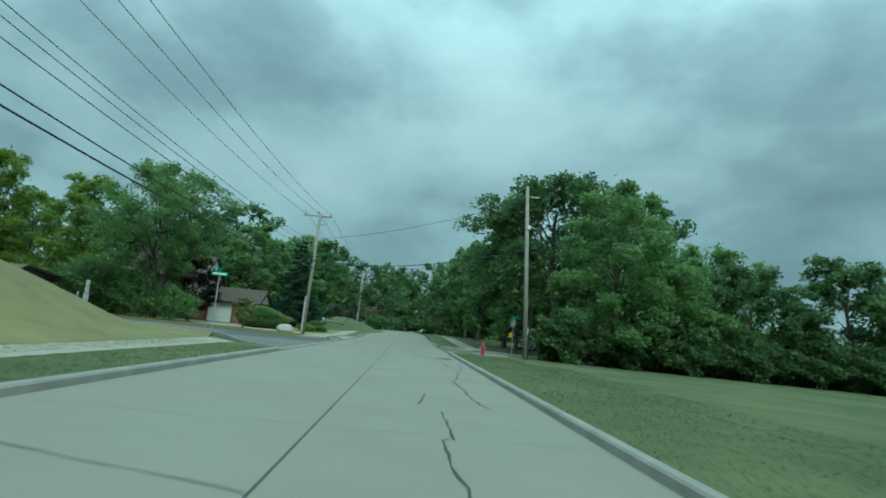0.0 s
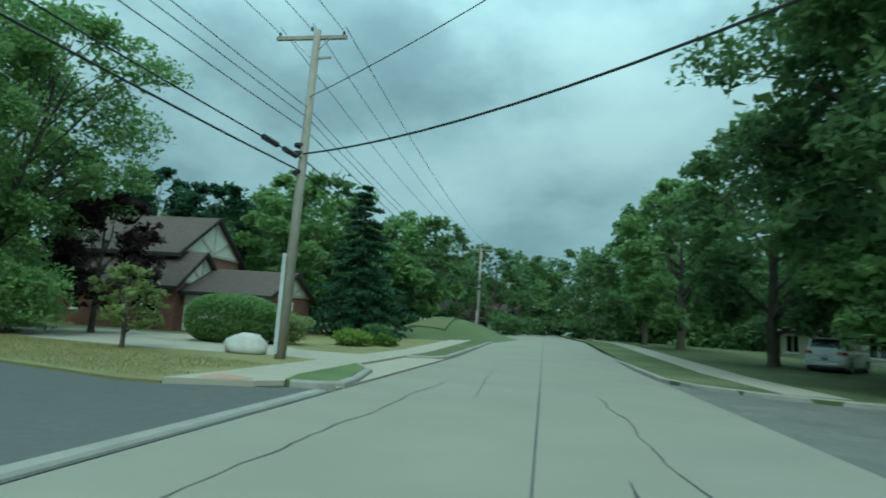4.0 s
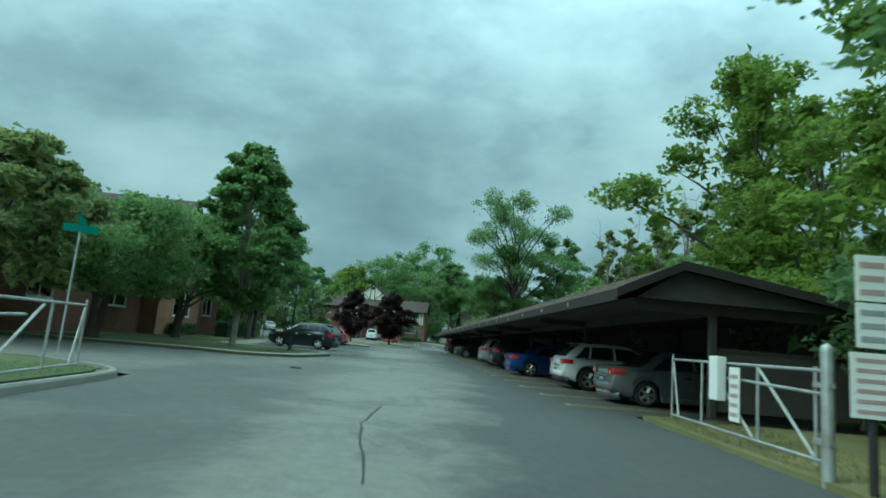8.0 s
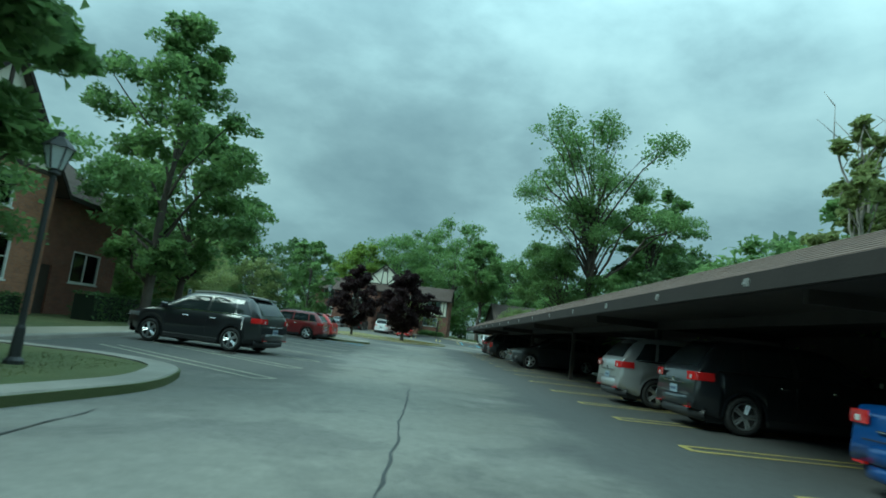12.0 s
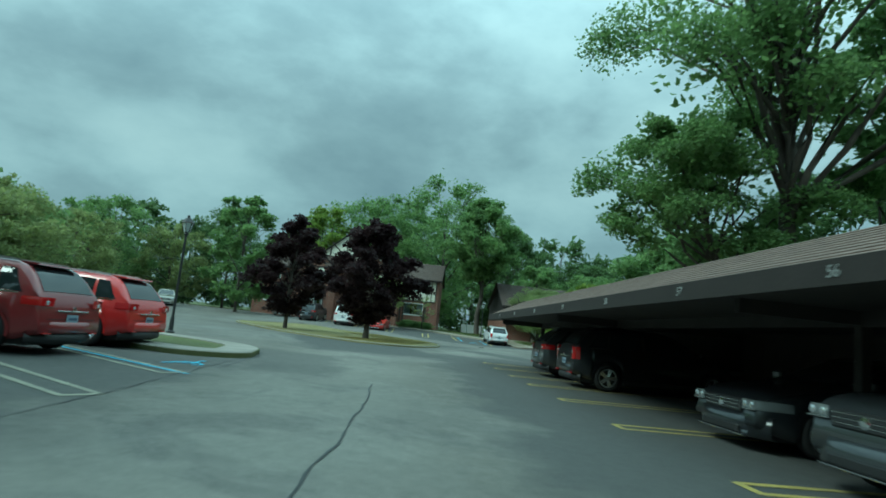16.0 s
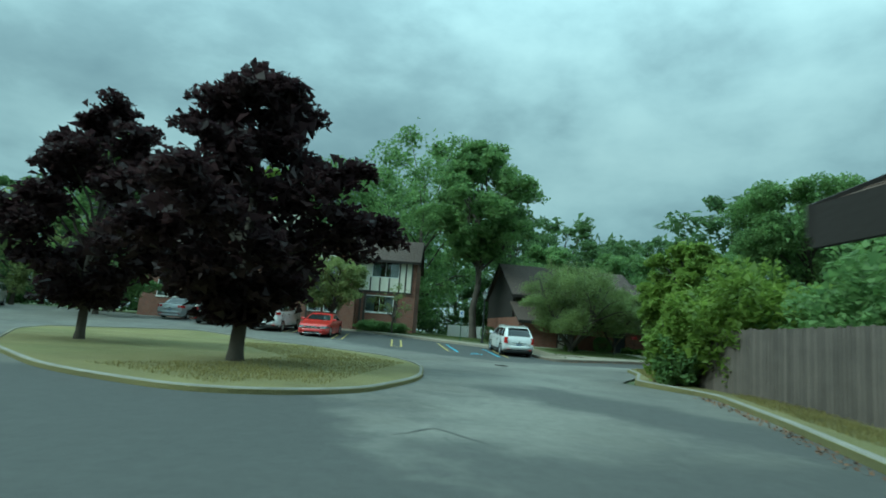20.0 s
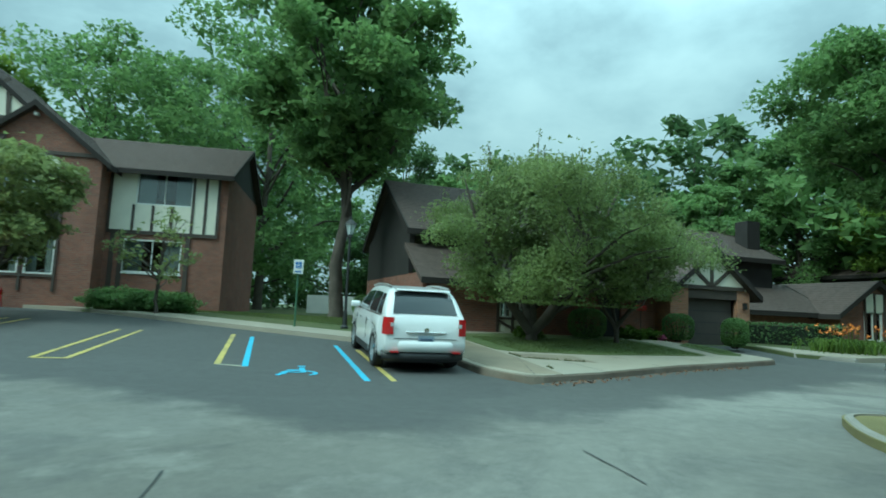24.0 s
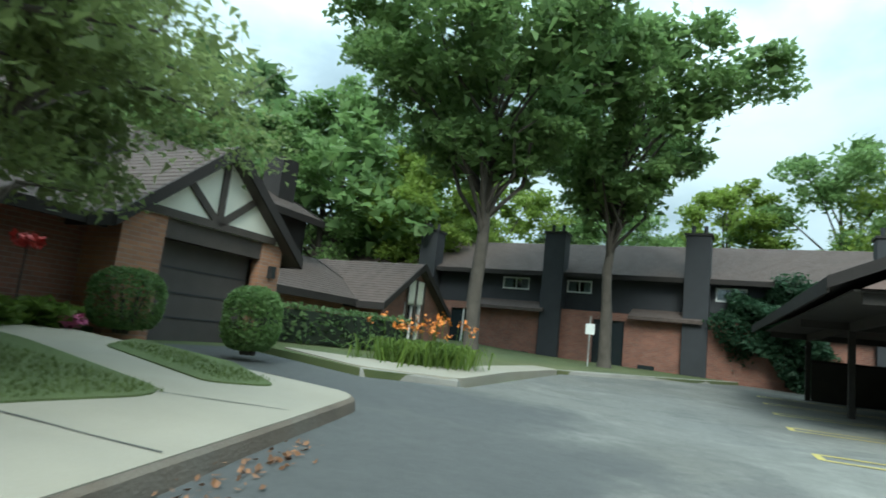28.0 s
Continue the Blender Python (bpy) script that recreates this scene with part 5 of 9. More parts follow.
def window(parent, axis, fixed, a0, a1, z0, z1, cols=2, rows=1, frame_m=None, sill=True, out=-1, curtain=True, label=""):
    """A framed window in a wall; out: the way that its face looks along the other axis."""
    frame_m = frame_m or WHITE
    def bx(a, b, d0, d1, u, v):
        lo, hi = sorted((fixed + out * d0, fixed + out * d1))
        return boxm(a, b, lo, hi, u, v) if axis == "x" else boxm(lo, hi, a, b, u, v)
    def bxi(bm, a, b, d0, d1, u, v):
        lo, hi = sorted((fixed + out * d0, fixed + out * d1))
        return box(bm, a, b, lo, hi, u, v) if axis == "x" else box(bm, lo, hi, a, b, u, v)
    f = 0.06
    bm = bmesh.new()
    for a in ((a0, a0 + f, z0, z1), (a1 - f, a1, z0, z1), (a0 + f, a1 - f, z0, z0 + f), (a0 + f, a1 - f, z1 - f, z1)):
        bxi(bm, a[0], a[1], -0.1, 0.015, a[2], a[3])
    w = part("window", bm, frame_m, parent, label)
    cw, rh = (a1 - a0 - 2 * f) / cols, (z1 - z0 - 2 * f) / rows
    for i in range(cols):
        for j in range(rows):
            x, z = a0 + f + i * cw, z0 + f + j * rh
            p = part("pane", bx(x + 0.015, x + cw - 0.015, -0.065, -0.055, z + 0.015, z + rh - 0.015), PANE, w)
            p.visible_shadow = False
    bm = bmesh.new()
    for i in range(1, cols):
        bxi(bm, a0 + f + i * cw - 0.02, a0 + f + i * cw + 0.02, -0.08, -0.01, z0 + f, z1 - f)
    for j in range(1, rows):
        bxi(bm, a0 + f, a1 - f, -0.078, -0.012, z0 + f + j * rh - 0.015, z0 + f + j * rh + 0.015)
    if cols > 1 or rows > 1:
        part("mullion", bm, frame_m, w)
    else:
        bm.free()
    if curtain:
        part("curtain", bx(a0 + f, a0 + f + (a1 - a0) * 0.3, -0.19, -0.17, z0 + f, z1 - f), CURTAIN, w)
        part("curtain", bx(a1 - f - (a1 - a0) * 0.3, a1 - f, -0.19, -0.17, z0 + f, z1 - f), CURTAIN, w)
    if sill:
        part("sill", bx(a0 - 0.06, a1 + 0.06, -0.02, 0.06, z0 - 0.07, z0), frame_m, w)
    return w


def gable_roof(parent, x0, x1, y0, y1, eave, ridge, over=0.4, axis="x", name="roof"):
    """Two shingled slopes over the block, ridge along axis, with fascia boards."""
    if axis == "x":
        a0, a1, b0, b1 = x0, x1, y0, y1
    else:
        a0, a1, b0, b1 = y0, y1, x0, x1
    mid = (b0 + b1) / 2
    rise = (ridge - eave) / (mid - b0)
    lo = eave - rise * over
    def slope(bb):
        bm = bmesh.new()
        (ry, rz), (ey, ez) = (mid, ridge), (bb, lo)
        L = math.hypot(ry - ey, rz - ez)
        n = max(3, int(L / 0.17))
        k = max(1, int((a1 - a0) / 2.2))
        xs = [a0 - 0.3 + (a1 - a0 + 0.6) * j / k for j in range(k + 1)]
        rows = []
        for i in range(n):
            for u, lift in ((i / n, 0.005), ((i + 1) / n, 0.019)):
                y, z = ry + (ey - ry) * u, rz + (ez - rz) * u + lift
                rows.append([bm.verts.new((x, y, z) if axis == "x" else (y, x, z)) for x in xs])
        for p, q in zip(rows, rows[1:]):
            for j in range(k):
                bm.faces.new((p[j], p[j + 1], q[j + 1], q[j]))
        bmesh.ops.recalc_face_normals(bm, faces=bm.faces)
        return part("roof_slope", bm, ROOF, parent)
    slope(b0 - over)
    slope(b1 + over)
    body = [(b0 - over, lo), (mid, ridge), (b1 + over, lo), (b1 + over, lo - 0.16), (mid, ridge - 0.2), (b0 - over, lo - 0.16)]
    part("roof_deck", prism(bmesh.new(), body, axis, a0 - 0.28, a1 + 0.28), TIMBER, parent)
    for a in (a0 - 0.33, a1 + 0.28):
        trim = [(b0 - over - 0.03, lo + 0.03), (mid, ridge + 0.04), (b1 + over + 0.03, lo + 0.03), (b1 + over + 0.03, lo - 0.2), (mid, ridge - 0.22), (b0 - over - 0.03, lo - 0.2)]
        part("barge_board", prism(bmesh.new(), trim, axis, a, a + 0.05), FASCIA, parent)
    for b in (b0 - over - 0.05, b1 + over + 0.01):
        part("gutter", (boxm(a0 - 0.28, a1 + 0.28, b, b + 0.04, lo - 0.2, lo + 0.02) if axis == "x" else boxm(b, b + 0.04, a0 - 0.28, a1 + 0.28, lo - 0.2, lo + 0.02)), FASCIA, parent)


def gable_fill(parent, axis, fixed, b0, b1, eave, ridge, material, t=0.15, name="gable"):
    return part(name, prism(bmesh.new(), [(b0, eave - 0.05), ((b0 + b1) / 2, ridge - 0.22), (b1, eave - 0.05)], axis, fixed, fixed + t), material, parent)


def board(parent, axis, fixed, p, q, w=0.14, t=0.035, material=None):
    """A straight timber laid on a wall face from p to q, both (along, z)."""
    (a, z), (b, y) = p, q
    d = Vector((b - a, y - z)).normalized()
    n = Vector((-d.y, d.x)) * w / 2
    pts = [(a + n.x, z + n.y), (b + n.x, y + n.y), (b - n.x, y - n.y), (a - n.x, z - n.y)]
    return part("timber", prism(bmesh.new(), pts, axis, min(fixed, fixed + t), max(fixed, fixed + t)), material or TIMBER, parent)


def apartment_a():
    r = empty("apartment_building", pose(-141.2, 42.9, 0.66, 0, 0, 84) @ Matrix.Diagonal((0.87, 0.95, 0.93, 1)), "two-storey brown brick apartment building with half-timbered gables", "building")
    E = 6.45
    # right wing
    wall(r, "x", 0, -5.3, 0, -0.3, E, BRICK, [(-4.5, -1.9, 1.75, 3.2), (-4.1, -1.6, 4.75, 6.2)])
    wall(r, "y", 0, 0.2, 9.0, -0.3, E, BRICK)
    wall(r, "x", 8.8, -25, -0.2, -0.3, E, BRICK)
    gable_fill(r, "x", -0.15, 0.0, 9.0, E, 8.7, DARK_WOOD)
    gable_roof(r, -25, 0, 0, 9, E, 8.7, 0.5, "x")
    part("stucco_panel", boxm(-5.2, -4.1, -0.05, -0.003, 3.55, 6.3), STUCCO, r)
    part("stucco_panel", boxm(-1.6, -0.35, -0.05, -0.003, 3.55, 6.3), STUCCO, r)
    part("stucco_panel", boxm(-4.1, -1.6, -0.05, -0.003, 3.55, 4.75), STUCCO, r)
    for x in (-5.2, -4.16, -3.3, -2.45, -1.54, -0.97, -0.4):
        board(r, "y", -0.05, (x, 3.5), (x, 6.35) if x < -4.2 or x > -2 else (x, 4.72), 0.12, -0.03)
    board(r, "y", -0.052, (-5.25, 3.5), (-0.35, 3.5), 0.16, -0.03)
    window(r, "x", 0, -4.1, -1.6, 4.75, 6.2, 2, 1, WHITE, sill=False)
    window(r, "x", 0, -4.5, -1.9, 1.75, 3.2, 2, 1)
    for x in (-5.05, -4.65, -1.75):
        part("pilaster", boxm(x, x + 0.2, -0.06, -0.003, 0.9, 3.45), TIMBER, r)
    # projecting gabled sections, mirrored about the entrance: paired windows, arched above, with a dark spandrel between
    for s, x0, x1 in ((0, -11.0, -5.3), (1, -19.4, -13.7)):
        c = (x0 + x1) / 2
        op = [(c - 1.3, c - 0.12, 1.45, 3.2), (c + 0.12, c + 1.3, 1.45, 3.2), (c - 1.2, c - 0.1, 4.3, 5.9), (c + 0.1, c + 1.2, 4.3, 5.9)]
        wall(r, "x", -1.0, x0, x1, -0.3, E, BRICK, op)
        wall(r, "y", x1, -0.8, 0.0, -0.3, E, BRICK, t=0.2)
        wall(r, "y", x0 + 0.2, -0.8, 0.0, -0.3, E, BRICK, t=0.2)
        for k, o in enumerate(op):
            window(r, "x", -1.0, *o, 1, 1, WHITE, sill=False)
        for o in op[2:]:
            m_, rr = (o[0] + o[1]) / 2, (o[1] - o[0]) / 2
            pts = [(m_ + rr * math.cos(t), o[3] + 0.02 + rr * 0.85 * math.sin(t)) for t in np.linspace(0, math.pi, 13)]
            part("arch_panel", prism(bmesh.new(), pts, "y", -1.05, -1.003), STUCCO, r)
            bm = bmesh.new()
            for t in np.linspace(0, math.pi, 13)[:-1]:
                p, q = [(m_ + k_ * math.cos(u), o[3] + 0.02 + k_ * 0.85 * math.sin(u)) for u, k_ in ((t, rr), (t + math.pi / 12, rr))]
                rim_pts = [(m_ + (p[0] - m_) * 1.1, o[3] + (p[1] - o[3]) * 1.1), (m_ + (q[0] - m_) * 1.1, o[3] + (q[1] - o[3]) * 1.1)]
                prism(bm, [p, rim_pts[0], rim_pts[1], q], "y", -1.065, -1.003)
            part("arch_trim", bm, TIMBER, r)
        part("spandrel", boxm(c - 1.32, c + 1.32, -1.04, -1.003, 3.24, 4.24), DARK_WOOD, r)
        for u in (c - 1.42, c - 0.06, c + 1.31):
            part("timber_strip", boxm(u, u + 0.11, -1.06, -1.003, 0.75, 4.24), TIMBER, r)
        part("timber_strip", boxm(c - 1.42, c + 1.42, -1.065, -1.003, 1.33, 1.43), TIMBER, r)
        part("timber_strip", boxm(x0 + 0.05, x1 - 0.05, -1.06, -1.003, 6.42, 6.58), TIMBER, r)
        gable_fill(r, "y", -1.0, x0, x1, E, 8.6, BRICK)
        gable_roof(r, x0, x1, -1.0, 5.0, E, 8.6, 0.45, "y")
        part("gable_lamp", boxm((x0 + x1) / 2 - 0.09, (x0 + x1) / 2 + 0.09, -1.2, -1.003, 8.0, 8.14, bevel=0.02), WHITE, r)
    # arched porch between the sections under a shallow roof
    bm = bmesh.new()
    xc, hw = -12.35, 1.1
    prism(bm, [(-13.7, -0.3), (xc - hw, -0.3), (xc - hw, 4.6), (-13.7, 4.6)], "y", -0.75, -0.5)
    prism(bm, [(xc + hw, -0.3), (-11.0, -0.3), (-11.0, 4.6), (xc + hw, 4.6)], "y", -0.75, -0.5)
    arc = [(xc + hw * math.cos(t), 4.6 + 0.95 * math.sin(t)) for t in np.linspace(math.pi, 0, 13)]
    prism(bm, [(-13.7, 4.6), arc[0], (arc[0][0], 7.0), (-13.7, 7.0)], "y", -0.75, -0.5)
    prism(bm, [arc[-1], (-11.0, 4.6), (-11.0, 7.0), (arc[-1][0], 7.0)], "y", -0.75, -0.5)
    for p, q in zip(arc, arc[1:]):
        prism(bm, [p, q, (q[0], 7.0), (p[0], 7.0)], "y", -0.75, -0.5)
    part("entrance_arch", bm, BRICK, r)
    part("porch_roof", prism(bmesh.new(), [(-1.35, 6.75), (-0.3, 7.95), (-0.3, 7.8), (-1.35, 6.6)], "x", -15.4, -9.3), ROOF, r)
    part("gutter", boxm(-14.0, -10.7, -1.42, -1.34, 6.56, 6.72), FASCIA, r)
    # high stucco gable over the entrance
    gable_fill(r, "y", -0.35, -16.8, -8.0, 7.9, 11.4, STUCCO, 0.2)
    gable_roof(r, -16.8, -8.0, -0.2, 6.0, 7.9, 11.4, 0.35, "y")
    for p, q in (((-12.95, 8.0), (-12.75, 10.9)), ((-11.85, 8.0), (-12.05, 10.9)), ((-13.0, 8.1), (-15.0, 9.75)), ((-11.8, 8.1), (-9.8, 9.75)), ((-15.1, 8.0), (-15.0, 9.3)), ((-9.7, 8.0), (-9.8, 9.3)), ((-16.6, 8.0), (-8.2, 8.0))):
        board(r, "y", -0.36, p, q, 0.17, -0.04)
    part("vent", boxm(-12.7, -12.1, -0.42, -0.36, 10.2, 10.8), TIMBER, r)
    wall(r, "x", 0.4, -13.7, -11.0, -0.3, E, BRICK, [(-13.2, -11.5, 0.0, 3.0)])
    part("entrance_door", boxm(-13.2, -11.5, 0.5, 0.56, 0.0, 3.0), TIMBER, r)
    # left wing
    wall(r, "x", 0, -25, -19.4, -0.3, E, BRICK, [(-23.5, -21.5, 1.75, 3.2), (-23.5, -21.5, 4.6, 6.1)])
    window(r, "x", 0, -23.5, -21.5, 1.75, 3.2, 2, 1)
    window(r, "x", 0, -23.5, -21.5, 4.6, 6.1, 2, 1)
    wall(r, "y", -24.8, 0.2, 8.8, -0.3, E, BRICK)
    gable_fill(r, "x", -25.0, 0.0, 9.0, E, 8.7, DARK_WOOD)
    part("foundation", boxm(-25.02, 0.02, -0.02, 9.02, -0.6, -0.28), CONCRETE, r)
    return r


apartment_a()


def low_house():
    """The low brick house behind the crab-apple, with the half-timbered garage."""
    r = empty("brick_house", pose(-134.5, 50.7, 0.30, 0, 0, 92), "low red brick house with steep dark gable and garage", "house")
    E = 2.3
    wall(r, "x", 0, -0.9, 8.6, -0.4, E, BRICK, [(1.85, 3.05, 0.2, 2.2), (6.0, 6.9, 0.0, 2.0)])
    # two lattice lights side by side, half-timbered panels below and above
    for x in (1.93, 2.49):
        window(r, "x", 0, x, x + 0.48, 0.85, 1.95, 2, 4, WHITE, sill=False)
        part("stucco_panel", boxm(x, x + 0.48, 0.02, 0.06, 0.22, 0.80), STUCCO, r)
        part("stucco_panel", boxm(x, x + 0.48, 0.02, 0.06, 2.0, 2.2), STUCCO, r)
    for p, q in (((1.88, 0.2), (1.88, 2.2)), ((2.45, 0.2), (2.45, 2.2)), ((3.02, 0.2), (3.02, 2.2)), ((1.92, 0.74), (2.42, 0.5)), ((2.48, 0.5), (2.98, 0.28)), ((1.85, 0.83), (3.05, 0.83))):
        board(r, "y", 0.018, p, q, 0.09, -0.05)
    part("downspout", tubem((-0.72, -0.06, -0.3), (-0.72, -0.06, E - 0.3), 0.04, 0.04, 8), TIMBER, r)
    part("door", boxm(6.0, 6.9, 0.08, 0.13, 0.0, 2.0), SIDING, r)
    # main block, gable to the south
    wall(r, "y", -0.7, 0.2, 10.0, -0.4, E, BRICK)
    wall(r, "x", 2.0, -0.1, 9.0, E - 0.1, 4.2, DARK_WOOD)
    wall(r, "y", -0.7, 2.0, 10.0, E, 4.2, DARK_WOOD)
    gable_fill(r, "x", -0.85, 2.0, 10.0, 4.2, 6.6, DARK_WOOD)
    gable_roof(r, -0.8, 9.0, 2.0, 10.0, 4.2, 6.6, 0.45, "x")
    # front lean-to roof
    bm = bmesh.new()
    prism(bm, [(-0.5, E - 0.25), (2.0, E + 1.15), (2.0, E + 1.0), (-0.5, E - 0.42)], "x", -1.1, 8.4)
    part("porch_roof", bm, ROOF, r)
    part("gutter", boxm(-1.1, 8.4, -0.56, -0.51, E - 0.42, E - 0.22), FASCIA, r)
    # garage with brick piers
    wall(r, "x", -0.9, 8.4, 9.2, -0.4, E, BRICK_TAN, name="pier")
    wall(r, "x", -0.9, 11.5, 12.1, -0.4, E, BRICK_TAN, name="pier")
    wall(r, "y", 8.6, -0.7, 0.0, -0.4, E, BRICK_TAN)
    wall(r, "y", 12.1, -0.7, 6.0, -0.4, E, BRICK_TAN)
    g = part("garage_door", boxm(9.2, 11.5, -0.6, -0.54, -0.3, 1.9), mat("garage_door_brown", (0.065, 0.054, 0.048), 0.7, vary=0.2), r)
    for z in (0.12, 0.56, 1.0, 1.44):
        part("panel_groove", boxm(9.25, 11.45, -0.615, -0.6, z - 0.012, z + 0.012), INK, g)
    part("lintel", boxm(9.18, 11.52, -0.88, -0.6, 1.9, E), TIMBER, r)
    gable_fill(r, "y", -0.92, 8.4, 12.1, E, 3.85, STUCCO, 0.12)
    for p, q in (((10.25, 2.3), (10.25, 3.55)), ((10.25, 2.34), (9.35, 3.05)), ((10.25, 2.34), (11.15, 3.05)), ((8.7, 2.32), (11.8, 2.32))):
        board(r, "y", -0.93, p, q, 0.14, -0.04)
    gable_roof(r, 8.4, 12.1, -0.9, 6.0, E, 3.85, 0.3, "y")
    part("wall_lamp", boxm(11.75, 11.87, -1.02, -0.9, 1.55, 1.8), BLACK_METAL, r)
    # dark upper storey behind the garage
    wall(r, "x", 3.5, 9.6, 18.0, 1.5, 4.4, DARK_WOOD)
    wall(r, "y", 18.0, 3.5, 9.0, 1.5, 4.4, DARK_WOOD)
    gable_roof(r, 9.6, 18.0, 3.5, 9.5, 4.4, 5.9, 0.5, "x")
    part("chimney", boxm(17.2, 18.0, 4.2, 5.0, 4.2, 6.2), DARK_WOOD, r)
    # low brick wing towards the lilies
    wall(r, "x", 1.6, 12.1, 18.5, -0.4, 1.85, BRICK, [(13.6, 14.6, 0.5, 1.7)])
    window(r, "x", 1.6, 13.6, 14.6, 0.5, 1.7, 2, 2, TIMBER)
    wall(r, "x", 0.4, 18.5, 22.6, -0.4, 1.85, BRICK, [(19.9, 21.1, 0.0, 1.8)])
    wall(r, "y", 18.7, 0.6, 1.8, -0.4, 1.85, BRICK)
    wall(r, "y", 22.6, 0.6, 6.0, -0.4, 1.85, BRICK)
    gable_roof(r, 12.1, 19.0, 1.6, 6.4, 1.85, 3.05, 0.45, "x")
    gable_fill(r, "y", 0.38, 18.5, 22.6, 1.85, 3.2, BRICK, 0.14)
    gable_roof(r, 18.5, 22.6, 0.4, 6.0, 1.85, 3.2, 0.4, "y")
    part("stucco_panel", boxm(19.9, 21.1, 0.33, 0.37, 1.8, 2.6), STUCCO, r)
    window(r, "x", 0.4, 19.95, 21.05, 0.5, 1.8, 2, 1, WHITE, sill=False)
    part("stucco_panel", boxm(19.9, 21.1, 0.36, 0.4, -0.1, 0.5), STUCCO, r)
    for x in (19.9, 20.5, 21.1):
        board(r, "y", 0.33, (x, -0.1), (x, 2.65), 0.09, -0.04)
    return r


low_house()


def townhouse_row():
    r = empty("townhouse_row", pose(0, 80.5, 0.55), "long townhouse row with charcoal upper storey over red brick", "building")
    E = 4.35
    wins = [(-142.8, -141.4), (-136.4, -135.0), (-133.1, -131.9), (-126.6, -125.4), (-122.4, -121.0)]
    wall(r, "x", 0.6, -150, -110, 2.45, E, SIDING, [(a, b, 3.3, 3.9) for a, b in wins])
    for a, b in wins:
        window(r, "x", 0.6, a, b, 3.3, 3.9, 2, 1, WHITE, sill=False)
    doors = [(-138.9, -137.5), (-131.6, -130.2), (-124.0, -122.6)]
    wall(r, "x", 0.0, -150, -110, -0.3, 2.45, BRICK, [(a, b, 0.05, 2.1) for a, b in doors])
    for a, b in doors:
        d = part("glass_door", boxm(a, b, 0.12, 0.16, 0.05, 2.1), CAR_GLASS, r)
        part("door_frame", boxm((a + b) / 2 - 0.04, (a + b) / 2 + 0.04, 0.08, 0.12, 0.05, 2.1), WHITE, d)
    wall(r, "y", -149.8, 0.2, 9, -0.3, E, SIDING)
    wall(r, "y", -110, 0.2, 9, -0.3, E, SIDING)
    wall(r, "x", 8.8, -150, -110, -0.3, E, SIDING)
    for a, b in ((-137.5, -133.9), (-130.0, -127.0), (-122.5, -118.5), (-145.5, -141.0)):
        part("pent_roof", prism(bmesh.new(), [(-0.45, 2.35), (0.6, 2.75), (0.6, 2.6), (-0.45, 2.2)], "x", a, b), ROOF, r)
    gable_roof(r, -150, -110, 0.4, 9.0, E, 6.4, 0.4, "x")
    for x in (-140.5, -133.6, -127.3, -120.6):
        c = part("chimney", boxm(x - 0.5, x + 0.5, -0.25, 0.6, -0.3, 6.0, bevel=0.01), SIDING, r)
        part("chimney_cap", boxm(x - 0.56, x + 0.56, -0.31, 0.66, 6.0, 6.1), DARK_WOOD, c)
        for k in (-0.25, 0.25):
            part("flue", tubem((x + k, 0.2, 6.1), (x + k, 0.2, 6.5), 0.09), BLACK_METAL, c)
    for x in (-136.3, -134.9, -129.2):
        part("basement_window", boxm(x - 0.35, x + 0.35, -0.02, -0.003, 0.0, 0.28), CAR_GLASS, r)
    return r


townhouse_row()


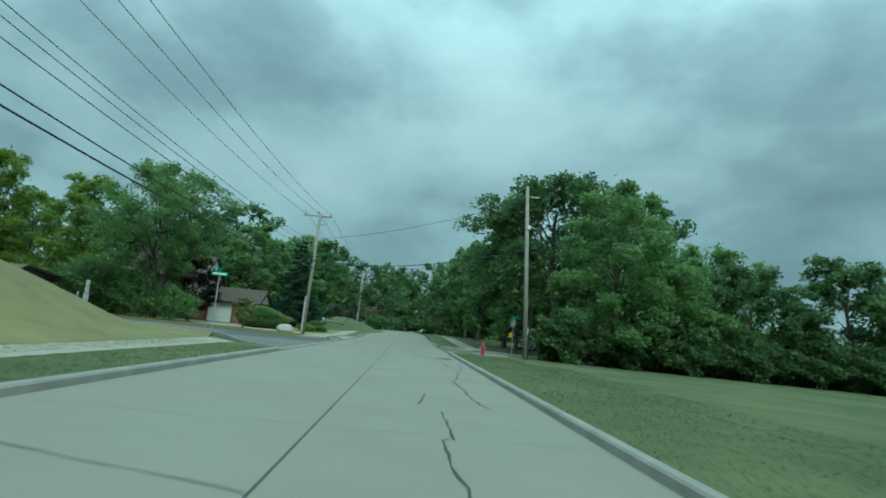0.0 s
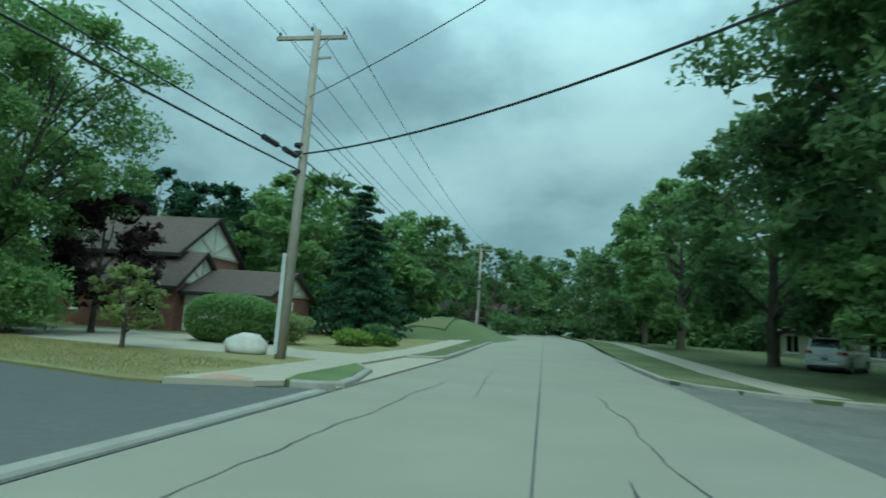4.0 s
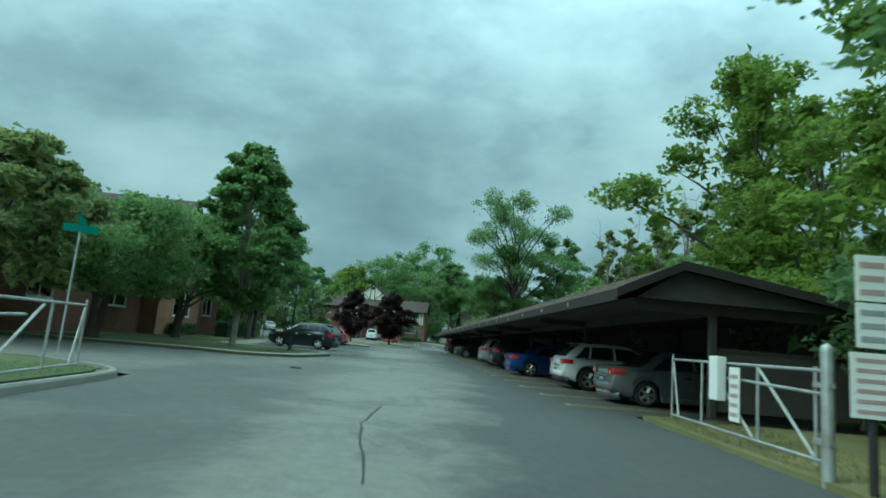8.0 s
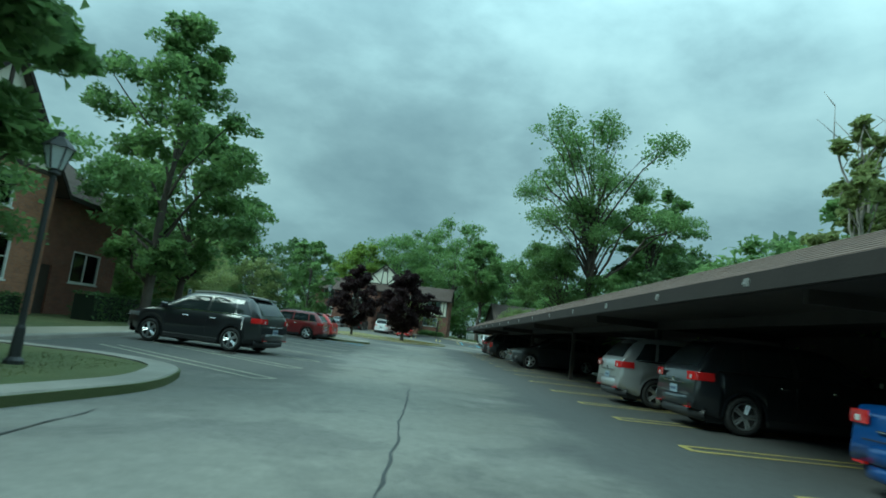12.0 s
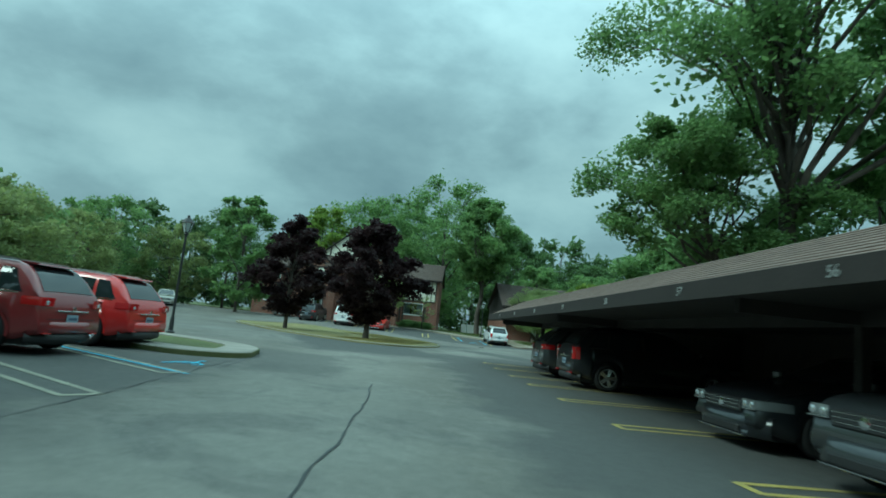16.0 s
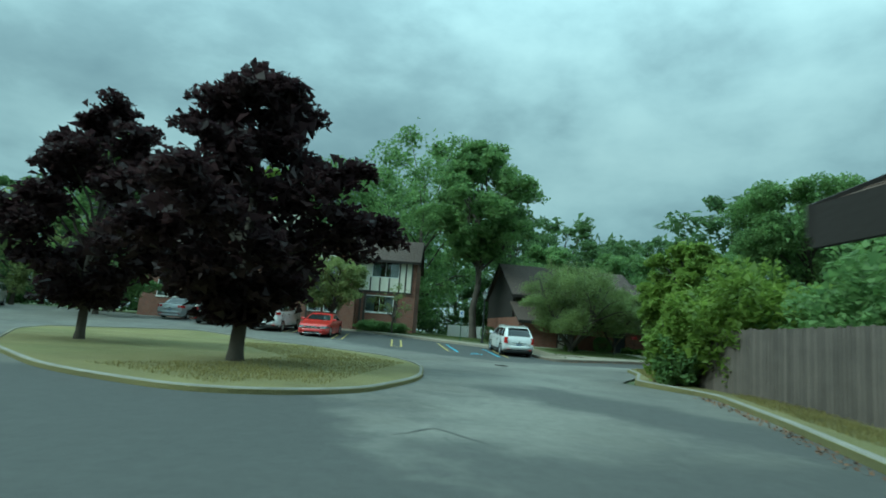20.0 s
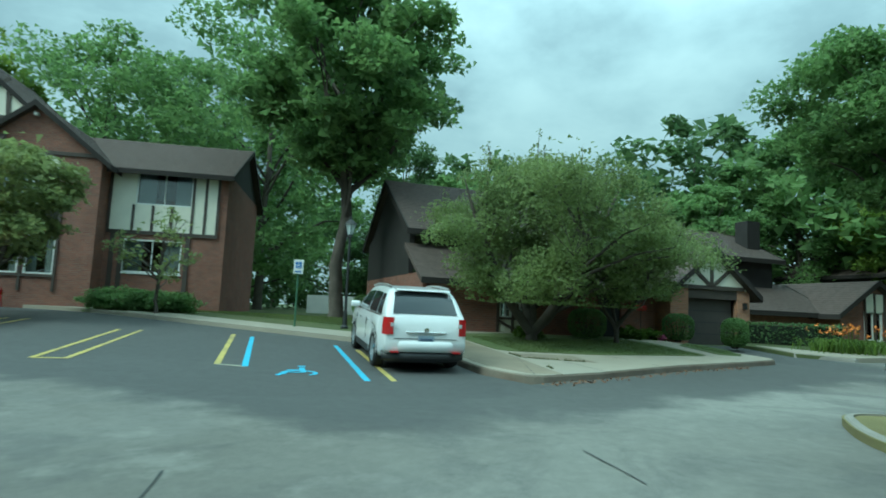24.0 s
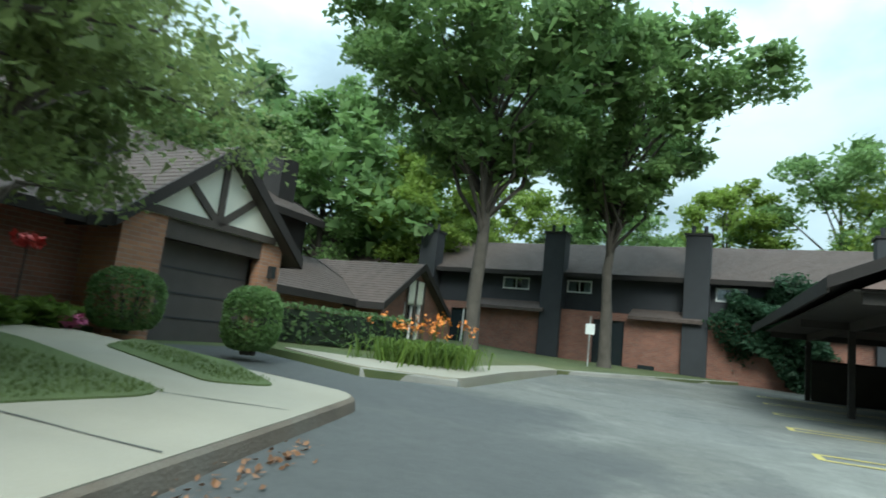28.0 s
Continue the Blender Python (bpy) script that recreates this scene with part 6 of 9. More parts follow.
def apartment_c():
    r = empty("apartment_building", pose(0, 21.5, 0.1) @ Matrix.Diagonal((1, -1, 1, 1)), "two-storey red brick apartment building behind shade trees", "building")
    E = 5.7
    op = [(-62.2, -59.4, 1.55, 3.05), (-54.6, -52.6, 1.55, 3.05)]
    up = [(-62.4, -59.2, 3.5, 4.9)]
    wall(r, "x", 0, -64.5, -47, -0.3, E, BRICK, op)
    for o in op:
        window(r, "x", 0, *o, 2, 1)
    for x0 in (-62.6, -55.2):
        part("stucco_panel", boxm(x0, x0 + 3.4, -0.05, -0.003, 3.4, 5.0), STUCCO, r)
        for k in range(6):
            board(r, "y", -0.05, (x0 + 0.05 + k * 0.66, 3.35), (x0 + 0.05 + k * 0.66, 5.05), 0.13, -0.03)
    wall(r, "x", -1.0, -72.2, -64.5, -0.3, E, BRICK_TAN, [(-70.2, -67.0, 1.3, 3.0), (-69.8, -67.4, 4.0, 5.4)])
    window(r, "x", -1.0, -70.2, -67.0, 1.3, 3.0, 3, 2)
    window(r, "x", -1.0, -69.8, -67.4, 4.0, 5.4, 2, 1)
    for x in (-64.5, -72.0):
        wall(r, "y", x, -0.8, 0.2, -0.3, E, BRICK_TAN)
    gable_fill(r, "y", -1.0, -72.2, -64.5, E, 9.6, STUCCO)
    for p, q in (((-68.35, 5.75), (-68.35, 9.2)), ((-68.35, 6), (-70, 7.4)), ((-68.35, 6), (-66.7, 7.4)), ((-71.8, 5.75), (-64.9, 5.75))):
        board(r, "y", -1.0, p, q, 0.18, -0.05)
    gable_roof(r, -72.2, -64.5, -1.0, 6, E, 9.6, 0.5, "y")
    wall(r, "x", 0, -80, -72.2, -0.3, E, BRICK, [(-78.4, -76.0, 1.55, 3.05), (-74.6, -73.4, 0.0, 2.2)])
    window(r, "x", 0, -78.4, -76.0, 1.55, 3.05, 2, 1)
    part("entrance_door", boxm(-74.6, -73.4, 0.1, 0.15, 0.0, 2.2), TIMBER, r)
    wall(r, "y", -47, 0.2, 10, -0.3, E, BRICK)
    wall(r, "y", -79.8, 0.2, 10, -0.3, E, BRICK)
    wall(r, "x", 9.8, -80, -47, -0.3, E, BRICK)
    for x in (-80.0, -47.15):
        gable_fill(r, "x", x, 0, 10, E, 8.9, DARK_WOOD)
    gable_roof(r, -80, -47, 0, 10, E, 8.9, 0.5, "x")
    return r


apartment_c()


def plain_block(name, m, w, d, e, rg, label, wallm, upper=None, winn=4):
    r = empty(name, m, label, "building")
    ops = []
    for k in range(winn):
        c = w * (k + 0.5) / winn
        ops += [(c - 0.9, c + 0.9, 0.9, 2.3)] + ([(c - 0.9, c + 0.9, 3.7, 5.0)] if e > 5 else [])
    wall(r, "x", 0, 0, w, -0.3, e, wallm, ops)
    for o in ops:
        window(r, "x", 0, *o, 2, 1)
    wall(r, "y", w, 0.2, d, -0.3, e, wallm)
    wall(r, "y", 0.2, 0.2, d, -0.3, e, wallm)
    wall(r, "x", d - 0.2, 0.2, w - 0.2, -0.3, e, wallm)
    for x in (0.0, w - 0.15):
        gable_fill(r, "x", x, 0, d, e, rg, upper or wallm)
    gable_roof(r, 0, w, 0, d, e, rg, 0.45, "x")
    return r


plain_block("apartment_building", pose(-97, 5.0, 0.1, 0, 0, 160), 18, 10, 6.8, 10.4, "brick apartment building half hidden by trees", BRICK, STUCCO)
plain_block("apartment_building", pose(-123.5, -6.5, 0.1, 0, 0, 150), 20, 10, 5.7, 8.8, "brick apartment building beyond the lot", BRICK, STUCCO)
plain_block("apartment_building", pose(-160, 54.5, 0.66, 0, 0, 20), 10, 8, 4.6, 6.4, "distant brick townhouse with dark upper storey", BRICK, SIDING, 3)
plain_block("house", pose(6, 88, 0.1, 0, 0, -70), 12, 9, 2.8, 4.8, "beige house beyond the side street", BEIGE)
plain_block("house", pose(-36, 118, 0.1, 0, 0, 10), 14, 9, 2.8, 5.2, "distant house with brown roof", BEIGE)
w_ = empty("garden_wall", pose(-24.5, 84.5, 0.5, 0, 0, 100), "long white garden fence on a grassy bank", "fence")
for k in range(14):
    part("panel", boxm(k * 2.0, k * 2.0 + 1.96, 0, 0.06, -0.4, 1.3), WHITE, w_)
    part("post", boxm(k * 2.0 - 0.06, k * 2.0 + 0.06, -0.03, 0.09, -0.5, 1.4), WHITE, w_)
w_ = empty("garden_wall", pose(-152, 47.0, 0.6, 0, 0, 70), "white fence behind the lawn", "fence")
for k in range(6):
    part("panel", boxm(k * 2.0, k * 2.0 + 1.96, 0, 0.06, -0.2, 1.3), WHITE, w_)


def street_house():
    r = empty("house", pose(-24.6, 60.2, 0.1, 0, 0, 10), "brick house with half-timbered gables and an attached garage", "house")
    E = 2.35
    wall(r, "x", 0, -5.4, 0, -0.2, E, BRICK, [(-5.0, -2.6, 0.0, 2.05)])
    gd = part("garage_door", boxm(-5.0, -2.6, 0.08, 0.13, 0.0, 2.05), WHITE, r)
    for z in (0.5, 1.0, 1.5):
        part("panel_groove", boxm(-4.98, -2.62, 0.07, 0.08, z - 0.01, z + 0.01), CURTAIN, gd)
    wall(r, "y", 0, 0.2, 6.2, -0.2, E, BRICK, [(2.4, 3.4, 0.9, 2.0)])
    window(r, "y", 0, 2.4, 3.4, 0.9, 2.0, 1, 2, out=1)
    gable_fill(r, "x", -0.12, 0, 6.2, E, 3.75, STUCCO)
    gable_roof(r, -6, 0, 0, 6.2, E, 3.75, 0.4, "x")
    for p, q in (((3.1, 2.4), (3.1, 3.5)), ((3.1, 2.45), (1.6, 3.0)), ((3.1, 2.45), (4.6, 3.0)), ((0.2, 2.4), (6.0, 2.4))):
        board(r, "x", 0.03, p, q, 0.14, 0.04, BEIGE)
    # middle block
    wall(r, "x", -0.6, -11, -5.2, -0.2, 2.7, BRICK, [(-7.2, -6.2, 0.9, 2.1)])
    window(r, "x", -0.6, -7.2, -6.2, 0.9, 2.1, 1, 2)
    wall(r, "y", -5.2, -0.4, 4.2, -0.2, 2.7, BRICK)
    gable_fill(r, "x", -5.32, -0.6, 4.2, 2.7, 4.6, STUCCO)
    gable_roof(r, -11, -5.2, -0.6, 4.2, 2.7, 4.6, 0.4, "x")
    for p, q in (((1.8, 2.75), (1.8, 4.3)), ((1.8, 2.8), (0.7, 3.6)), ((1.8, 2.8), (2.9, 3.6)), ((-0.5, 2.72), (4.1, 2.72))):
        board(r, "x", -5.17, p, q, 0.14, 0.04, BEIGE)
    # main block
    wall(r, "x", 1.2, -14, -6.4, -0.2, 4.7, BRICK, [(-13, -11.4, 0.8, 2.2), (-10.5, -9.0, 3.0, 4.2)])
    window(r, "x", 1.2, -13, -11.4, 0.8, 2.2, 2, 2)
    window(r, "x", 1.2, -10.5, -9.0, 3.0, 4.2, 2, 2)
    wall(r, "y", -6.4, 1.4, 8.6, -0.2, 4.7, BRICK)
    wall(r, "y", -13.8, 1.4, 8.6, -0.2, 4.7, BRICK)
    wall(r, "x", 8.4, -14, -6.4, -0.2, 4.7, BRICK)
    gable_fill(r, "x", -6.52, 1.2, 8.6, 4.7, 7.2, STUCCO)
    gable_roof(r, -14, -6.4, 1.2, 8.6, 4.7, 7.2, 0.45, "x")
    for p, q in (((4.9, 4.75), (4.9, 6.9)), ((4.9, 4.8), (3.0, 5.8)), ((4.9, 4.8), (6.8, 5.8)), ((1.3, 4.72), (8.5, 4.72))):
        board(r, "x", -6.37, p, q, 0.16, 0.04, BEIGE)
    return r


street_house()


# ---- poles and wires ----
def wire(p, q, sag, r, name, label, n=14, group=""):
    p, q = Vector(p), Vector(q)
    pts = [p.lerp(q, i / n) - Vector((0, 0, sag * 4 * (i / n) * (1 - i / n))) for i in range(n + 1)]
    side = (q - p).cross(Vector((0, 0, 1))).normalized()
    up = side.cross(q - p).normalized()
    bm = bmesh.new()
    rings = [[bm.verts.new(c + side * (r * math.cos(a)) + up * (r * math.sin(a))) for a in (0.3, 1.557, 2.813, 4.07, 5.327)] for c in pts]
    for a, b in zip(rings, rings[1:]):
        for k in range(5):
            bm.faces.new((a[k], a[(k + 1) % 5], b[(k + 1) % 5], b[k]))
    bm.faces.new(rings[0])
    bm.faces.new(rings[-1][::-1])
    bmesh.ops.recalc_face_normals(bm, faces=bm.faces)
    ob = part(name, bm, BLACK_METAL)
    return tagged(ob, label, "cable", group)


def utility_pole(x, y, h, arm=True, lean=(0, 0), label="tall weathered wooden utility pole with a crossarm", clutter=False, armrot=8.0):
    r = empty("utility_pole", pose(x, y, 0.1), label, "utility pole")
    part("pole", tubem((0, 0, -0.3), (lean[0], lean[1], h), 0.165, 0.11, 12), WOOD_POLE, r, smooth=True)
    if arm:
        a = part("crossarm", boxm(-1.15, 1.15, -0.05, 0.05, h - 0.28, h - 0.17), WOOD_POLE, r)
        a.rotation_euler = (0, 0, radians(armrot))
        for k in (-1.05, 0.0, 1.05):
            i = part("insulator", lathe(bmesh.new(), [(0.02, 0), (0.05, 0.02), (0.03, 0.06), (0.055, 0.09), (0.02, 0.15)], 8), BLACK_METAL, a)
            i.location = (k, 0, h - 0.17 if k else h + 0.0)
        b = part("brace", tubem((-0.6, 0, h - 0.28), (0, 0.0, h - 0.85), 0.02), GALV, a)
        part("brace", tubem((0.6, 0, h - 0.28), (0, 0.0, h - 0.85), 0.02), GALV, a)
        s = part("bracket", boxm(0.1, 0.75, -0.03, 0.03, h - 0.95, h - 0.89), WOOD_POLE, r)
    for z in (0.60, 0.625, 0.54):
        part("clamp", lathe(bmesh.new(), [(0.17, h * z), (0.2, h * z + 0.02), (0.2, h * z + 0.1), (0.17, h * z + 0.12)], 10), BLACK_METAL, r)
    if clutter:
        part("streetlamp_head", lathe(bmesh.new(), [(0.05, 0), (0.2, 0.05), (0.16, 0.25), (0.04, 0.32)], 10, Matrix.Translation((-0.45, 0, h * 0.74))), GALV, r)
        part("lamp_arm", tubem((0, 0, h * 0.75), (-0.45, 0, h * 0.77), 0.02), GALV, r)
        part("top_bracket", boxm(-0.7, 0.1, -0.03, 0.03, h - 0.75, h - 0.68), GALV, r)
        part("cutout", tubem((-0.65, 0, h - 1.2), (-0.5, 0, h - 0.7), 0.05), BLACK_METAL, r)
        part("notice", boxm(-0.02, 0.02, -0.24, -0.17, 1.6, 2.0), WHITE, r)
        part("conduit", tubem((0.1, -0.14, 0.0), (0.12, -0.12, 3.2), 0.035), BLACK_METAL, r)
    else:
        part("guard", boxm(-0.12, 0.0, -0.19, -0.15, 0.1, 3.0), mat("grey_guard", (0.4, 0.41, 0.41), 0.6), r)
    return r


PT = Vector((-15.3, 47.4))
P2, P3, P0, P4 = Vector((-21.6, 94)), Vector((-28.6, 143)), Vector((-8.9, -3)), Vector((-35.5, 192))
utility_pole(PT.x, PT.y, 10.0, lean=(0.2, 0.0))
utility_pole(P2.x, P2.y, 9.9)
utility_pole(P3.x, P3.y, 10.3)
utility_pole(P4.x, P4.y, 10.3)
utility_pole(P0.x, P0.y, 10.4)
utility_pole(2.3, 38.7, 11.4, arm=False, lean=(-0.75, 0.0), label="tall weathered wooden pole with a lamp bracket", clutter=True)
ch = [P0, PT, P2, P3, P4]
for a, b in zip(ch, ch[1:]):
    for s in (-1.05, 0.0, 1.05):
        wire((a.x + s, a.y + 0.15 * s, 10.25 if s else 10.35), (b.x + s, b.y + 0.15 * s, 10.05 if s else 10.15), 0.9, 0.012, "power_line", "thin black power line between the poles")
    for z, r_ in ((6.9, 0.014), (7.3, 0.012), (7.6, 0.012), (6.0, 0.022), (5.6, 0.028)):
        wire((a.x + 0.12, a.y, z), (b.x + 0.12, b.y, z), 0.75, r_, "phone_cable", "black telephone cable between the poles")
RP = (1.6, 38.7)
wire((PT.x, PT.y, 6.15), (RP[0], RP[1], 7.15), 0.75, 0.03, "phone_cable", "thick black cable crossing the street")
wire((PT.x, PT.y, 7.9), (RP[0], RP[1], 10.6), 0.5, 0.014, "power_line", "thin black service line crossing the street")
for k, z in ((0.5, 5.95), (1.7, 5.9)):
    p = Vector((PT.x + 0.12 + 0.126 * k, PT.y - 0.992 * k, z))
    tagged(part("splice_case", tubem(p, p + Vector((0.095, -0.744, -0.03)), 0.085, 0.085, 8), BLACK_METAL), "black cable splice case hanging on the line", "splice case")


# ---- signs, hydrant and gate ----
def sign_post(x, y, h, label, m=None, rot=0.0, postm=None, r=0.03):
    s = empty("street_sign", pose(x, y, gz(x, y) + 0.1, 0, 0, rot), label, "sign")
    part("post", tubem((0, 0, -0.2), (0, 0, h), r), postm or GALV, s)
    return s


def bars(parent, axis_y, rows, material=None):
    """Plain bars for lettering too small to read: rows of (x0, x1, z, height)."""
    for x0, x1, z, hh in rows:
        part("lettering", boxm(x0, x1, axis_y - 0.004, axis_y, z, z + hh), material or INK, parent)


def name_blades(x, y, h, rot, label):
    s = sign_post(x, y, h, label, rot=rot)
    b = part("blade", boxm(-0.45, 0.45, -0.012, 0.012, h - 0.02, h + 0.2, bevel=0.004), SIGN_GREEN, s)
    bars(b, -0.012, [(-0.36, 0.36, h + 0.05, 0.09)], WHITE)
    c = part("blade", boxm(-0.012, 0.012, -0.4, 0.4, h + 0.22, h + 0.42, bevel=0.004), SIGN_GREEN, s)
    return s


name_blades(-15.5, 31.9, 3.1, 10, "green street name sign on a steel post")
name_blades(-42.8, 28.6, 3.35, -75, "green street name blades on a steel post")
s = sign_post(1.75, 49.2, 2.9, "octagonal stop sign seen with a yellow diamond plate", rot=100)
part("stop_plate", lathe(bmesh.new(), [(0.38, -0.012), (0.38, 0.012)], 8, pose(0, 0.05, 2.55, 90, 0, 22.5)), GALV, s)
part("warning_plate", boxm(-0.02, 0.02, 0.05, 0.3, 1.35, 1.75), mat("sign_yellow", (0.6, 0.36, 0.02), 0.5), s)
part("blade", boxm(-0.01, 0.01, -0.55, 0.1, 2.93, 3.08), SIGN_GREEN, s)
# neighbourhood-watch style sign at the left gate leaf
s = sign_post(-33.6, 31.5, 2.5, "white notice sign with red and blue printing on a dark post", rot=100, postm=BLACK_METAL)
p = part("sign_plate", boxm(-0.225, 0.225, -0.03, -0.01, 1.86, 2.62, bevel=0.004), WHITE, s)
part("red_band", boxm(-0.21, 0.21, -0.036, -0.03, 2.50, 2.60), SIGN_RED, p)
part("blue_field", boxm(-0.19, 0.19, -0.036, -0.03, 2.21, 2.46), SIGN_BLUE, p)
part("emblem", prism(bmesh.new(), [(-0.17, 2.33), (-0.05, 2.415), (0.13, 2.43), (0.16, 2.34), (0.13, 2.25), (-0.05, 2.255)], "y", -0.042, -0.036), WHITE, p)
part("emblem_spot", lathe(bmesh.new(), [(0.06, 0), (0.06, 0.004), (0.02, 0.005)], 14, pose(0.08, -0.042, 2.34, 90, 0, 0)), INK, p)
bars(p, -0.03, [(-0.16, 0.16, 2.14, 0.022), (-0.15, 0.12, 2.095, 0.022), (-0.16, 0.16, 2.035, 0.025), (-0.16, 0.14, 1.985, 0.022), (-0.18, 0.18, 1.91, 0.025)], SIGN_BLUE)

# sign stack beside the right gate post
s = sign_post(-31.35, 43.05, 2.4, "stack of white notice signs on a brown post", rot=80, postm=DARK_WOOD, r=0.045)
for z0, z1, w_2, c in ((1.95, 2.45, 0.17, SIGN_RED), (1.45, 1.93, 0.17, INK), (0.72, 1.40, 0.24, SIGN_RED)):
    p = part("sign_plate", boxm(-w_2, w_2, -0.06, -0.045, z0, z1, bevel=0.004), WHITE, s)
    n = 3 if z1 - z0 < 0.55 else 6
    bars(p, -0.06, [(-w_2 * 0.75, w_2 * 0.75, z0 + (z1 - z0) * (k + 0.45) / (n + 0.4), (z1 - z0) / n * 0.38) for k in range(n)], mat("faded_print", (0.4, 0.28, 0.27), 0.7) if c == SIGN_RED else mat("faded_ink", (0.3, 0.31, 0.32), 0.7))


def gate_leaf(m, L, h, label, flip=False):
    g = empty("swing_gate", m, label, "gate")
    r = 0.022
    part("hinge_post", tubem((0, 0, -0.2), (0, 0, h + 0.22), 0.07, 0.07, 12), GALV, g)
    part("post_cap", lathe(bmesh.new(), [(0.075, 0), (0.07, 0.05), (0.02, 0.1)], 12, Matrix.Translation((0, 0, h + 0.22))), GALV, g)
    for nm, p, q in (("top_rail", (0.12, 0, h), (L, 0, h)), ("middle_rail", (0.12, 0, h - 0.27), (L * 0.55, 0, h - 0.22)), ("bottom_rail", (0.12, 0, 0.16), (L, 0, 0.16)), ("end_upright", (L, 0, 0.1), (L, 0, h + 0.1)), ("hinge_upright", (0.22, 0, 0.1), (0.22, 0, h + 0.05)),
                     ("upright", (L * 0.33, 0, 0.16), (L * 0.33, 0, h)), ("upright", (L * 0.72, 0, 0.16), (L * 0.72, 0, h)), ("diagonal", (0.25, 0, 0.18), (L * 0.33, 0, h - 0.02)), ("diagonal", (L * 0.36, 0, 0.18), (L * 0.66, 0, h - 0.05)), ("diagonal", (L * 0.93, 0, 0.18), (L - 0.03, 0, h - 0.05))):
        part(nm, tubem(p, q, r, r, 8), GALV, g)
    for z in (0.35, h - 0.2):
        part("hinge", boxm(-0.08, 0.22, -0.04, 0.04, z, z + 0.06), GALV, g)
    return g


g = gate_leaf(pose(-32.0, 43.05, 0.08, 0, 0, 176), 4.6, 1.2, "open galvanised tube gate with a box and notice")
part("latch_box", boxm(2.35, 2.62, 0.05, 0.2, 0.62, 1.3, bevel=0.01), WHITE, g)
p = part("notice", boxm(1.9, 2.2, 0.06, 0.075, 0.35, 1.15), WHITE, g)
for k in range(5):
    part("lettering", boxm(1.94, 2.16, 0.075, 0.079, 0.42 + k * 0.14, 0.48 + k * 0.14), mat("faded_print", (0.4, 0.28, 0.27), 0.7), p)
gate_leaf(pose(-31.9, 32.85, 0.12, 0, 0, 186), 4.6, 1.2, "open galvanised tube gate leaf on the lawn")

hy = empty("fire_hydrant", pose(-0.45, 37.6, 0.1), "red fire hydrant with a blue band beside the kerb", "hydrant")
part("barrel", lathe(bmesh.new(), [(0.16, 0), (0.16, 0.05), (0.11, 0.06), (0.11, 0.5), (0.14, 0.51), (0.14, 0.56), (0.12, 0.58)], 14), BRASS_RED, hy)
part("band", lathe(bmesh.new(), [(0.145, 0.40), (0.15, 0.41), (0.15, 0.49), (0.145, 0.5)], 14), SIGN_BLUE, hy)
part("bonnet", lathe(bmesh.new(), [(0.13, 0.58), (0.12, 0.68), (0.07, 0.76), (0.03, 0.78), (0.03, 0.84)], 14), BRASS_RED, hy)
part("nozzle", tubem((0, 0, 0.47), (0.22, 0, 0.47), 0.06, 0.06, 10), BRASS_RED, hy)
part("nozzle", tubem((0, 0, 0.47), (-0.2, 0.02, 0.47), 0.05, 0.05, 10), GALV, hy)
part("nozzle", tubem((0, 0, 0.47), (0, -0.2, 0.47), 0.065, 0.065, 10), BRASS_RED, hy)

bo = bmesh.new()
bmesh.ops.create_icosphere(bo, subdivisions=3, radius=1)
for v in bo.verts:
    k = 1 + 0.18 * noise.noise(v.co * 1.6) + 0.06 * noise.noise(v.co * 5)
    v.co = Vector((v.co.x * 0.75 * k, v.co.y * 0.5 * k, max(-0.15, v.co.z * 0.48 * k)))
b_ = part("boulder", bo, STONE, smooth=True)
b_.location = (-17.1, 48.3, 0.2)
tagged(b_, "large pale boulder on the lawn edge", "boulder")


def lamp_post(x, y, h=3.35, label="black lamp post with a lantern head"):
    r = empty("lamp_post", pose(x, y, gz(x, y) + 0.12), label, "lamp post")
    part("base", lathe(bmesh.new(), [(0.13, 0), (0.13, 0.05), (0.08, 0.1), (0.065, 0.5), (0.05, 0.55)], 12), BLACK_METAL, r)
    part("pole", tubem((0, 0, 0.5), (0, 0, h - 0.55), 0.045, 0.04, 10), BLACK_METAL, r)
    part("collar", lathe(bmesh.new(), [(0.05, 0), (0.09, 0.03), (0.05, 0.1)], 10, Matrix.Translation((0, 0, h - 0.6))), BLACK_METAL, r)
    l = part("lantern_glass", lathe(bmesh.new(), [(0.10, 0), (0.19, 0.32)], 6, Matrix.Translation((0, 0, h - 0.5))), mat("lantern_glass", (0.45, 0.5, 0.5), 0.15), r)
    for k in range(6):
        a = math.pi * k / 3
        part("lantern_rib", tubem((0.105 * math.cos(a), 0.105 * math.sin(a), h - 0.5), (0.195 * math.cos(a), 0.195 * math.sin(a), h - 0.18), 0.012, 0.012, 5), BLACK_METAL, l)
    part("lantern_roof", lathe(bmesh.new(), [(0.23, 0), (0.21, 0.03), (0.08, 0.16), (0.05, 0.17), (0.05, 0.24), (0.02, 0.26)], 6, Matrix.Translation((0, 0, h - 0.18))), BLACK_METAL, r)
    return r


lamp_post(-56.1, 32.6)
lamp_post(-93.1, 31.2, 3.9, "black lamp post with a lantern on the island")
lamp_post(-134.2, 47.25, 3.5, "black lamp post with a lantern beside the walk")
lamp_post(-129.8, 81.5, 3.2, "black lamp post with a lantern on the far lawn")


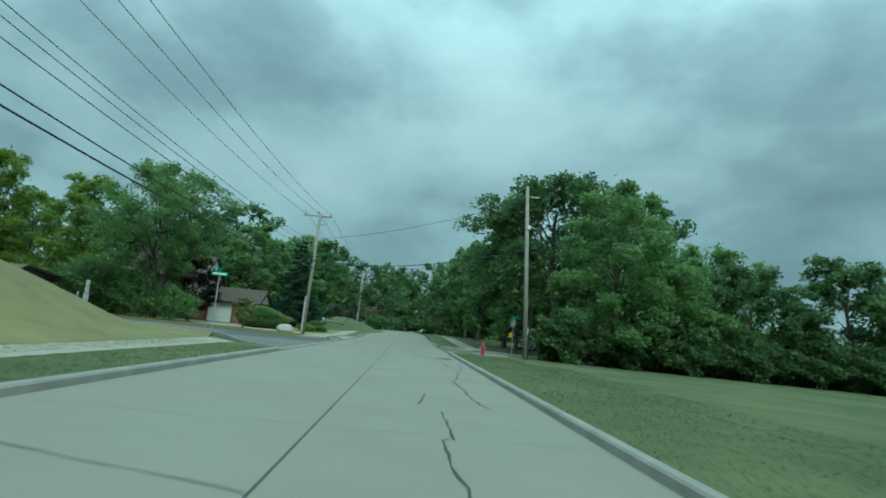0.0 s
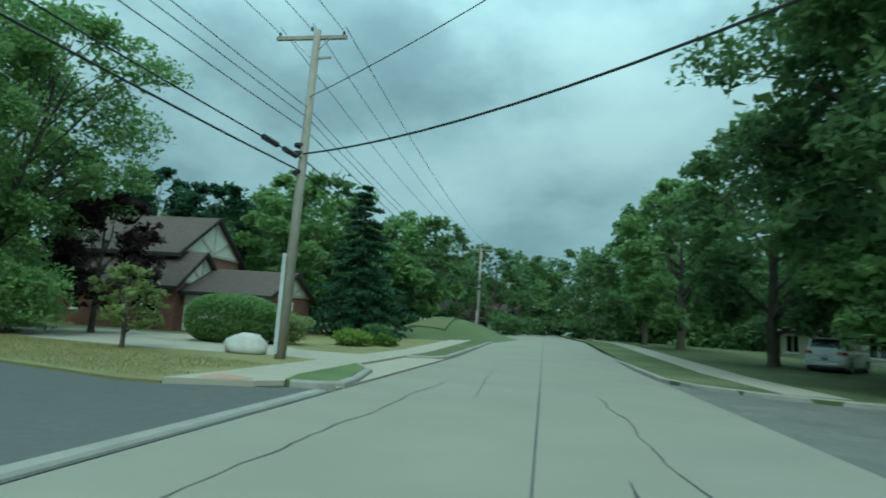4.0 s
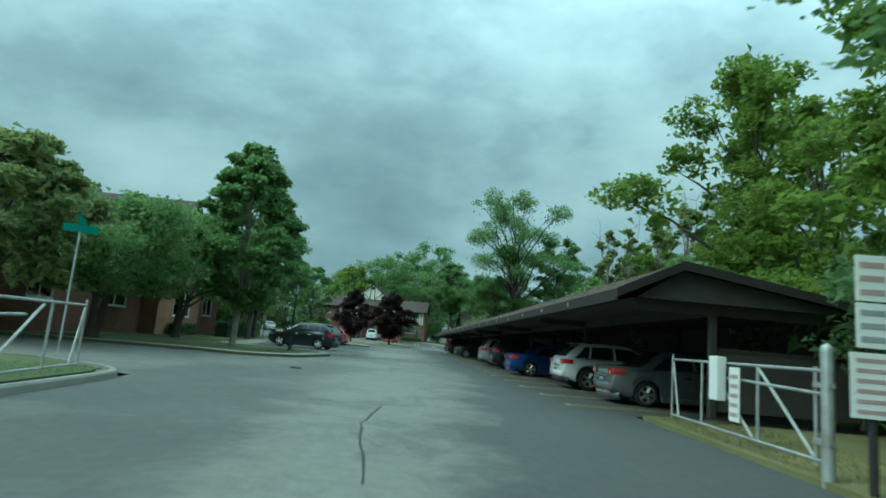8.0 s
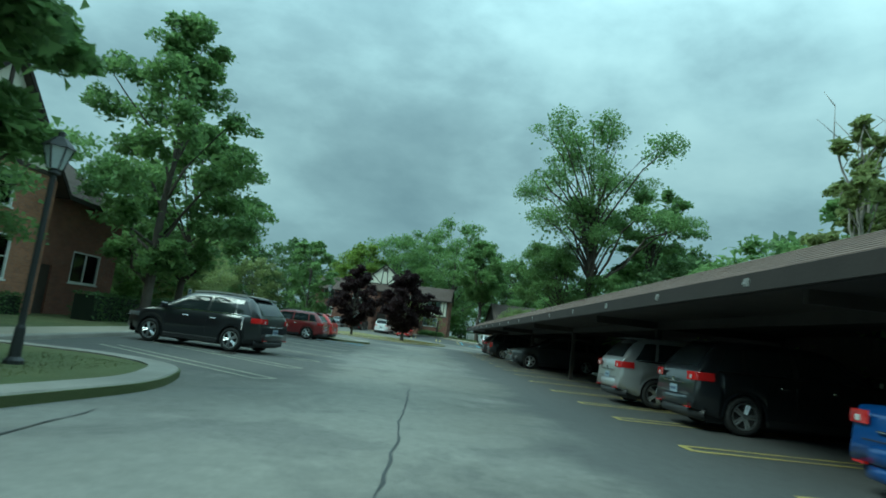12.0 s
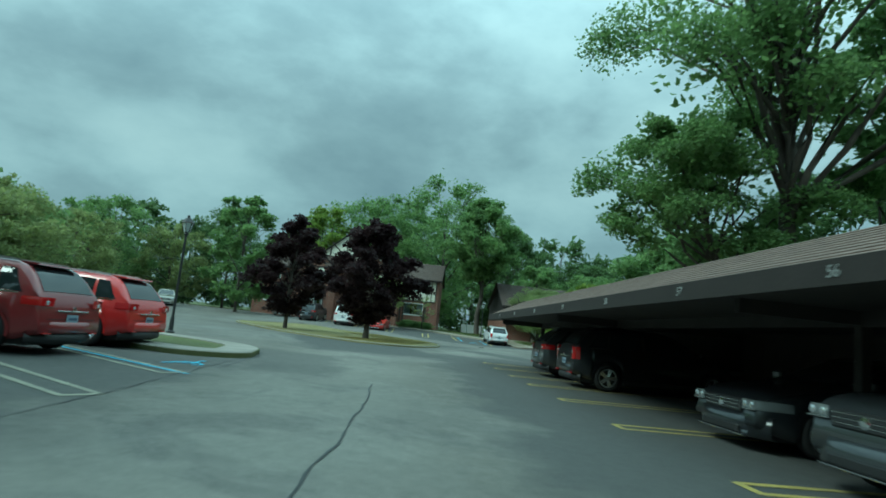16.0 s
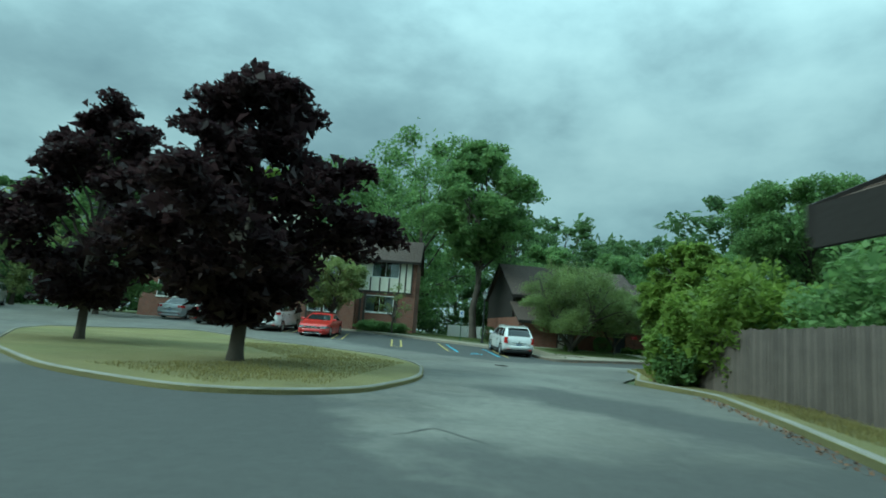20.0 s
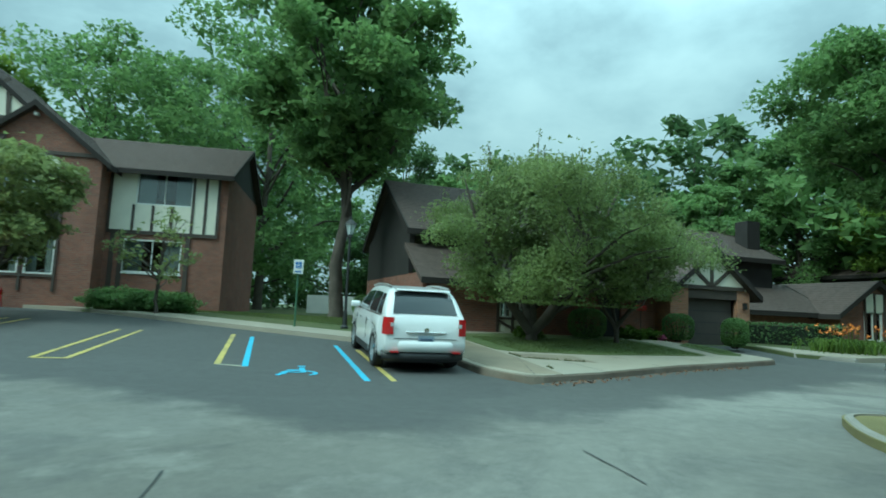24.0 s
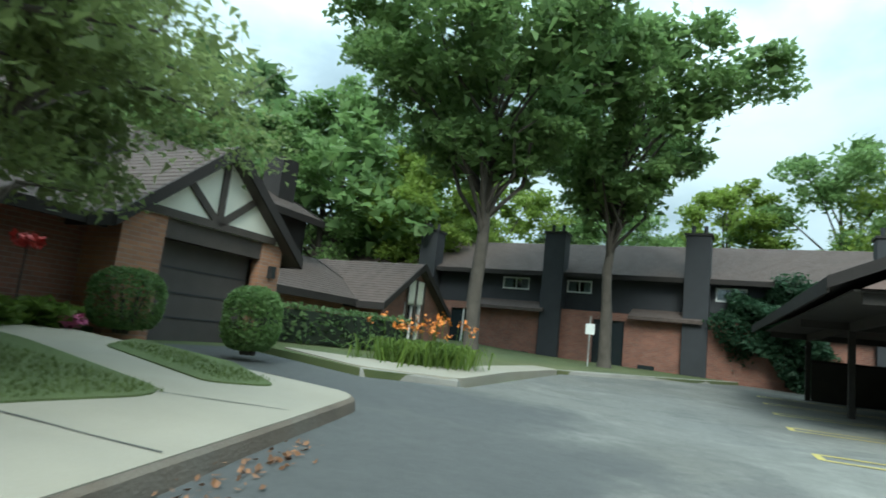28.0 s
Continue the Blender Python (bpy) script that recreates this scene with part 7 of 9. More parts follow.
def accessible_sign(x, y, rot, h=2.1):
    s = sign_post(x, y, h, "blue and white accessible parking sign on a green post", rot=rot, postm=mat("green_post", (0.05, 0.11, 0.06), 0.6))
    p = part("sign_plate", boxm(-0.145, 0.145, -0.045, -0.03, h - 0.44, h, bevel=0.004), WHITE, s)
    part("blue_field", boxm(-0.09, 0.09, -0.05, -0.045, h - 0.27, h - 0.07), SIGN_BLUE, p)
    bm = bmesh.new()
    ring = [(0.05 * math.cos(a), 0.05 * math.sin(a)) for a in np.linspace(2.3, 6.6, 12)]
    for (x0, z0), (x1, z1) in zip(ring, ring[1:]):
        tube(bm, (x0, -0.051, h - 0.2 + z0), (x1, -0.051, h - 0.2 + z1), 0.007, 0.007, 4)
    for (x0, z0), (x1, z1) in (((-0.01, -0.12), (-0.005, -0.19)), ((-0.005, -0.19), (0.04, -0.19)), ((0.04, -0.19), (0.06, -0.24)), ((-0.008, -0.15), (0.03, -0.15))):
        tube(bm, (x0, -0.051, h + z0), (x1, -0.051, h + z1), 0.008, 0.008, 4)
    tube(bm, (-0.012, -0.05, h - 0.1), (-0.012, -0.056, h - 0.1), 0.014, 0.014, 8)
    part("symbol", bm, WHITE, p)
    part("lettering", boxm(-0.09, 0.09, -0.049, -0.045, h - 0.4, h - 0.35), SIGN_BLUE, p)
    return s


accessible_sign(-134.0, 45.7, 90)
accessible_sign(-75.2, 25.6, 60, 2.0)
accessible_sign(-79.3, 26.0, 60, 2.0)
s = sign_post(-130.6, 76.0, 1.9, "small white notice sign on the lawn", rot=25)
part("sign_plate", boxm(-0.17, 0.17, -0.05, -0.03, 1.2, 1.6), WHITE, s)


# ---- fence ----
def board_fence(line, h, label):
    f = empty("board_fence", Matrix(), label, "fence")
    rng = random.Random(4)
    mb = mat("fence_board", (0.125, 0.1, 0.088), 0.85, vary=0.3, scale=2, fine=30, bump=0.35, obj=0.7)
    base = boxm(-0.068, 0.068, -0.011, 0.011, 0, 1)
    me = None
    for (ax, ay), (bx, by) in zip(line, line[1:]):
        a, b = Vector((ax, ay)), Vector((bx, by))
        L, ang = (b - a).length, math.atan2(by - ay, bx - ax)
        n = int(L / 0.145)
        for i in range(n):
            p = a + (b - a) * ((i + 0.5) / n)
            hh = h + rng.uniform(-0.02, 0.02)
            mm = Matrix.Translation((p.x, p.y, gz(p.x, p.y) + 0.1)) @ Matrix.Rotation(ang + rng.uniform(-0.02, 0.02), 4, "Z") @ Matrix.Diagonal((1, 1, hh, 1))
            if me is None:
                o = part("board", base, mb, f)
                me = o
                o.matrix_basis = mm
            else:
                shared("board", me, f, mm)
        for z in (0.4, h - 0.3):
            bm = bmesh.new()
            tube(bm, (ax + 0.04 * math.sin(ang), ay - 0.04 * math.cos(ang) + 0.08, 0.1 + z), (bx, by + 0.08, 0.1 + z), 0.04, 0.04, 4)
            part("rail", bm, mb, f)
        for k in range(int(L / 2.4) + 1):
            p = a + (b - a) * min(1, k * 2.4 / L)
            part("post", boxm(p.x - 0.05, p.x + 0.05, p.y + 0.06, p.y + 0.16, 0, h + 0.05), mb, f)
    return f


board_fence([(-99.7, 47.4), (-103.4, 48.35), (-107.2, 49.25), (-111.0, 49.5)], 1.68, "weathered brown board fence beside the lot")


# ---- cars ----
def smooth_curve(pts, x):
    """A smooth line through (x, z) points, without overshoot."""
    if x <= pts[0][0]:
        return pts[0][1]
    for i in range(len(pts) - 1):
        (x0, z0), (x1, z1) = pts[i], pts[i + 1]
        if x <= x1:
            def slope(k):
                if k <= 0 or k >= len(pts) - 1:
                    return 0.0
                a = (pts[k][1] - pts[k - 1][1]) / (pts[k][0] - pts[k - 1][0])
                b = (pts[k + 1][1] - pts[k][1]) / (pts[k + 1][0] - pts[k][0])
                return 0.0 if a * b <= 0 else 2 * a * b / (a + b)
            h, t = x1 - x0, (x - x0) / (x1 - x0)
            m0, m1 = slope(i) * h, slope(i + 1) * h
            return z0 * (2 * t ** 3 - 3 * t * t + 1) + m0 * (t ** 3 - 2 * t * t + t) + z1 * (3 * t * t - 2 * t ** 3) + m1 * (t ** 3 - t * t)
    return pts[-1][1]


def car(m, style, paint, label, L=4.6, Wd=1.85, H=1.66, plate=True, rails=False, dark_trim=False, rim=None, group="", big=False, tall=False):
    """A car with its nose towards +x, standing on the ground at the pose m: one lofted shell with arches, glass laid on it."""
    r = empty("car", m, label, "car", group)
    hl, w = L / 2, Wd / 2
    suv = style in ("suv", "van", "wagon")
    R = (0.365 if big else 0.345) if H > 1.55 else 0.315
    xf, xr = hl - 0.90, -hl + 0.92
    belt = H * (0.63 if suv else 0.65)
    hood = belt - 0.02 if suv else belt - 0.06
    zb = 0.26 if suv else 0.20
    if style == "van":
        ft, wsb, rt, rb = hl - 2.05, hl - 1.18, -hl + 0.38, -hl + 0.10
    elif style == "suv":
        ft, wsb, rt, rb = hl - 2.05, hl - 1.12, -hl + 0.62, -hl + 0.13
    elif style == "wagon":
        ft, wsb, rt, rb = hl - 2.15, hl - 1.15, -hl + 0.75, -hl + 0.13
    else:
        ft, wsb, rt, rb = hl - 2.15, hl - 1.30, -hl + 1.45, -hl + 0.72
    prof = [(-hl, belt - 0.40), (-hl + 0.03, belt - 0.12)]
    prof += [(rb - 0.04, belt + 0.02), (rt - 0.12, H - 0.11), (rt + 0.12, H - 0.035)] if suv else [(-hl + 0.07, belt + 0.02), (-hl + 0.35, belt + 0.045), (rb, belt + 0.06), (rt - 0.1, H - 0.07), (rt + 0.2, H - 0.015)]
    prof += [((rt + ft) / 2 + 0.1, H), (ft - 0.1, H - 0.035), (ft + 0.1, H - 0.10), (wsb - 0.03, belt + 0.07), (wsb + 0.12, belt + 0.02), (hl - 0.5, hood - 0.03), (hl - 0.16, hood - 0.13), (hl - 0.04, hood - 0.26), (hl, hood - 0.42)]

    def top(x):
        return smooth_curve(prof, x)

    def low(x):
        z = zb + 0.14 * max(0, abs(x) - (hl - 0.45)) / 0.45
        for xw in (xf, xr):
            d = abs(x - xw)
            if d < R + 0.06:
                z = max(z, R + math.sqrt(max(0, (R + 0.06) ** 2 - d * d)))
        return z

    def half(x):
        e = (hl - abs(x)) / 0.75
        return w * (1 - (0.17 if x > 0 else 0.10) * max(0, 1 - e) ** 2.0)

    def edge(x):
        """Half width and height where the roof or lid meets the side."""
        t, hw = top(x), half(x)
        k = min(1, max(0, (t - belt - 0.03) / (H - belt)))
        return hw * (0.925 - 0.215 * k), t - 0.015 - 0.045 * k

    def side(x, t):
        """A place on the glasshouse side, t of the way from the belt to the roof edge."""
        hw = half(x)
        ye, ze = edge(x)
        b0 = hw * 0.945, min(belt, ze - 0.01)
        return b0[0] + (ye - b0[0]) * t + 0.022 * math.sin(math.pi * t), b0[1] + (ze - b0[1]) * t

    xs = {round(-hl + L * k / 44, 3) for k in range(45)} | {-hl + 0.015, -hl + 0.03, hl - 0.02, hl - 0.04, rb, rt, ft, wsb}
    for xw in (xf, xr):
        xs |= {round(xw + (R + 0.06) * math.cos(a), 3) for a in np.linspace(0, math.pi, 13)}
        xs |= {round(xw + s * (R + 0.062), 3) for s in (1, -1)}
    bm = bmesh.new()
    rings = []
    for x in sorted(xs):
        t, b, hw = top(x), low(x), half(x)
        b = min(b, t - 0.1)
        ye, ze = edge(x)
        bz = min(belt, ze - 0.01)
        p = [(hw * 0.93, b), (hw * 0.985, b + (bz - b) * 0.15), (hw, b + (bz - b) * 0.5), (hw * 0.992, b + (bz - b) * 0.72), (hw * 0.968, bz - (bz - b) * 0.07), (hw * 0.945, bz)]
        p += [side(x, q) for q in (0.3, 0.65, 1.0)]
        p += [(ye * 0.9, t - 0.012), (ye * 0.55, t - 0.002), (0, t)]
        pts = p + [(-y, z) for y, z in reversed(p[:-1])]
        rings.append([bm.verts.new((x, y, z)) for y, z in pts])
    n = len(rings[0])
    for a, b in zip(rings, rings[1:]):
        for i in range(n):
            bm.faces.new((a[i], b[i], b[(i + 1) % n], a[(i + 1) % n]))
    bm.faces.new(rings[0])
    bm.faces.new(list(reversed(rings[-1])))
    bmesh.ops.recalc_face_normals(bm, faces=bm.faces)
    body = part("body", bm, paint, r, smooth=True)

    def sheet(name, grid, material, parent, smooth=True):
        b2 = bmesh.new()
        rows = [[b2.verts.new(v) for v in row] for row in grid]
        for a, b in zip(rows, rows[1:]):
            for i in range(len(a) - 1):
                b2.faces.new((a[i], a[i + 1], b[i + 1], b[i]))
        return part(name, b2, material, parent, smooth=smooth)

    def side_glass(name, s, lo, hi, t0=0.10, t1=0.86, nx=6, material=None, out=0.007):
        """lo and hi: the x at the foot and at the head of each end."""
        g = []
        for j in range(5):
            u = j / 4
            t = t0 + (t1 - t0) * u
            xa, xb = lo[0] + (lo[1] - lo[0]) * u, hi[0] + (hi[1] - hi[0]) * u
            row = []
            for i in range(nx + 1):
                x = xa + (xb - xa) * i / nx
                y, z = side(x, t)
                row.append((x, s * (y + out), z + 0.002))
            g.append(row)
        return sheet(name, g, material or CAR_GLASS, body)

    def lid_glass(name, xa, xb, k, out, ny=8):
        g = []
        for j in range(7):
            x = xa + (xb - xa) * j / 6
            ye, ze = edge(x)
            g.append([(x + out[0], ye * k * (2 * i / ny - 1), top(x) - (top(x) - ze) * abs(k * (2 * i / ny - 1)) ** 5 + out[1]) for i in range(ny + 1)])
        return sheet(name, g, CAR_GLASS, body)

    lid_glass("windshield", wsb - 0.05, ft + 0.10, 0.86, (0.006, 0.008))
    if suv:
        lid_glass("rear_window", rb + 0.0, rt - 0.10, 0.86, (-0.008, 0.008))
    else:
        lid_glass("rear_window", rb + 0.06, rt - 0.06, 0.84, (-0.006, 0.008))
    fa, fh = wsb - 0.22, ft + 0.02
    mid = (rb + wsb) / 2 + (0.02 if suv else 0.12)
    for s in (1, -1):
        side_glass("side_window", s, (mid + 0.05, mid + 0.03), (fa, fh))
        if suv:
            q = rb + 0.62 + 0.25 * (rt - rb)
            side_glass("side_window", s, (q + 0.06, q + 0.12), (mid - 0.05, mid - 0.05))
            side_glass("quarter_window", s, (rb + 0.24, rt + 0.02), (q - 0.02, q + 0.05))
        else:
            side_glass("side_window", s, (rb + 0.34, rt + 0.02), (mid - 0.05, mid - 0.05))
        side_glass("window_trim", s, (rb + 0.3, rb + 0.31), (fa + 0.04, fa + 0.03), 0.03, 0.075, 10, CHROME if not dark_trim else PLASTIC, 0.009)
        for xw in (xf, xr):
            b2 = bmesh.new()
            arc = [(xw + (R + q) * math.cos(a), R + (R + q) * math.sin(a)) for q in (0.055, 0.10) for a in np.linspace(-0.12, math.pi + 0.12, 15)]
            vs = [b2.verts.new((x, s * (half(x) * 0.996 + 0.008), z)) for x, z in arc]
            for i in range(14):
                b2.faces.new((vs[i], vs[i + 1], vs[16 + i], vs[15 + i]))
            part("arch_trim", b2, PLASTIC if suv and dark_trim else paint, r, smooth=True)
        part("side_sill", boxm(xr + R + 0.08, xf - R - 0.08, min(s * w * 0.90, s * w * 0.985), max(s * w * 0.90, s * w * 0.985), zb - 0.06, zb + 0.09, bevel=0.02), PLASTIC if suv else paint, r)
        for xh in (mid - 0.22, fa - 0.72):
            part("door_handle", boxm(xh - 0.1, xh + 0.1, min(s * w * 0.975, s * (w + 0.022)), max(s * w * 0.975, s * (w + 0.022)), belt - 0.17, belt - 0.135, bevel=0.01), CHROME if not dark_trim else paint, r)
        for xd in (mid, fa - 0.02, xr + 0.12):
            part("door_seam", boxm(xd - 0.004, xd + 0.004, min(s * w * 0.97, s * w * 1.003), max(s * w * 0.97, s * w * 1.003), zb + 0.2 if xd != xr + 0.12 else R * 2 + 0.12, belt - 0.12), INK, r)
        part("mirror", boxm(fa - 0.05, fa + 0.08, min(s * w * 0.94, s * (w + 0.16)), max(s * w * 0.94, s * (w + 0.16)), belt + 0.03, belt + 0.17, bevel=0.035), paint, r)
        # lights wrap the corners
        def lamp(name, xa, xb, za, zb_, depth, material, step=7):
            g = []
            for i in range(step + 1):
                x = xa + (xb - xa) * i / step
                g.append([(x, s * (half(x) * 1.0 + 0.006), za), (x, s * (half(x) * 1.0 + 0.008), (za + zb_) / 2), (x, s * (half(x) * 0.985 + 0.004), zb_)])
            e = g[0] if abs(xa) > abs(xb) else g[-1]
            sg = -1 if xa < 0 else 1
            inner = [(sg * (hl + 0.012), v[1] * (1 - depth), v[2]) for v in e]
            outer = [(sg * (hl + 0.012), v[1] * 0.97, v[2]) for v in e]
            g2 = [outer, inner]
            first = g if e is g[-1] else g[::-1]
            return sheet(name, first + g2, material, r)
        zt = belt - (0.0 if suv else 0.02)
        lamp("tail_light", -hl + 0.03, -hl + (0.16 if tall else 0.34), zt - (0.30 if tall else 0.17), zt + (0.02 if tall else -0.02), 0.2 if tall else 0.36, TAIL)
        part("reverse_lens", boxm(-hl - 0.02, -hl + 0.01, min(s * w * 0.72, s * w * 0.80), max(s * w * 0.72, s * w * 0.80), zt - 0.15, zt - 0.08, bevel=0.006), mat("reverse_lens", (0.5, 0.5, 0.5), 0.15, vary=0.05, bump=0, coat=0.6), r)
        part("reflector", boxm(-hl - 0.055, -hl + 0.02, min(s * w * 0.6, s * w * 0.78), max(s * w * 0.6, s * w * 0.78), zb + 0.13, zb + 0.155), TAIL, r)
        hd = lamp("headlight", hl - 0.03, hl - 0.46, hood - 0.30, hood - 0.18, 0.36, HEADL)
        for ky, kr in ((0.78, 0.045), (0.62, 0.04)):
            part("lamp_unit", lathe(bmesh.new(), [(kr, 0), (kr, 0.012), (kr * 0.6, 0.02), (0.008, 0.024)], 10, pose(hl + 0.008, s * w * ky, hood - 0.245, 0, 90, 0)), mat("lamp_unit", (0.8, 0.82, 0.82), 0.08, metal=0.8, vary=0.05, bump=0), hd)
        part("lamp_trim", boxm(hl + 0.005, hl + 0.03, min(s * w * 0.52, s * w * 0.86), max(s * w * 0.52, s * w * 0.86), hood - 0.312, hood - 0.298, bevel=0.004), CHROME, hd)
        if rails:
            px = [rt + 0.1 + (ft - 0.1 - rt) * k / 8 for k in range(9)]
            b2 = bmesh.new()
            rows = [[b2.verts.new((x, s * edge(x)[0] * 0.93 + dy, top(x) + dz)) for dy, dz in ((-0.018, 0.0), (-0.018, 0.04), (0.018, 0.04), (0.018, 0.0))] for x in px]
            for a, b in zip(rows, rows[1:]):
                for i in range(4):
                    b2.faces.new((a[i], a[(i + 1) % 4], b[(i + 1) % 4], b[i]))
            part("roof_rail", b2, PLASTIC if dark_trim else GALV, r)
    if suv:
        part("spoiler", prism(bmesh.new(), [(rt - 0.24, H - 0.075), (rt - 0.22, H - 0.045), (rt + 0.1, H - 0.03), (rt + 0.1, H - 0.06)], "y", -w * 0.62, w * 0.62), paint, r)
        part("wiper", tubem((rb + 0.02, -0.28, belt + 0.11), (rb + 0.02, 0.08, belt + 0.08), 0.012, 0.012, 5), PLASTIC, body)
    # bumpers, grille, plate
    def bumper(name, sg, z0, z1, out, material):
        b2 = bmesh.new()
        ring = []
        for k in range(13):
            y = w * 0.93 * (k / 6 - 1)
            x = sg * (hl + out - 0.22 * abs(k / 6 - 1) ** 4)
            ring.append([b2.verts.new((x - sg * 0.12, y, z0)), b2.verts.new((x - sg * 0.012, y, z0 + 0.03)), b2.verts.new((x, y, (z0 + z1) / 2)), b2.verts.new((x - sg * 0.015, y, z1 - 0.02)), b2.verts.new((x - sg * 0.12, y, z1))])
        for a, b in zip(ring, ring[1:]):
            for i in range(4):
                b2.faces.new((a[i], a[i + 1], b[i + 1], b[i]))
        return part(name, b2, material, r, smooth=True)
    bumper("rear_bumper", -1, zb + 0.12, zb + 0.36, 0.05, paint)
    bumper("rear_skirt", -1, zb - 0.05, zb + 0.14, 0.03, PLASTIC if suv else paint)
    bumper("front_bumper", 1, zb - 0.02, zb + 0.30, 0.045, paint)
    part("air_intake", boxm(hl - 0.1, hl + 0.055, -w * 0.5, w * 0.5, zb + 0.02, zb + 0.13, bevel=0.02), PLASTIC, r)
    part("grille", boxm(hl - 0.12, hl + 0.02, -w * 0.5, w * 0.5, hood - 0.38, hood - 0.20, bevel=0.02), PLASTIC, r)
    for k in range(3):
        part("grille_bar", boxm(hl - 0.02, hl + 0.026, -w * (0.5 - 0.03 * k), w * (0.5 - 0.03 * k), hood - 0.235 - k * 0.05, hood - 0.222 - k * 0.05, bevel=0.004), CHROME, r)
    part("badge", lathe(bmesh.new(), [(0.06, 0), (0.06, 0.012), (0.03, 0.016)], 12, pose(hl + 0.02, 0, hood - 0.29, 0, 90, 0)), CHROME, r)
    part("skid_trim", boxm(hl - 0.05, hl + 0.062, -w * 0.62, w * 0.62, zb - 0.005, zb + 0.02, bevel=0.006), CHROME, r)
    part("trunk_trim", boxm(-hl - 0.025, -hl + 0.02, -w * 0.45, w * 0.45, belt - 0.26, belt - 0.235, bevel=0.006), CHROME, r)
    part("emblem", lathe(bmesh.new(), [(0.05, 0), (0.05, 0.012), (0.02, 0.014)], 10, pose(-hl - 0.02, 0, belt - 0.21, 0, -90, 0)), CHROME, r)
    if plate:
        p = part("plate", boxm(-hl - 0.02, -hl - 0.008, -0.155, 0.155, belt - 0.46, belt - 0.31), mat("plate_white", (0.27, 0.33, 0.4), 0.5), r)
        part("lettering", boxm(-hl - 0.023, -hl - 0.02, -0.12, 0.12, belt - 0.41, belt - 0.36), mat("plate_ink", (0.08, 0.11, 0.17), 0.6), p)
    part("tailgate_seam", boxm(-hl - 0.006, -hl + 0.01, -w * 0.7, w * 0.7, zb + 0.385, zb + 0.395), INK, r)
    part("underbody", boxm(-hl + 0.25, hl - 0.3, -w * 0.8, w * 0.8, 0.17, 0.32), PLASTIC, r)
    for xw in (xf, xr):
        part("wheel_well", boxm(xw - R - 0.02, xw + R + 0.02, -w * 0.86, w * 0.86, 0.3, R * 2 + 0.02), PLASTIC, r)
    for x in (xf, xr):
        for s in (1, -1):
            wh = new("wheel")
            wh.parent, wh.matrix_basis = r, pose(x, s * (w - 0.11), R, -90 * s, 0, 0)
            part("tyre", lathe(bmesh.new(), [(R * 0.66, -0.1), (R * 0.92, -0.11), (R, -0.07), (R, 0.07), (R * 0.93, 0.11), (R * 0.72, 0.105), (R * 0.68, 0.08)], 24), RUBBER, wh, smooth=True)
            rm = bmesh.new()
            lathe(rm, [(R * 0.70, 0.07), (R * 0.71, 0.1), (R * 0.63, 0.1), (R * 0.61, 0.06)], 24)
            for k in range(5):
                for o in (-0.13, 0.13):
                    a = 2 * math.pi * k / 5
                    tube(rm, (R * 0.12 * math.cos(a + 3 * o), R * 0.12 * math.sin(a + 3 * o), 0.085), (R * 0.65 * math.cos(a + o), R * 0.65 * math.sin(a + o), 0.085), 0.022, 0.02, 5)
            tube(rm, (0, 0, 0.06), (0, 0, 0.105), 0.055, 0.05, 10)
            part("rim", rm, rim or RIM, wh)
            part("brake_disc", lathe(bmesh.new(), [(R * 0.6, 0.03), (R * 0.6, 0.04), (0.03, 0.045)], 16), PLASTIC, wh)
    return r


def paint(name, c, metal=0.0):
    return mat("paint_" + name, c, 0.3, metal=metal, vary=0.06, scale=2, bump=0, coat=0.9, dirt=0.15, dirtcol=[x * 0.8 + 0.02 for x in c])


P_WHITE, P_BLACK = paint("white", (0.74, 0.75, 0.75)), paint("black", (0.012, 0.014, 0.017))
P_RED, P_RED2 = paint("dark_red", (0.19, 0.018, 0.022)), paint("bright_red", (0.5, 0.022, 0.022))
P_SILVER, P_GREY = paint("silver", (0.42, 0.43, 0.44), 0.5), paint("grey", (0.20, 0.215, 0.225), 0.5)
P_BLUE, P_CHAR = paint("blue", (0.012, 0.055, 0.22), 0.2), paint("charcoal", (0.05, 0.055, 0.06), 0.3)
P_TAN = paint("champagne", (0.36, 0.34, 0.29), 0.4)


def park(x, y, heading, *a, **k):
    """Park a car with its middle at x, y and its nose towards heading degrees (0 is +x)."""
    sl = math.atan2(gz(x + math.cos(radians(heading)), y + math.sin(radians(heading))) - gz(x - math.cos(radians(heading)), y - math.sin(radians(heading))), 2)
    return car(Matrix.Translation((x, y, gz(x, y) + 0.012)) @ Matrix.Rotation(radians(heading), 4, "Z") @ Matrix.Rotation(-sl, 4, "Y"), *a, **k)


# under the carport, tails towards the lane
park(-41.5, 46.1, 88, "sedan", P_GREY, "grey metallic sedan with chrome trim under the carport", L=4.75, H=1.47)
park(-46.3, 46.0, 90, "wagon", P_WHITE, "white SUV with dark lower trim under the carport", L=4.6, H=1.62, dark_trim=True, big=True)
park(-53.3, 45.6, 90, "sedan", P_BLUE, "dark blue sedan parked under the carport", L=4.7, H=1.45)
park(-59.0, 45.7, 90, "suv", P_BLACK, "black SUV parked under the carport", L=4.7, H=1.7)
park(-62.6, 45.5, 90, "suv", P_SILVER, "silver SUV with red tail lights under the carport", L=4.6, H=1.7)
park(-78.2, 45.5, -90, "suv", P_CHAR, "charcoal SUV parked nose out under the carport", L=4.7, H=1.66, big=True)
park(-81.3, 45.8, -90, "sedan", P_BLACK, "black sedan parked nose out under the carport", L=4.6, H=1.43)
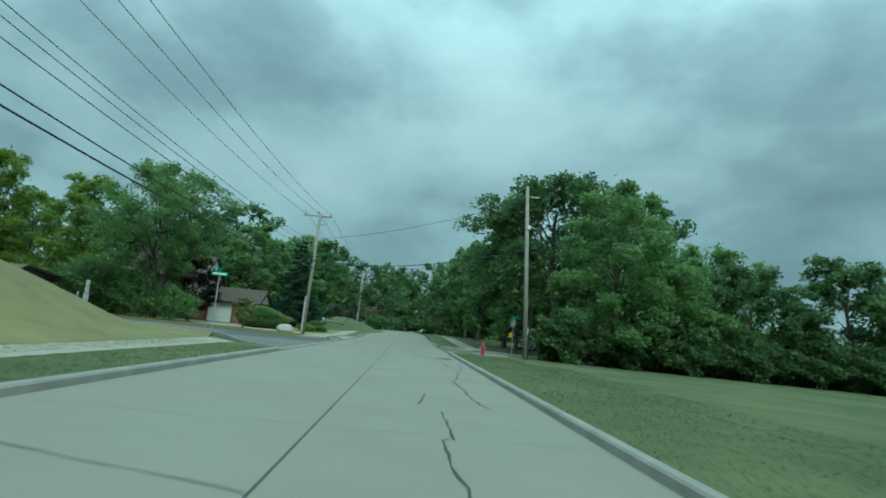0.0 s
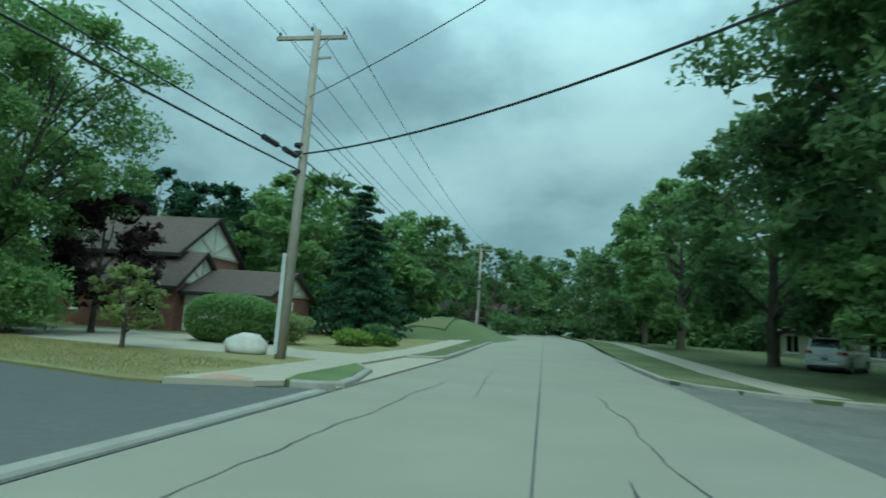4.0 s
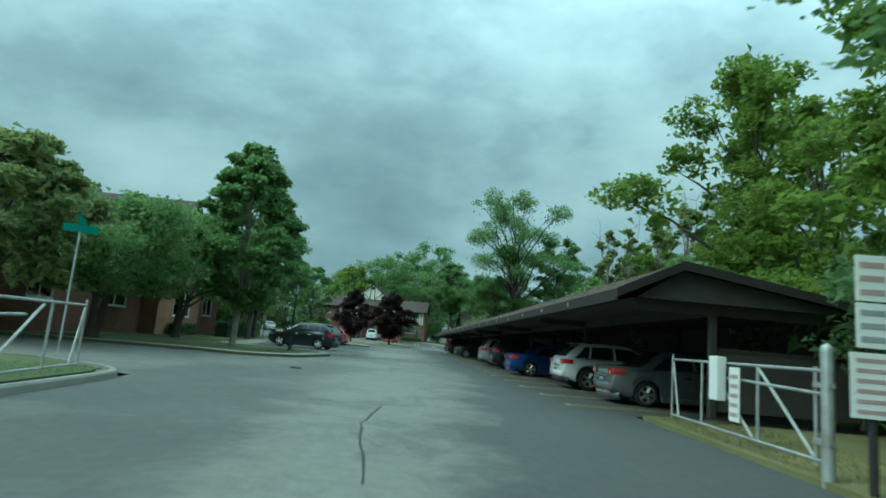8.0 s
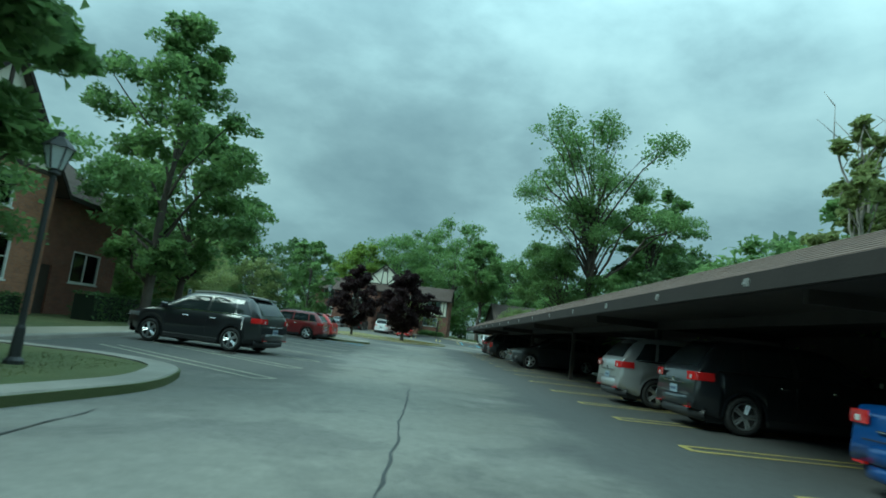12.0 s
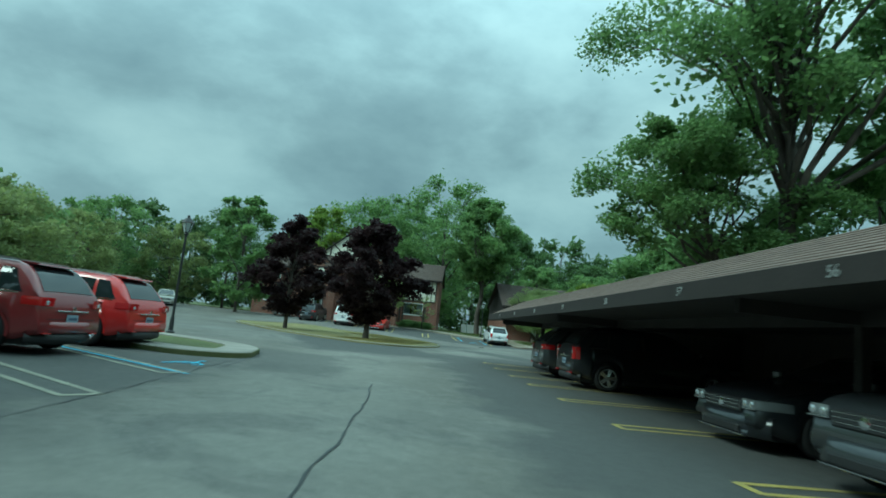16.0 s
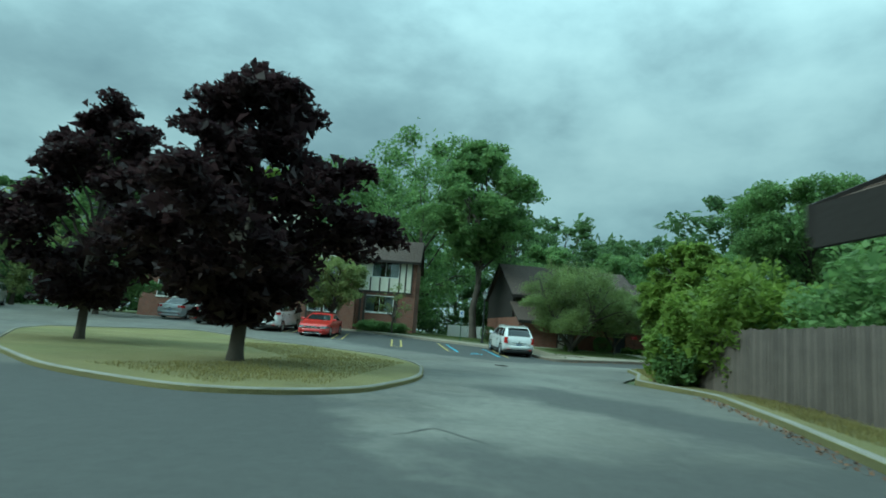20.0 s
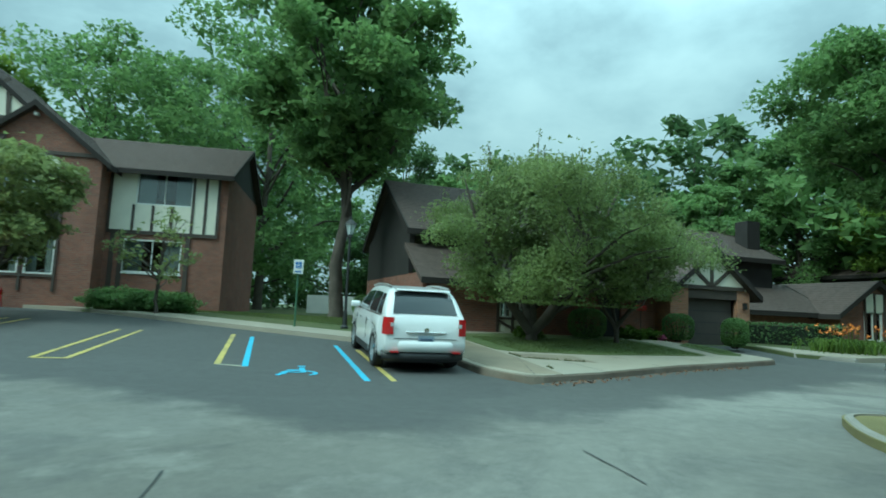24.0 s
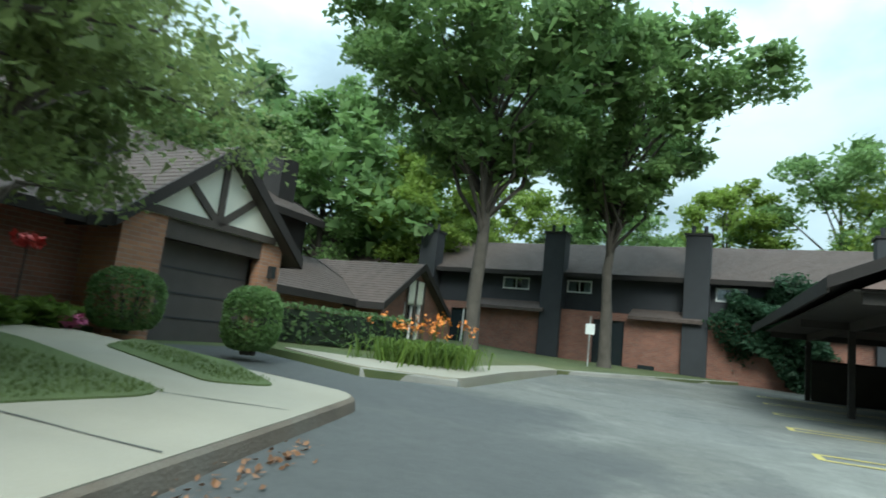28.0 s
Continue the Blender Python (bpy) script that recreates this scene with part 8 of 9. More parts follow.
park(-89.1, 45.7, 90, "suv", P_BLACK, "black SUV with tall tail lights under the carport", L=4.7, H=1.68, tall=True)
park(-92.2, 45.6, 90, "wagon", P_CHAR, "charcoal SUV with broad red tail lights under the carport", L=4.6, H=1.66)
# angled bays
park(-66.3, 31.7, -104, "suv", P_BLACK, "black SUV parked nose in at the angled bay", L=4.55, H=1.68, rails=True)
park(-84.6, 30.3, -97, "suv", P_RED, "dark red SUV parked nose in at the angled bay", big=True, L=4.7, H=1.66, rails=True)
park(-87.7, 30.5, -97, "suv", P_RED2, "bright red SUV parked nose in at the angled bay", big=True, rails=True, L=4.55, H=1.66)
# front bays
park(-128.55, 47.85, 180, "suv", P_WHITE, "white SUV with red tail lights parked at the kerb", L=4.7, Wd=1.75, H=1.62, rails=True, tall=True)
park(-132.3, 36.65, -8, "sedan", P_RED2, "red coupe parked nose out in the front bays", L=4.6, H=1.36)
park(-134.4, 33.5, 172, "van", P_WHITE, "large white SUV parked nose in at the front bays", L=5.3, Wd=2.02, H=1.92, rails=True)
park(-136.0, 29.6, 172, "suv", P_BLACK, "black SUV parked nose in at the front bays", L=4.9, H=1.76)
park(-138.6, 26.4, 172, "sedan", P_SILVER, "silver sedan parked at the front bays", L=4.6, H=1.46)
park(-136.5, 14.2, 20, "wagon", P_TAN, "champagne estate car parked across the lot", L=4.7, H=1.6)
park(-138.0, 10.5, 20, "suv", P_SILVER, "silver SUV parked across the lot", L=4.7, H=1.75)
park(-139.0, 6.8, 20, "suv", P_WHITE, "white car parked across the lot", L=4.6, H=1.6)
park(-120.9, 56.1, 175, "sedan", P_BLACK, "black sedan parked beyond the corner island", L=4.6, H=1.45)
park(4.5, 68, 60, "van", P_WHITE, "white car parked beyond the side street", L=4.8, H=1.8)


# ---- trees and shrubs ----
# street side
tree(-28.4, 47.2, 13.2, 5.0, LEAF, "large green shade tree with open branching crown", trunk=0.15, base=0.30, shape="round", n=21000, size=0.18, kite=True, clumps=90, multi=3, limbs=30, rough=0.5)
bush(-34.0, 50.0, 2.7, 4.2, LEAF_DARK, "dense green undergrowth beneath the large tree", n=7000, size=0.2)
bush(-37.2, 51.0, 2.8, 5.0, LEAF_LIGHT, "bright green undergrowth beside the carport", n=4500, size=0.2)
bush(-29.6, 47.8, 2.6, 4.2, LEAF, "dense green undergrowth beneath the large tree", n=3500, size=0.18)
bush(-26.6, 47.4, 1.8, 2.8, LEAF, "green undergrowth at the foot of the large tree", n=2500, size=0.17)
bush(-35.5, 49.5, 3.2, 4.6, LEAF_DARK, "tall green brush behind the carport", n=4500, size=0.22)
tree(-19.9, 46.2, 2.5, 0.95, LEAF_OLIVE, "small young tree on the dry lawn", trunk=0.06, base=0.25, n=1300, size=0.12, clumps=36, rough=0.4)
tree(-27.6, 51.9, 6.0, 2.3, LEAF_PURPLE, "dark purple-leaved tree beside the house", trunk=0.12, n=4200, size=0.2, base=0.2)
bush(-21.6, 53.4, 1.75, 2.0, LEAF, "large clipped round green shrub", n=17000, size=0.13, tight=True)
bush(-20.4, 55.2, 1.2, 1.6, LEAF_OLIVE, "flowering green shrub beside the driveway", n=2000, size=0.13)
bush(-18.7, 58.6, 1.1, 0.8, LEAF_LIGHT, "low yellow-green plants in a stone-edged bed", n=1200, size=0.13)
bush(-18.4, 61.0, 0.8, 1.1, LEAF_DARK, "round dark shrub in the garden bed", n=1200, size=0.12, tight=True)
bush(-17.6, 60.2, 0.7, 0.6, LILY_LEAF, "low flowering plants in the garden bed", n=700, size=0.12)
conifer(-23.2, 68.2, 10.8, 4.3, LEAF_SPRUCE, "tall dark green spruce beside the house", n=20000, size=0.3)
tree(-31.5, 73, 12.5, 4.2, LEAF, "green broad tree behind the house", n=4500, size=0.36, trunk=0.25)
tree(-38.5, 72, 11.5, 3.2, LEAF_SPRUCE, "dark pine with layered branches behind the house", n=4000, size=0.34, trunk=0.22, base=0.45)
tree(-44.0, 71, 12.5, 3.0, LEAF_SPRUCE, "dark pine behind the house", n=3500, size=0.34, trunk=0.22, base=0.5)
bush(-20.4, 104, 2.2, 2.6, LEAF_DARK, "dark conical shrub beside the far house", n=1500, size=0.25)
# right of the street
tree(8.4, 41.5, 13.0, 4.2, LEAF, "green bushy tree behind the pole", n=11000, size=0.21, base=0.1, clumps=75, trunk=0.2)
tree(11.8, 43.0, 7.6, 4.0, LEAF, "green bushy tree at the lawn edge", n=7500, size=0.26, base=0.05, clumps=70, trunk=0.2)
tree(18.3, 44.0, 8.2, 4.0, LEAF_DARK, "dark bushy tree at the lawn edge", n=6500, size=0.26, base=0.05, clumps=60, trunk=0.2)
tree(25.0, 44.0, 9.2, 4.4, LEAF_DARK, "dark bushy tree at the lawn edge", n=6500, size=0.28, base=0.05, clumps=60, trunk=0.2)
tree(32.0, 43.0, 10.0, 4.6, LEAF, "green bushy tree at the lawn edge", n=6000, size=0.3, base=0.05, clumps=60, trunk=0.2)
tree(39.0, 40.0, 11.0, 5, LEAF_DARK, "dark bushy tree at the lawn edge", n=5000, size=0.32, base=0.05, clumps=50, trunk=0.2)
for x, y, r_, h in ((4.6, 40.4, 1.9, 3.4), (8.5, 41.0, 2.2, 3.0), (12.5, 41.3, 2.4, 3.1), (16.5, 41.8, 2.4, 2.9), (20.8, 42.0, 2.4, 3.0), (25, 42, 2.6, 3.0), (30, 41.5, 2.8, 3.2), (35, 40, 3.0, 3.4)):
    bush(x, y, r_, h, LEAF_DARK, "dense dark green brush at the lawn edge", n=4200, size=0.24)
tree(5.0, 54.5, 16.6, 7.2, LEAF_DARK, "very large dark green oak over the side street", trunk=0.45, n=14000, size=0.34, base=0.22, clumps=110, limbs=14)
tree(2.2, 52.0, 5.2, 2.6, LEAF, "small green tree beneath the oak", n=2800, size=0.22, base=0.3)
tree(1.5, 68, 14, 5, LEAF_DARK, "dark street tree beyond the oak", trunk=0.3, n=6500, size=0.36, base=0.15, clumps=70)
tree(-2.0, 84, 14, 5, LEAF, "street tree in a row beside the road", trunk=0.3, n=5500, size=0.4, base=0.12, clumps=60)
tree(-4.5, 100, 15, 5.2, LEAF_DARK, "street tree in a row beside the road", trunk=0.3, n=5000, size=0.42, base=0.12, clumps=60)
tree(12, 62, 13, 5.5, LEAF_DARK, "dark tree behind the oak", trunk=0.3, n=5000, size=0.4, clumps=60, base=0.1)
tree(20, 58, 12, 5.5, LEAF, "green tree beyond the side street", trunk=0.3, n=4500, size=0.4, clumps=60, base=0.1)

# behind the long carport
rngT = random.Random(11)
tree(-49.5, 53.0, 15.0, 4.6, LEAF_LIGHT, "tall light green tree with airy crown", trunk=0.28, n=8000, size=0.24, base=0.2, clumps=60, shape="egg", rough=0.8, limbs=18)
tree(-39.5, 53.0, 13.0, 4.2, LEAF_LIGHT, "light green tree with an airy crown", trunk=0.24, n=7000, size=0.24, base=0.2, clumps=60, rough=0.8)
tree(-45.0, 52.8, 11.0, 3.4, LEAF_LIGHT, "light green tree with an airy crown", trunk=0.2, n=6000, size=0.22, base=0.15, clumps=60, rough=0.5)
tree(-50.8, 54.5, 7.5, 4.0, LEAF_LIGHT, "bushy light green tree behind the carport", n=6000, size=0.25, base=0.05, clumps=60)
tree(-57.0, 55.0, 7.0, 4.0, LEAF, "bushy green tree behind the carport", n=5500, size=0.26, base=0.05, clumps=60)
tree(-62.5, 56.5, 11.5, 2.6, LEAF_OLIVE, "half-dead tree with bare grey branches", trunk=0.2, n=3600, size=0.22, base=0.25, clumps=40, shape="egg", bare=4, barkm=BARK_PALE)
tree(-67.5, 57, 11.0, 2.8, LEAF_OLIVE, "slender tree with bare branch tips", trunk=0.2, n=4000, size=0.22, base=0.2, clumps=44, shape="egg", bare=3, barkm=BARK_PALE)
for x, y, h, r_, lm, nb in ((-66.0, 52.4, 10.2, 1.5, LEAF_OLIVE, 2), (-64.5, 55.4, 11.8, 1.7, LEAF_LIGHT, 0), (-61.5, 57.4, 12.4, 1.7, LEAF_LIGHT, 1), (-69.2, 55.2, 11.2, 1.5, LEAF_OLIVE, 3), (-57.0, 58.0, 13.0, 2.0, LEAF_LIGHT, 0)):
    tree(x, y, h, r_, lm, "slender upright tree behind the carport", trunk=0.13, n=2600, size=0.21, base=0.3, clumps=30, shape="egg", rough=0.5, limbs=10, bare=nb, barkm=BARK_PALE)
tree(-72.5, 58, 10.0, 3.4, LEAF, "green tree behind the carport", n=4500, size=0.28, base=0.1, clumps=50)
tree(-64, 60, 8.5, 5.0, LEAF, "green tree behind the carport", n=4500, size=0.32, base=0.05, clumps=50)
tree(-90.1, 50.9, 18.0, 6.0, LEAF, "tall spreading cottonwood behind the carport", trunk=0.34, n=15000, size=0.17, base=0.50, clumps=44, shape="round", rough=0.8, limbs=22, seed=77, lean=(0, -1.3), kite=True)
tree(-91.9, 50.1, 8.8, 3.5, LEAF, "low leaning tree with a dense crown over the carport roof", trunk=0.18, n=14000, size=0.15, base=0.50, clumps=60, rough=0.5, limbs=14, lean=(0.5, -2.6), kite=True, seed=91)
tree(-91.0, 55.4, 14.0, 3.2, LEAF, "slender tree with an airy crown behind the carport", trunk=0.2, n=5500, size=0.24, base=0.45, clumps=40, rough=0.5, limbs=10)
tree(-78.0, 56.5, 8.0, 4.4, LEAF, "bushy green tree behind the carport", n=5000, size=0.28, base=0.05, clumps=55)
tree(-88.0, 57, 8.5, 4.5, LEAF_DARK, "dark bushy tree behind the carport", n=5000, size=0.3, base=0.05, clumps=55)
tree(-100.0, 52.6, 6.4, 3.4, LEAF, "broad-leaved tree behind the carport end", trunk=0.2, n=6500, size=0.27, base=0.24, clumps=75, rough=0.4)
tree(-102, 62, 11.5, 5.0, LEAF_DARK, "dark tree beyond the fence", n=5500, size=0.32, base=0.05, clumps=60)
tree(-110, 66, 9.0, 4.6, LEAF, "green tree beyond the fence", n=5000, size=0.32, base=0.05, clumps=60)
for k in range(7):
    bush(-42 - k * 8.5, 51.2 + rngT.uniform(-0.3, 1), 3.4, 3.6 + rngT.uniform(-0.5, 0.8), rngT.choice((LEAF, LEAF_LIGHT, LEAF)), "green brush growing behind the carport", n=2600, size=0.24)
# vines over the fence
for x, y, r_, h in ((-100.4, 50.4, 2.2, 3.3), (-103.5, 51.4, 2.4, 3.7), (-106.8, 51.8, 2.3, 3.7), (-109.8, 50.6, 1.9, 3.5), (-111.8, 49.6, 1.4, 2.7)):
    bush(x, y, r_, h, LEAF_LIGHT if x < -109 else LEAF, "leafy vine thicket spilling over the fence", n=5200, size=0.19)
bush(-111.2, 48.9, 0.7, 1.5, LEAF, "vine hanging down the fence end", n=1300, size=0.15)

# maples on the island and the corner tree
tree(-109.2, 36.75, 7.2, 2.75, LEAF_PURPLE, "purple-leaved maple on the grass island", trunk=0.17, n=12000, size=0.21, base=0.15, clumps=90, shape="egg", rough=0.45, limbs=12)
tree(-113.9, 31.0, 7.6, 2.8, LEAF_PURPLE, "purple-leaved maple on the grass island", trunk=0.13, n=10000, size=0.21, base=0.15, clumps=80, shape="egg", rough=0.3, limbs=10)
tree(-118.4, 53.3, 5.6, 2.0, LEAF_LIGHT, "green shade tree on the corner island", trunk=0.17, n=8500, size=0.2, base=0.25, clumps=70, limbs=12)
# west side
tree(-140.4, 47.6, 15.8, 5.2, LEAF, "tall linden with a dense heavy crown", trunk=0.3, n=19000, size=0.27, base=0.41, clumps=105, shape="egg", rough=0.35, limbs=14)
tree(-132.0, 52.7, 5.6, 3.8, LEAF_CRAB, "spreading crab-apple with a crooked dark trunk", trunk=0.15, n=36000, size=0.085, base=0.25, clumps=66, shape="round", rough=0.75, limbs=30, multi=5, shoots=70, fork=0.12)
tree(-131.9, 55.6, 4.3, 2.4, LEAF_CRAB, "smaller crab-apple crown beside the house", trunk=0.07, n=14000, size=0.085, base=0.40, clumps=48, rough=0.5, multi=3, shoots=26, fork=0.2)
tree(-135.6, 36.8, 5.2, 2.6, LEAF_OLIVE, "small spreading tree before the brick building", trunk=0.13, n=7000, size=0.16, base=0.35, clumps=60, multi=2)
tree(-137.4, 41.2, 3.6, 1.5, LEAF_OLIVE, "thin low tree before the brick building", trunk=0.05, n=420, size=0.12, base=0.35, clumps=14)
for x, y, h, r_, lm in ((-160, 33, 18, 8, LEAF), (-158, 44, 22, 8, LEAF), (-168, 38, 21, 7.5, LEAF), (-172, 42, 19, 7, LEAF), (-157, 58, 10.5, 5.0, LEAF), (-149, 63, 9.0, 4.4, LEAF), (-160, 66, 12, 6, LEAF_DARK), (-149, 83, 16, 5.5, LEAF), (-143, 84, 12, 4.5, LEAF_LIGHT), (-170, 24, 16, 6, LEAF_LIGHT), (-144, 67, 7.4, 3.4, LEAF), (-150, 74, 10, 4.2, LEAF), (-175, 58, 18, 6.5, LEAF_DARK)):
    tree(x, y, h, r_, lm, "tall green tree behind the brick buildings", trunk=0.3, n=14500 if x > -151 else 8500, size=0.24 if x > -151 else 0.33, base=0.12, clumps=90, rough=0.35)
tree(-136, 21.5, 12.5, 3.6, LEAF, "green tree beyond the parked cars", n=5500, size=0.3, base=0.1, clumps=60)
tree(-152, 27.5, 15, 5, LEAF_LIGHT, "light green tree beyond the parked cars", n=5000, size=0.36, base=0.12, clumps=60)
# north end
tree(-132.8, 70.2, 13.0, 4.9, LEAF, "broad maple with many rising limbs on the lawn", trunk=0.24, n=15000, size=0.24, rough=0.15, base=0.46, clumps=85, shape="vase", limbs=24)
tree(-130.2, 77.0, 13.6, 4.7, LEAF, "broad maple with many rising limbs on the far lawn", trunk=0.24, n=13000, size=0.26, rough=0.15, base=0.47, clumps=80, shape="vase", limbs=24)
bush(-124.2, 81.6, 2.3, 4.4, LEAF_SPRUCE, "dark yew clump before the townhouses", n=15000, size=0.2, name="yew")
for x, y, h, r_, lm in ((-142, 92, 12, 5, LEAF_LIGHT), (-134, 94, 11, 5, LEAF), (-127, 97, 13, 5, LEAF_LIGHT), (-120.5, 96, 15, 5.5, LEAF), (-114, 92, 16, 6.4, LEAF_LIGHT), (-104, 88, 19, 7.0, LEAF), (-107, 80, 14, 5, LEAF_LIGHT), (-150, 92, 13, 5, LEAF)):
    tree(x, y, h, r_, lm, "green tree behind the townhouses", trunk=0.25, n=10500, size=0.28, base=0.08, clumps=90)
# south side
tree(-55.8, 29.8, 10.6, 2.6, LEAF, "upright shade tree on the grass island", trunk=0.15, n=15500, size=0.24, base=0.2, clumps=125, shape="egg", rough=0.18, limbs=12, barkm=BARK_PALE)
tree(-74.8, 25.8, 15.2, 3.9, LEAF, "airy locust tree beside the bays", trunk=0.22, n=11000, size=0.22, base=0.15, clumps=85, shape="egg", rough=0.45)
tree(-80.8, 24.8, 11.5, 3.6, LEAF, "airy locust tree beside the walk", trunk=0.2, n=8000, size=0.24, base=0.25, clumps=70, shape="egg", rough=0.4)
tree(-45.5, 24.6, 7.0, 2.8, LEAF_OLIVE, "olive green leaning tree before the apartment building", trunk=0.18, n=8000, size=0.22, base=0.3, clumps=70)
tree(-51.5, 25.0, 6.3, 4.0, LEAF, "dark green crooked ornamental tree before the brick wall", trunk=0.16, n=8500, size=0.18, base=0.36, clumps=60, multi=2)
tree(-61.5, 24.8, 6.6, 3.8, LEAF, "dark green crooked ornamental tree before the brick wall", trunk=0.16, n=8000, size=0.18, base=0.40, clumps=60, multi=2)
for x, y, h, r_, lm in ((-90, 18.8, 6.6, 4.6, LEAF_OLIVE), (-95.5, 16.0, 6.8, 5.0, LEAF_OLIVE), (-101.5, 14.2, 6.8, 5.0, LEAF_OLIVE), (-106.5, 13.5, 6.8, 4.6, LEAF_OLIVE), (-111.5, 11.5, 7.8, 5.2, LEAF_OLIVE), (-117.5, 7.5, 8.6, 5.4, LEAF), (-124, 3.5, 9.6, 5.4, LEAF), (-144, 4, 12, 5, LEAF), (-133, 6.0, 8.6, 4.6, LEAF_OLIVE), (-128, 3.2, 8.8, 4.8, LEAF_OLIVE), (-146, 10.5, 9.5, 4.4, LEAF_OLIVE), (-150, 16, 13, 5, LEAF_DARK), (-86, 19, 7.5, 3.6, LEAF)):
    tree(x, y, h, r_, lm, "leafy green tree at the lawn of the apartments", trunk=0.16, n=5500, size=0.24, base=0.12, clumps=60)


def hedge(a, b, w, h, label):
    a, b = Vector(a), Vector(b)
    L = (b - a).length
    rng = np.random.default_rng(int(L * 100))
    r = empty("hedge", pose(a.x, a.y, gz(a.x, a.y) + 0.1, 0, 0, math.degrees(math.atan2((b - a).y, (b - a).x))), label, "hedge")
    n = int(L * (w + 2 * h) * 130)
    f = rng.integers(0, 3, n)
    x, u = rng.uniform(0, L, n), rng.uniform(0, 1, n)
    y = np.where(f == 0, -w / 2, np.where(f == 1, w / 2, (u - 0.5) * w)) + rng.normal(0, 0.04, n)
    z = np.where(f == 2, h, u * h) + rng.normal(0, 0.035, n)
    v, q = leaves(rng, np.stack([x, y, z], 1), 0.12)
    mesh_np("foliage", v, q, LEAF_DARK, r)
    part("core", boxm(0.1, L - 0.1, -w / 2 + 0.08, w / 2 - 0.08, 0, h - 0.08), mat("hedge_core", (0.012, 0.018, 0.008), 0.95), r)
    return r


hedge((-72.5, 24.3), (-80.5, 24.0), 1.0, 1.15, "clipped dark hedge beside the walk")
hedge((-81.5, 24.0), (-92, 22.3), 1.0, 1.3, "clipped dark hedge beside the walk")
hedge((-66, 23.0), (-71, 22.6), 0.7, 0.8, "low dark hedge before the brick wall")
for x, y, r_ in ((-138.9, 39.7, 0.9), (-138.6, 41.2, 1.0)):
    bush(x, y, r_, 0.85, LEAF, "low spreading green shrub before the brick building", n=2600, size=0.12, ry=1.15)
hedge((-134.0, 62.2), (-132.6, 65.6), 0.9, 0.75, "dark hedge before the low brick wing")
for x, y, r_, h in ((-133.4, 55.4, 0.6, 1.0), (-133.7, 59.3, 0.52, 0.95), (-131.7, 60.0, 0.40, 0.95), (-141.5, 49.0, 0.6, 1.0), (-142.6, 50.0, 0.7, 1.1)):
    bush(x, y, r_, h, LEAF, "clipped round green shrub at the house", n=2600, size=0.075, tight=True, z=gz(x, y) + 0.14)
for x, y in ((-133.8, 57.4), (-133.9, 58.2), (-132.9, 53.0)):
    bush(x, y, 0.45, 0.5, LILY_LEAF, "low hosta plants beside the door", n=500, size=0.16, name="hosta", category="plant")


def lilies(x, y, r, n, label):
    rng = np.random.default_rng(9)
    root = empty("daylilies", pose(x, y, gz(x, y) + 0.1), label, "flower bed", "", "stuff")
    m = n * 24
    bx, by = rng.normal(0, r * 0.45, m), rng.normal(0, r * 0.65, m)
    a, L = rng.uniform(0, 6.28, m), rng.uniform(0.35, 0.65, m)
    V = []
    for k in range(m):
        d = np.array([math.cos(a[k]), math.sin(a[k]), 0])
        s = np.array([-d[1], d[0], 0]) * 0.016
        o = np.array([bx[k], by[k], 0])
        p1, p2 = o + d * L[k] * 0.3 + np.array([0, 0, L[k] * 0.75]), o + d * L[k] * 0.75 + np.array([0, 0, L[k] * 0.55])
        V += [o - s, o + s, p1 + s, p1 - s, p1 - s, p1 + s, p2 + s * 0.3, p2 - s * 0.3]
    mesh_np("blades", np.array(V), np.arange(len(V)).reshape(-1, 4), LILY_LEAF, root)
    c = np.stack([rng.normal(0, r * 0.5, n), rng.normal(0, r * 0.7, n), rng.uniform(0.6, 0.95, n)], 1)
    pts = np.repeat(c, 9, 0) + rng.normal(0, 0.04, (n * 9, 3))
    v, q = leaves(rng, pts, 0.085, droop=-0.3)
    mesh_np("blossom", v, q, LILY, root)
    bm = bmesh.new()
    for k in range(n):
        tube(bm, (c[k][0] * 0.9, c[k][1] * 0.9, 0), tuple(c[k]), 0.006, 0.005, 4)
    part("stalks", bm, LILY_LEAF, root)


lilies(-130.9, 63.9, 0.95, 30, "orange daylilies in a leafy clump at the kerb")
rngF = np.random.default_rng(3)
for nm, x, y, z, mm, lab in (("hanging_basket", -133.8, 57.8, 1.25, FLOWER_RED, "hanging basket of red flowers beside the door"), ("flower_clump", -133.5, 58.4, 0.25, FLOWER_PINK, "pink flowers in the bed")):
    r = empty(nm, pose(x, y, gz(x, y) + z), lab, "flowers")
    v, q = leaves(rngF, np.clip(rngF.normal(0, 0.1, (120, 3)), -0.17, 0.17) * np.array([1, 1, 0.5]), 0.11)
    mesh_np("blossom", v, q, mm, r)
    part("hook", tubem((0, 0, -z), (0, 0, 0.0), 0.012), BLACK_METAL, r)

# far woods, from a few shared crowns
proto = [tree(-15, 165, 17, 7.8, LEAF_DARK, "dark tree of the far woods", trunk=0.3, n=1700, size=0.74, base=0.02, clumps=48), tree(-30, 168, 19, 8.2, LEAF_DARK, "dark tree of the far woods", trunk=0.3, n=1700, size=0.74, base=0.02, clumps=48), tree(-45, 160, 16, 7.6, LEAF, "green tree of the far woods", trunk=0.3, n=1700, size=0.74, base=0.02, clumps=48)]
rw = random.Random(21)
spots = []
for k in range(26):
    spots.append((-75 + k * 4.2 + rw.uniform(-2, 2), 150 + rw.uniform(0, 35) + (14 if -30 < -75 + k * 4.2 < -16 else 0)))
for k in range(16):
    spots.append((-52 + rw.uniform(-9, 9), 78 + k * 5.5))
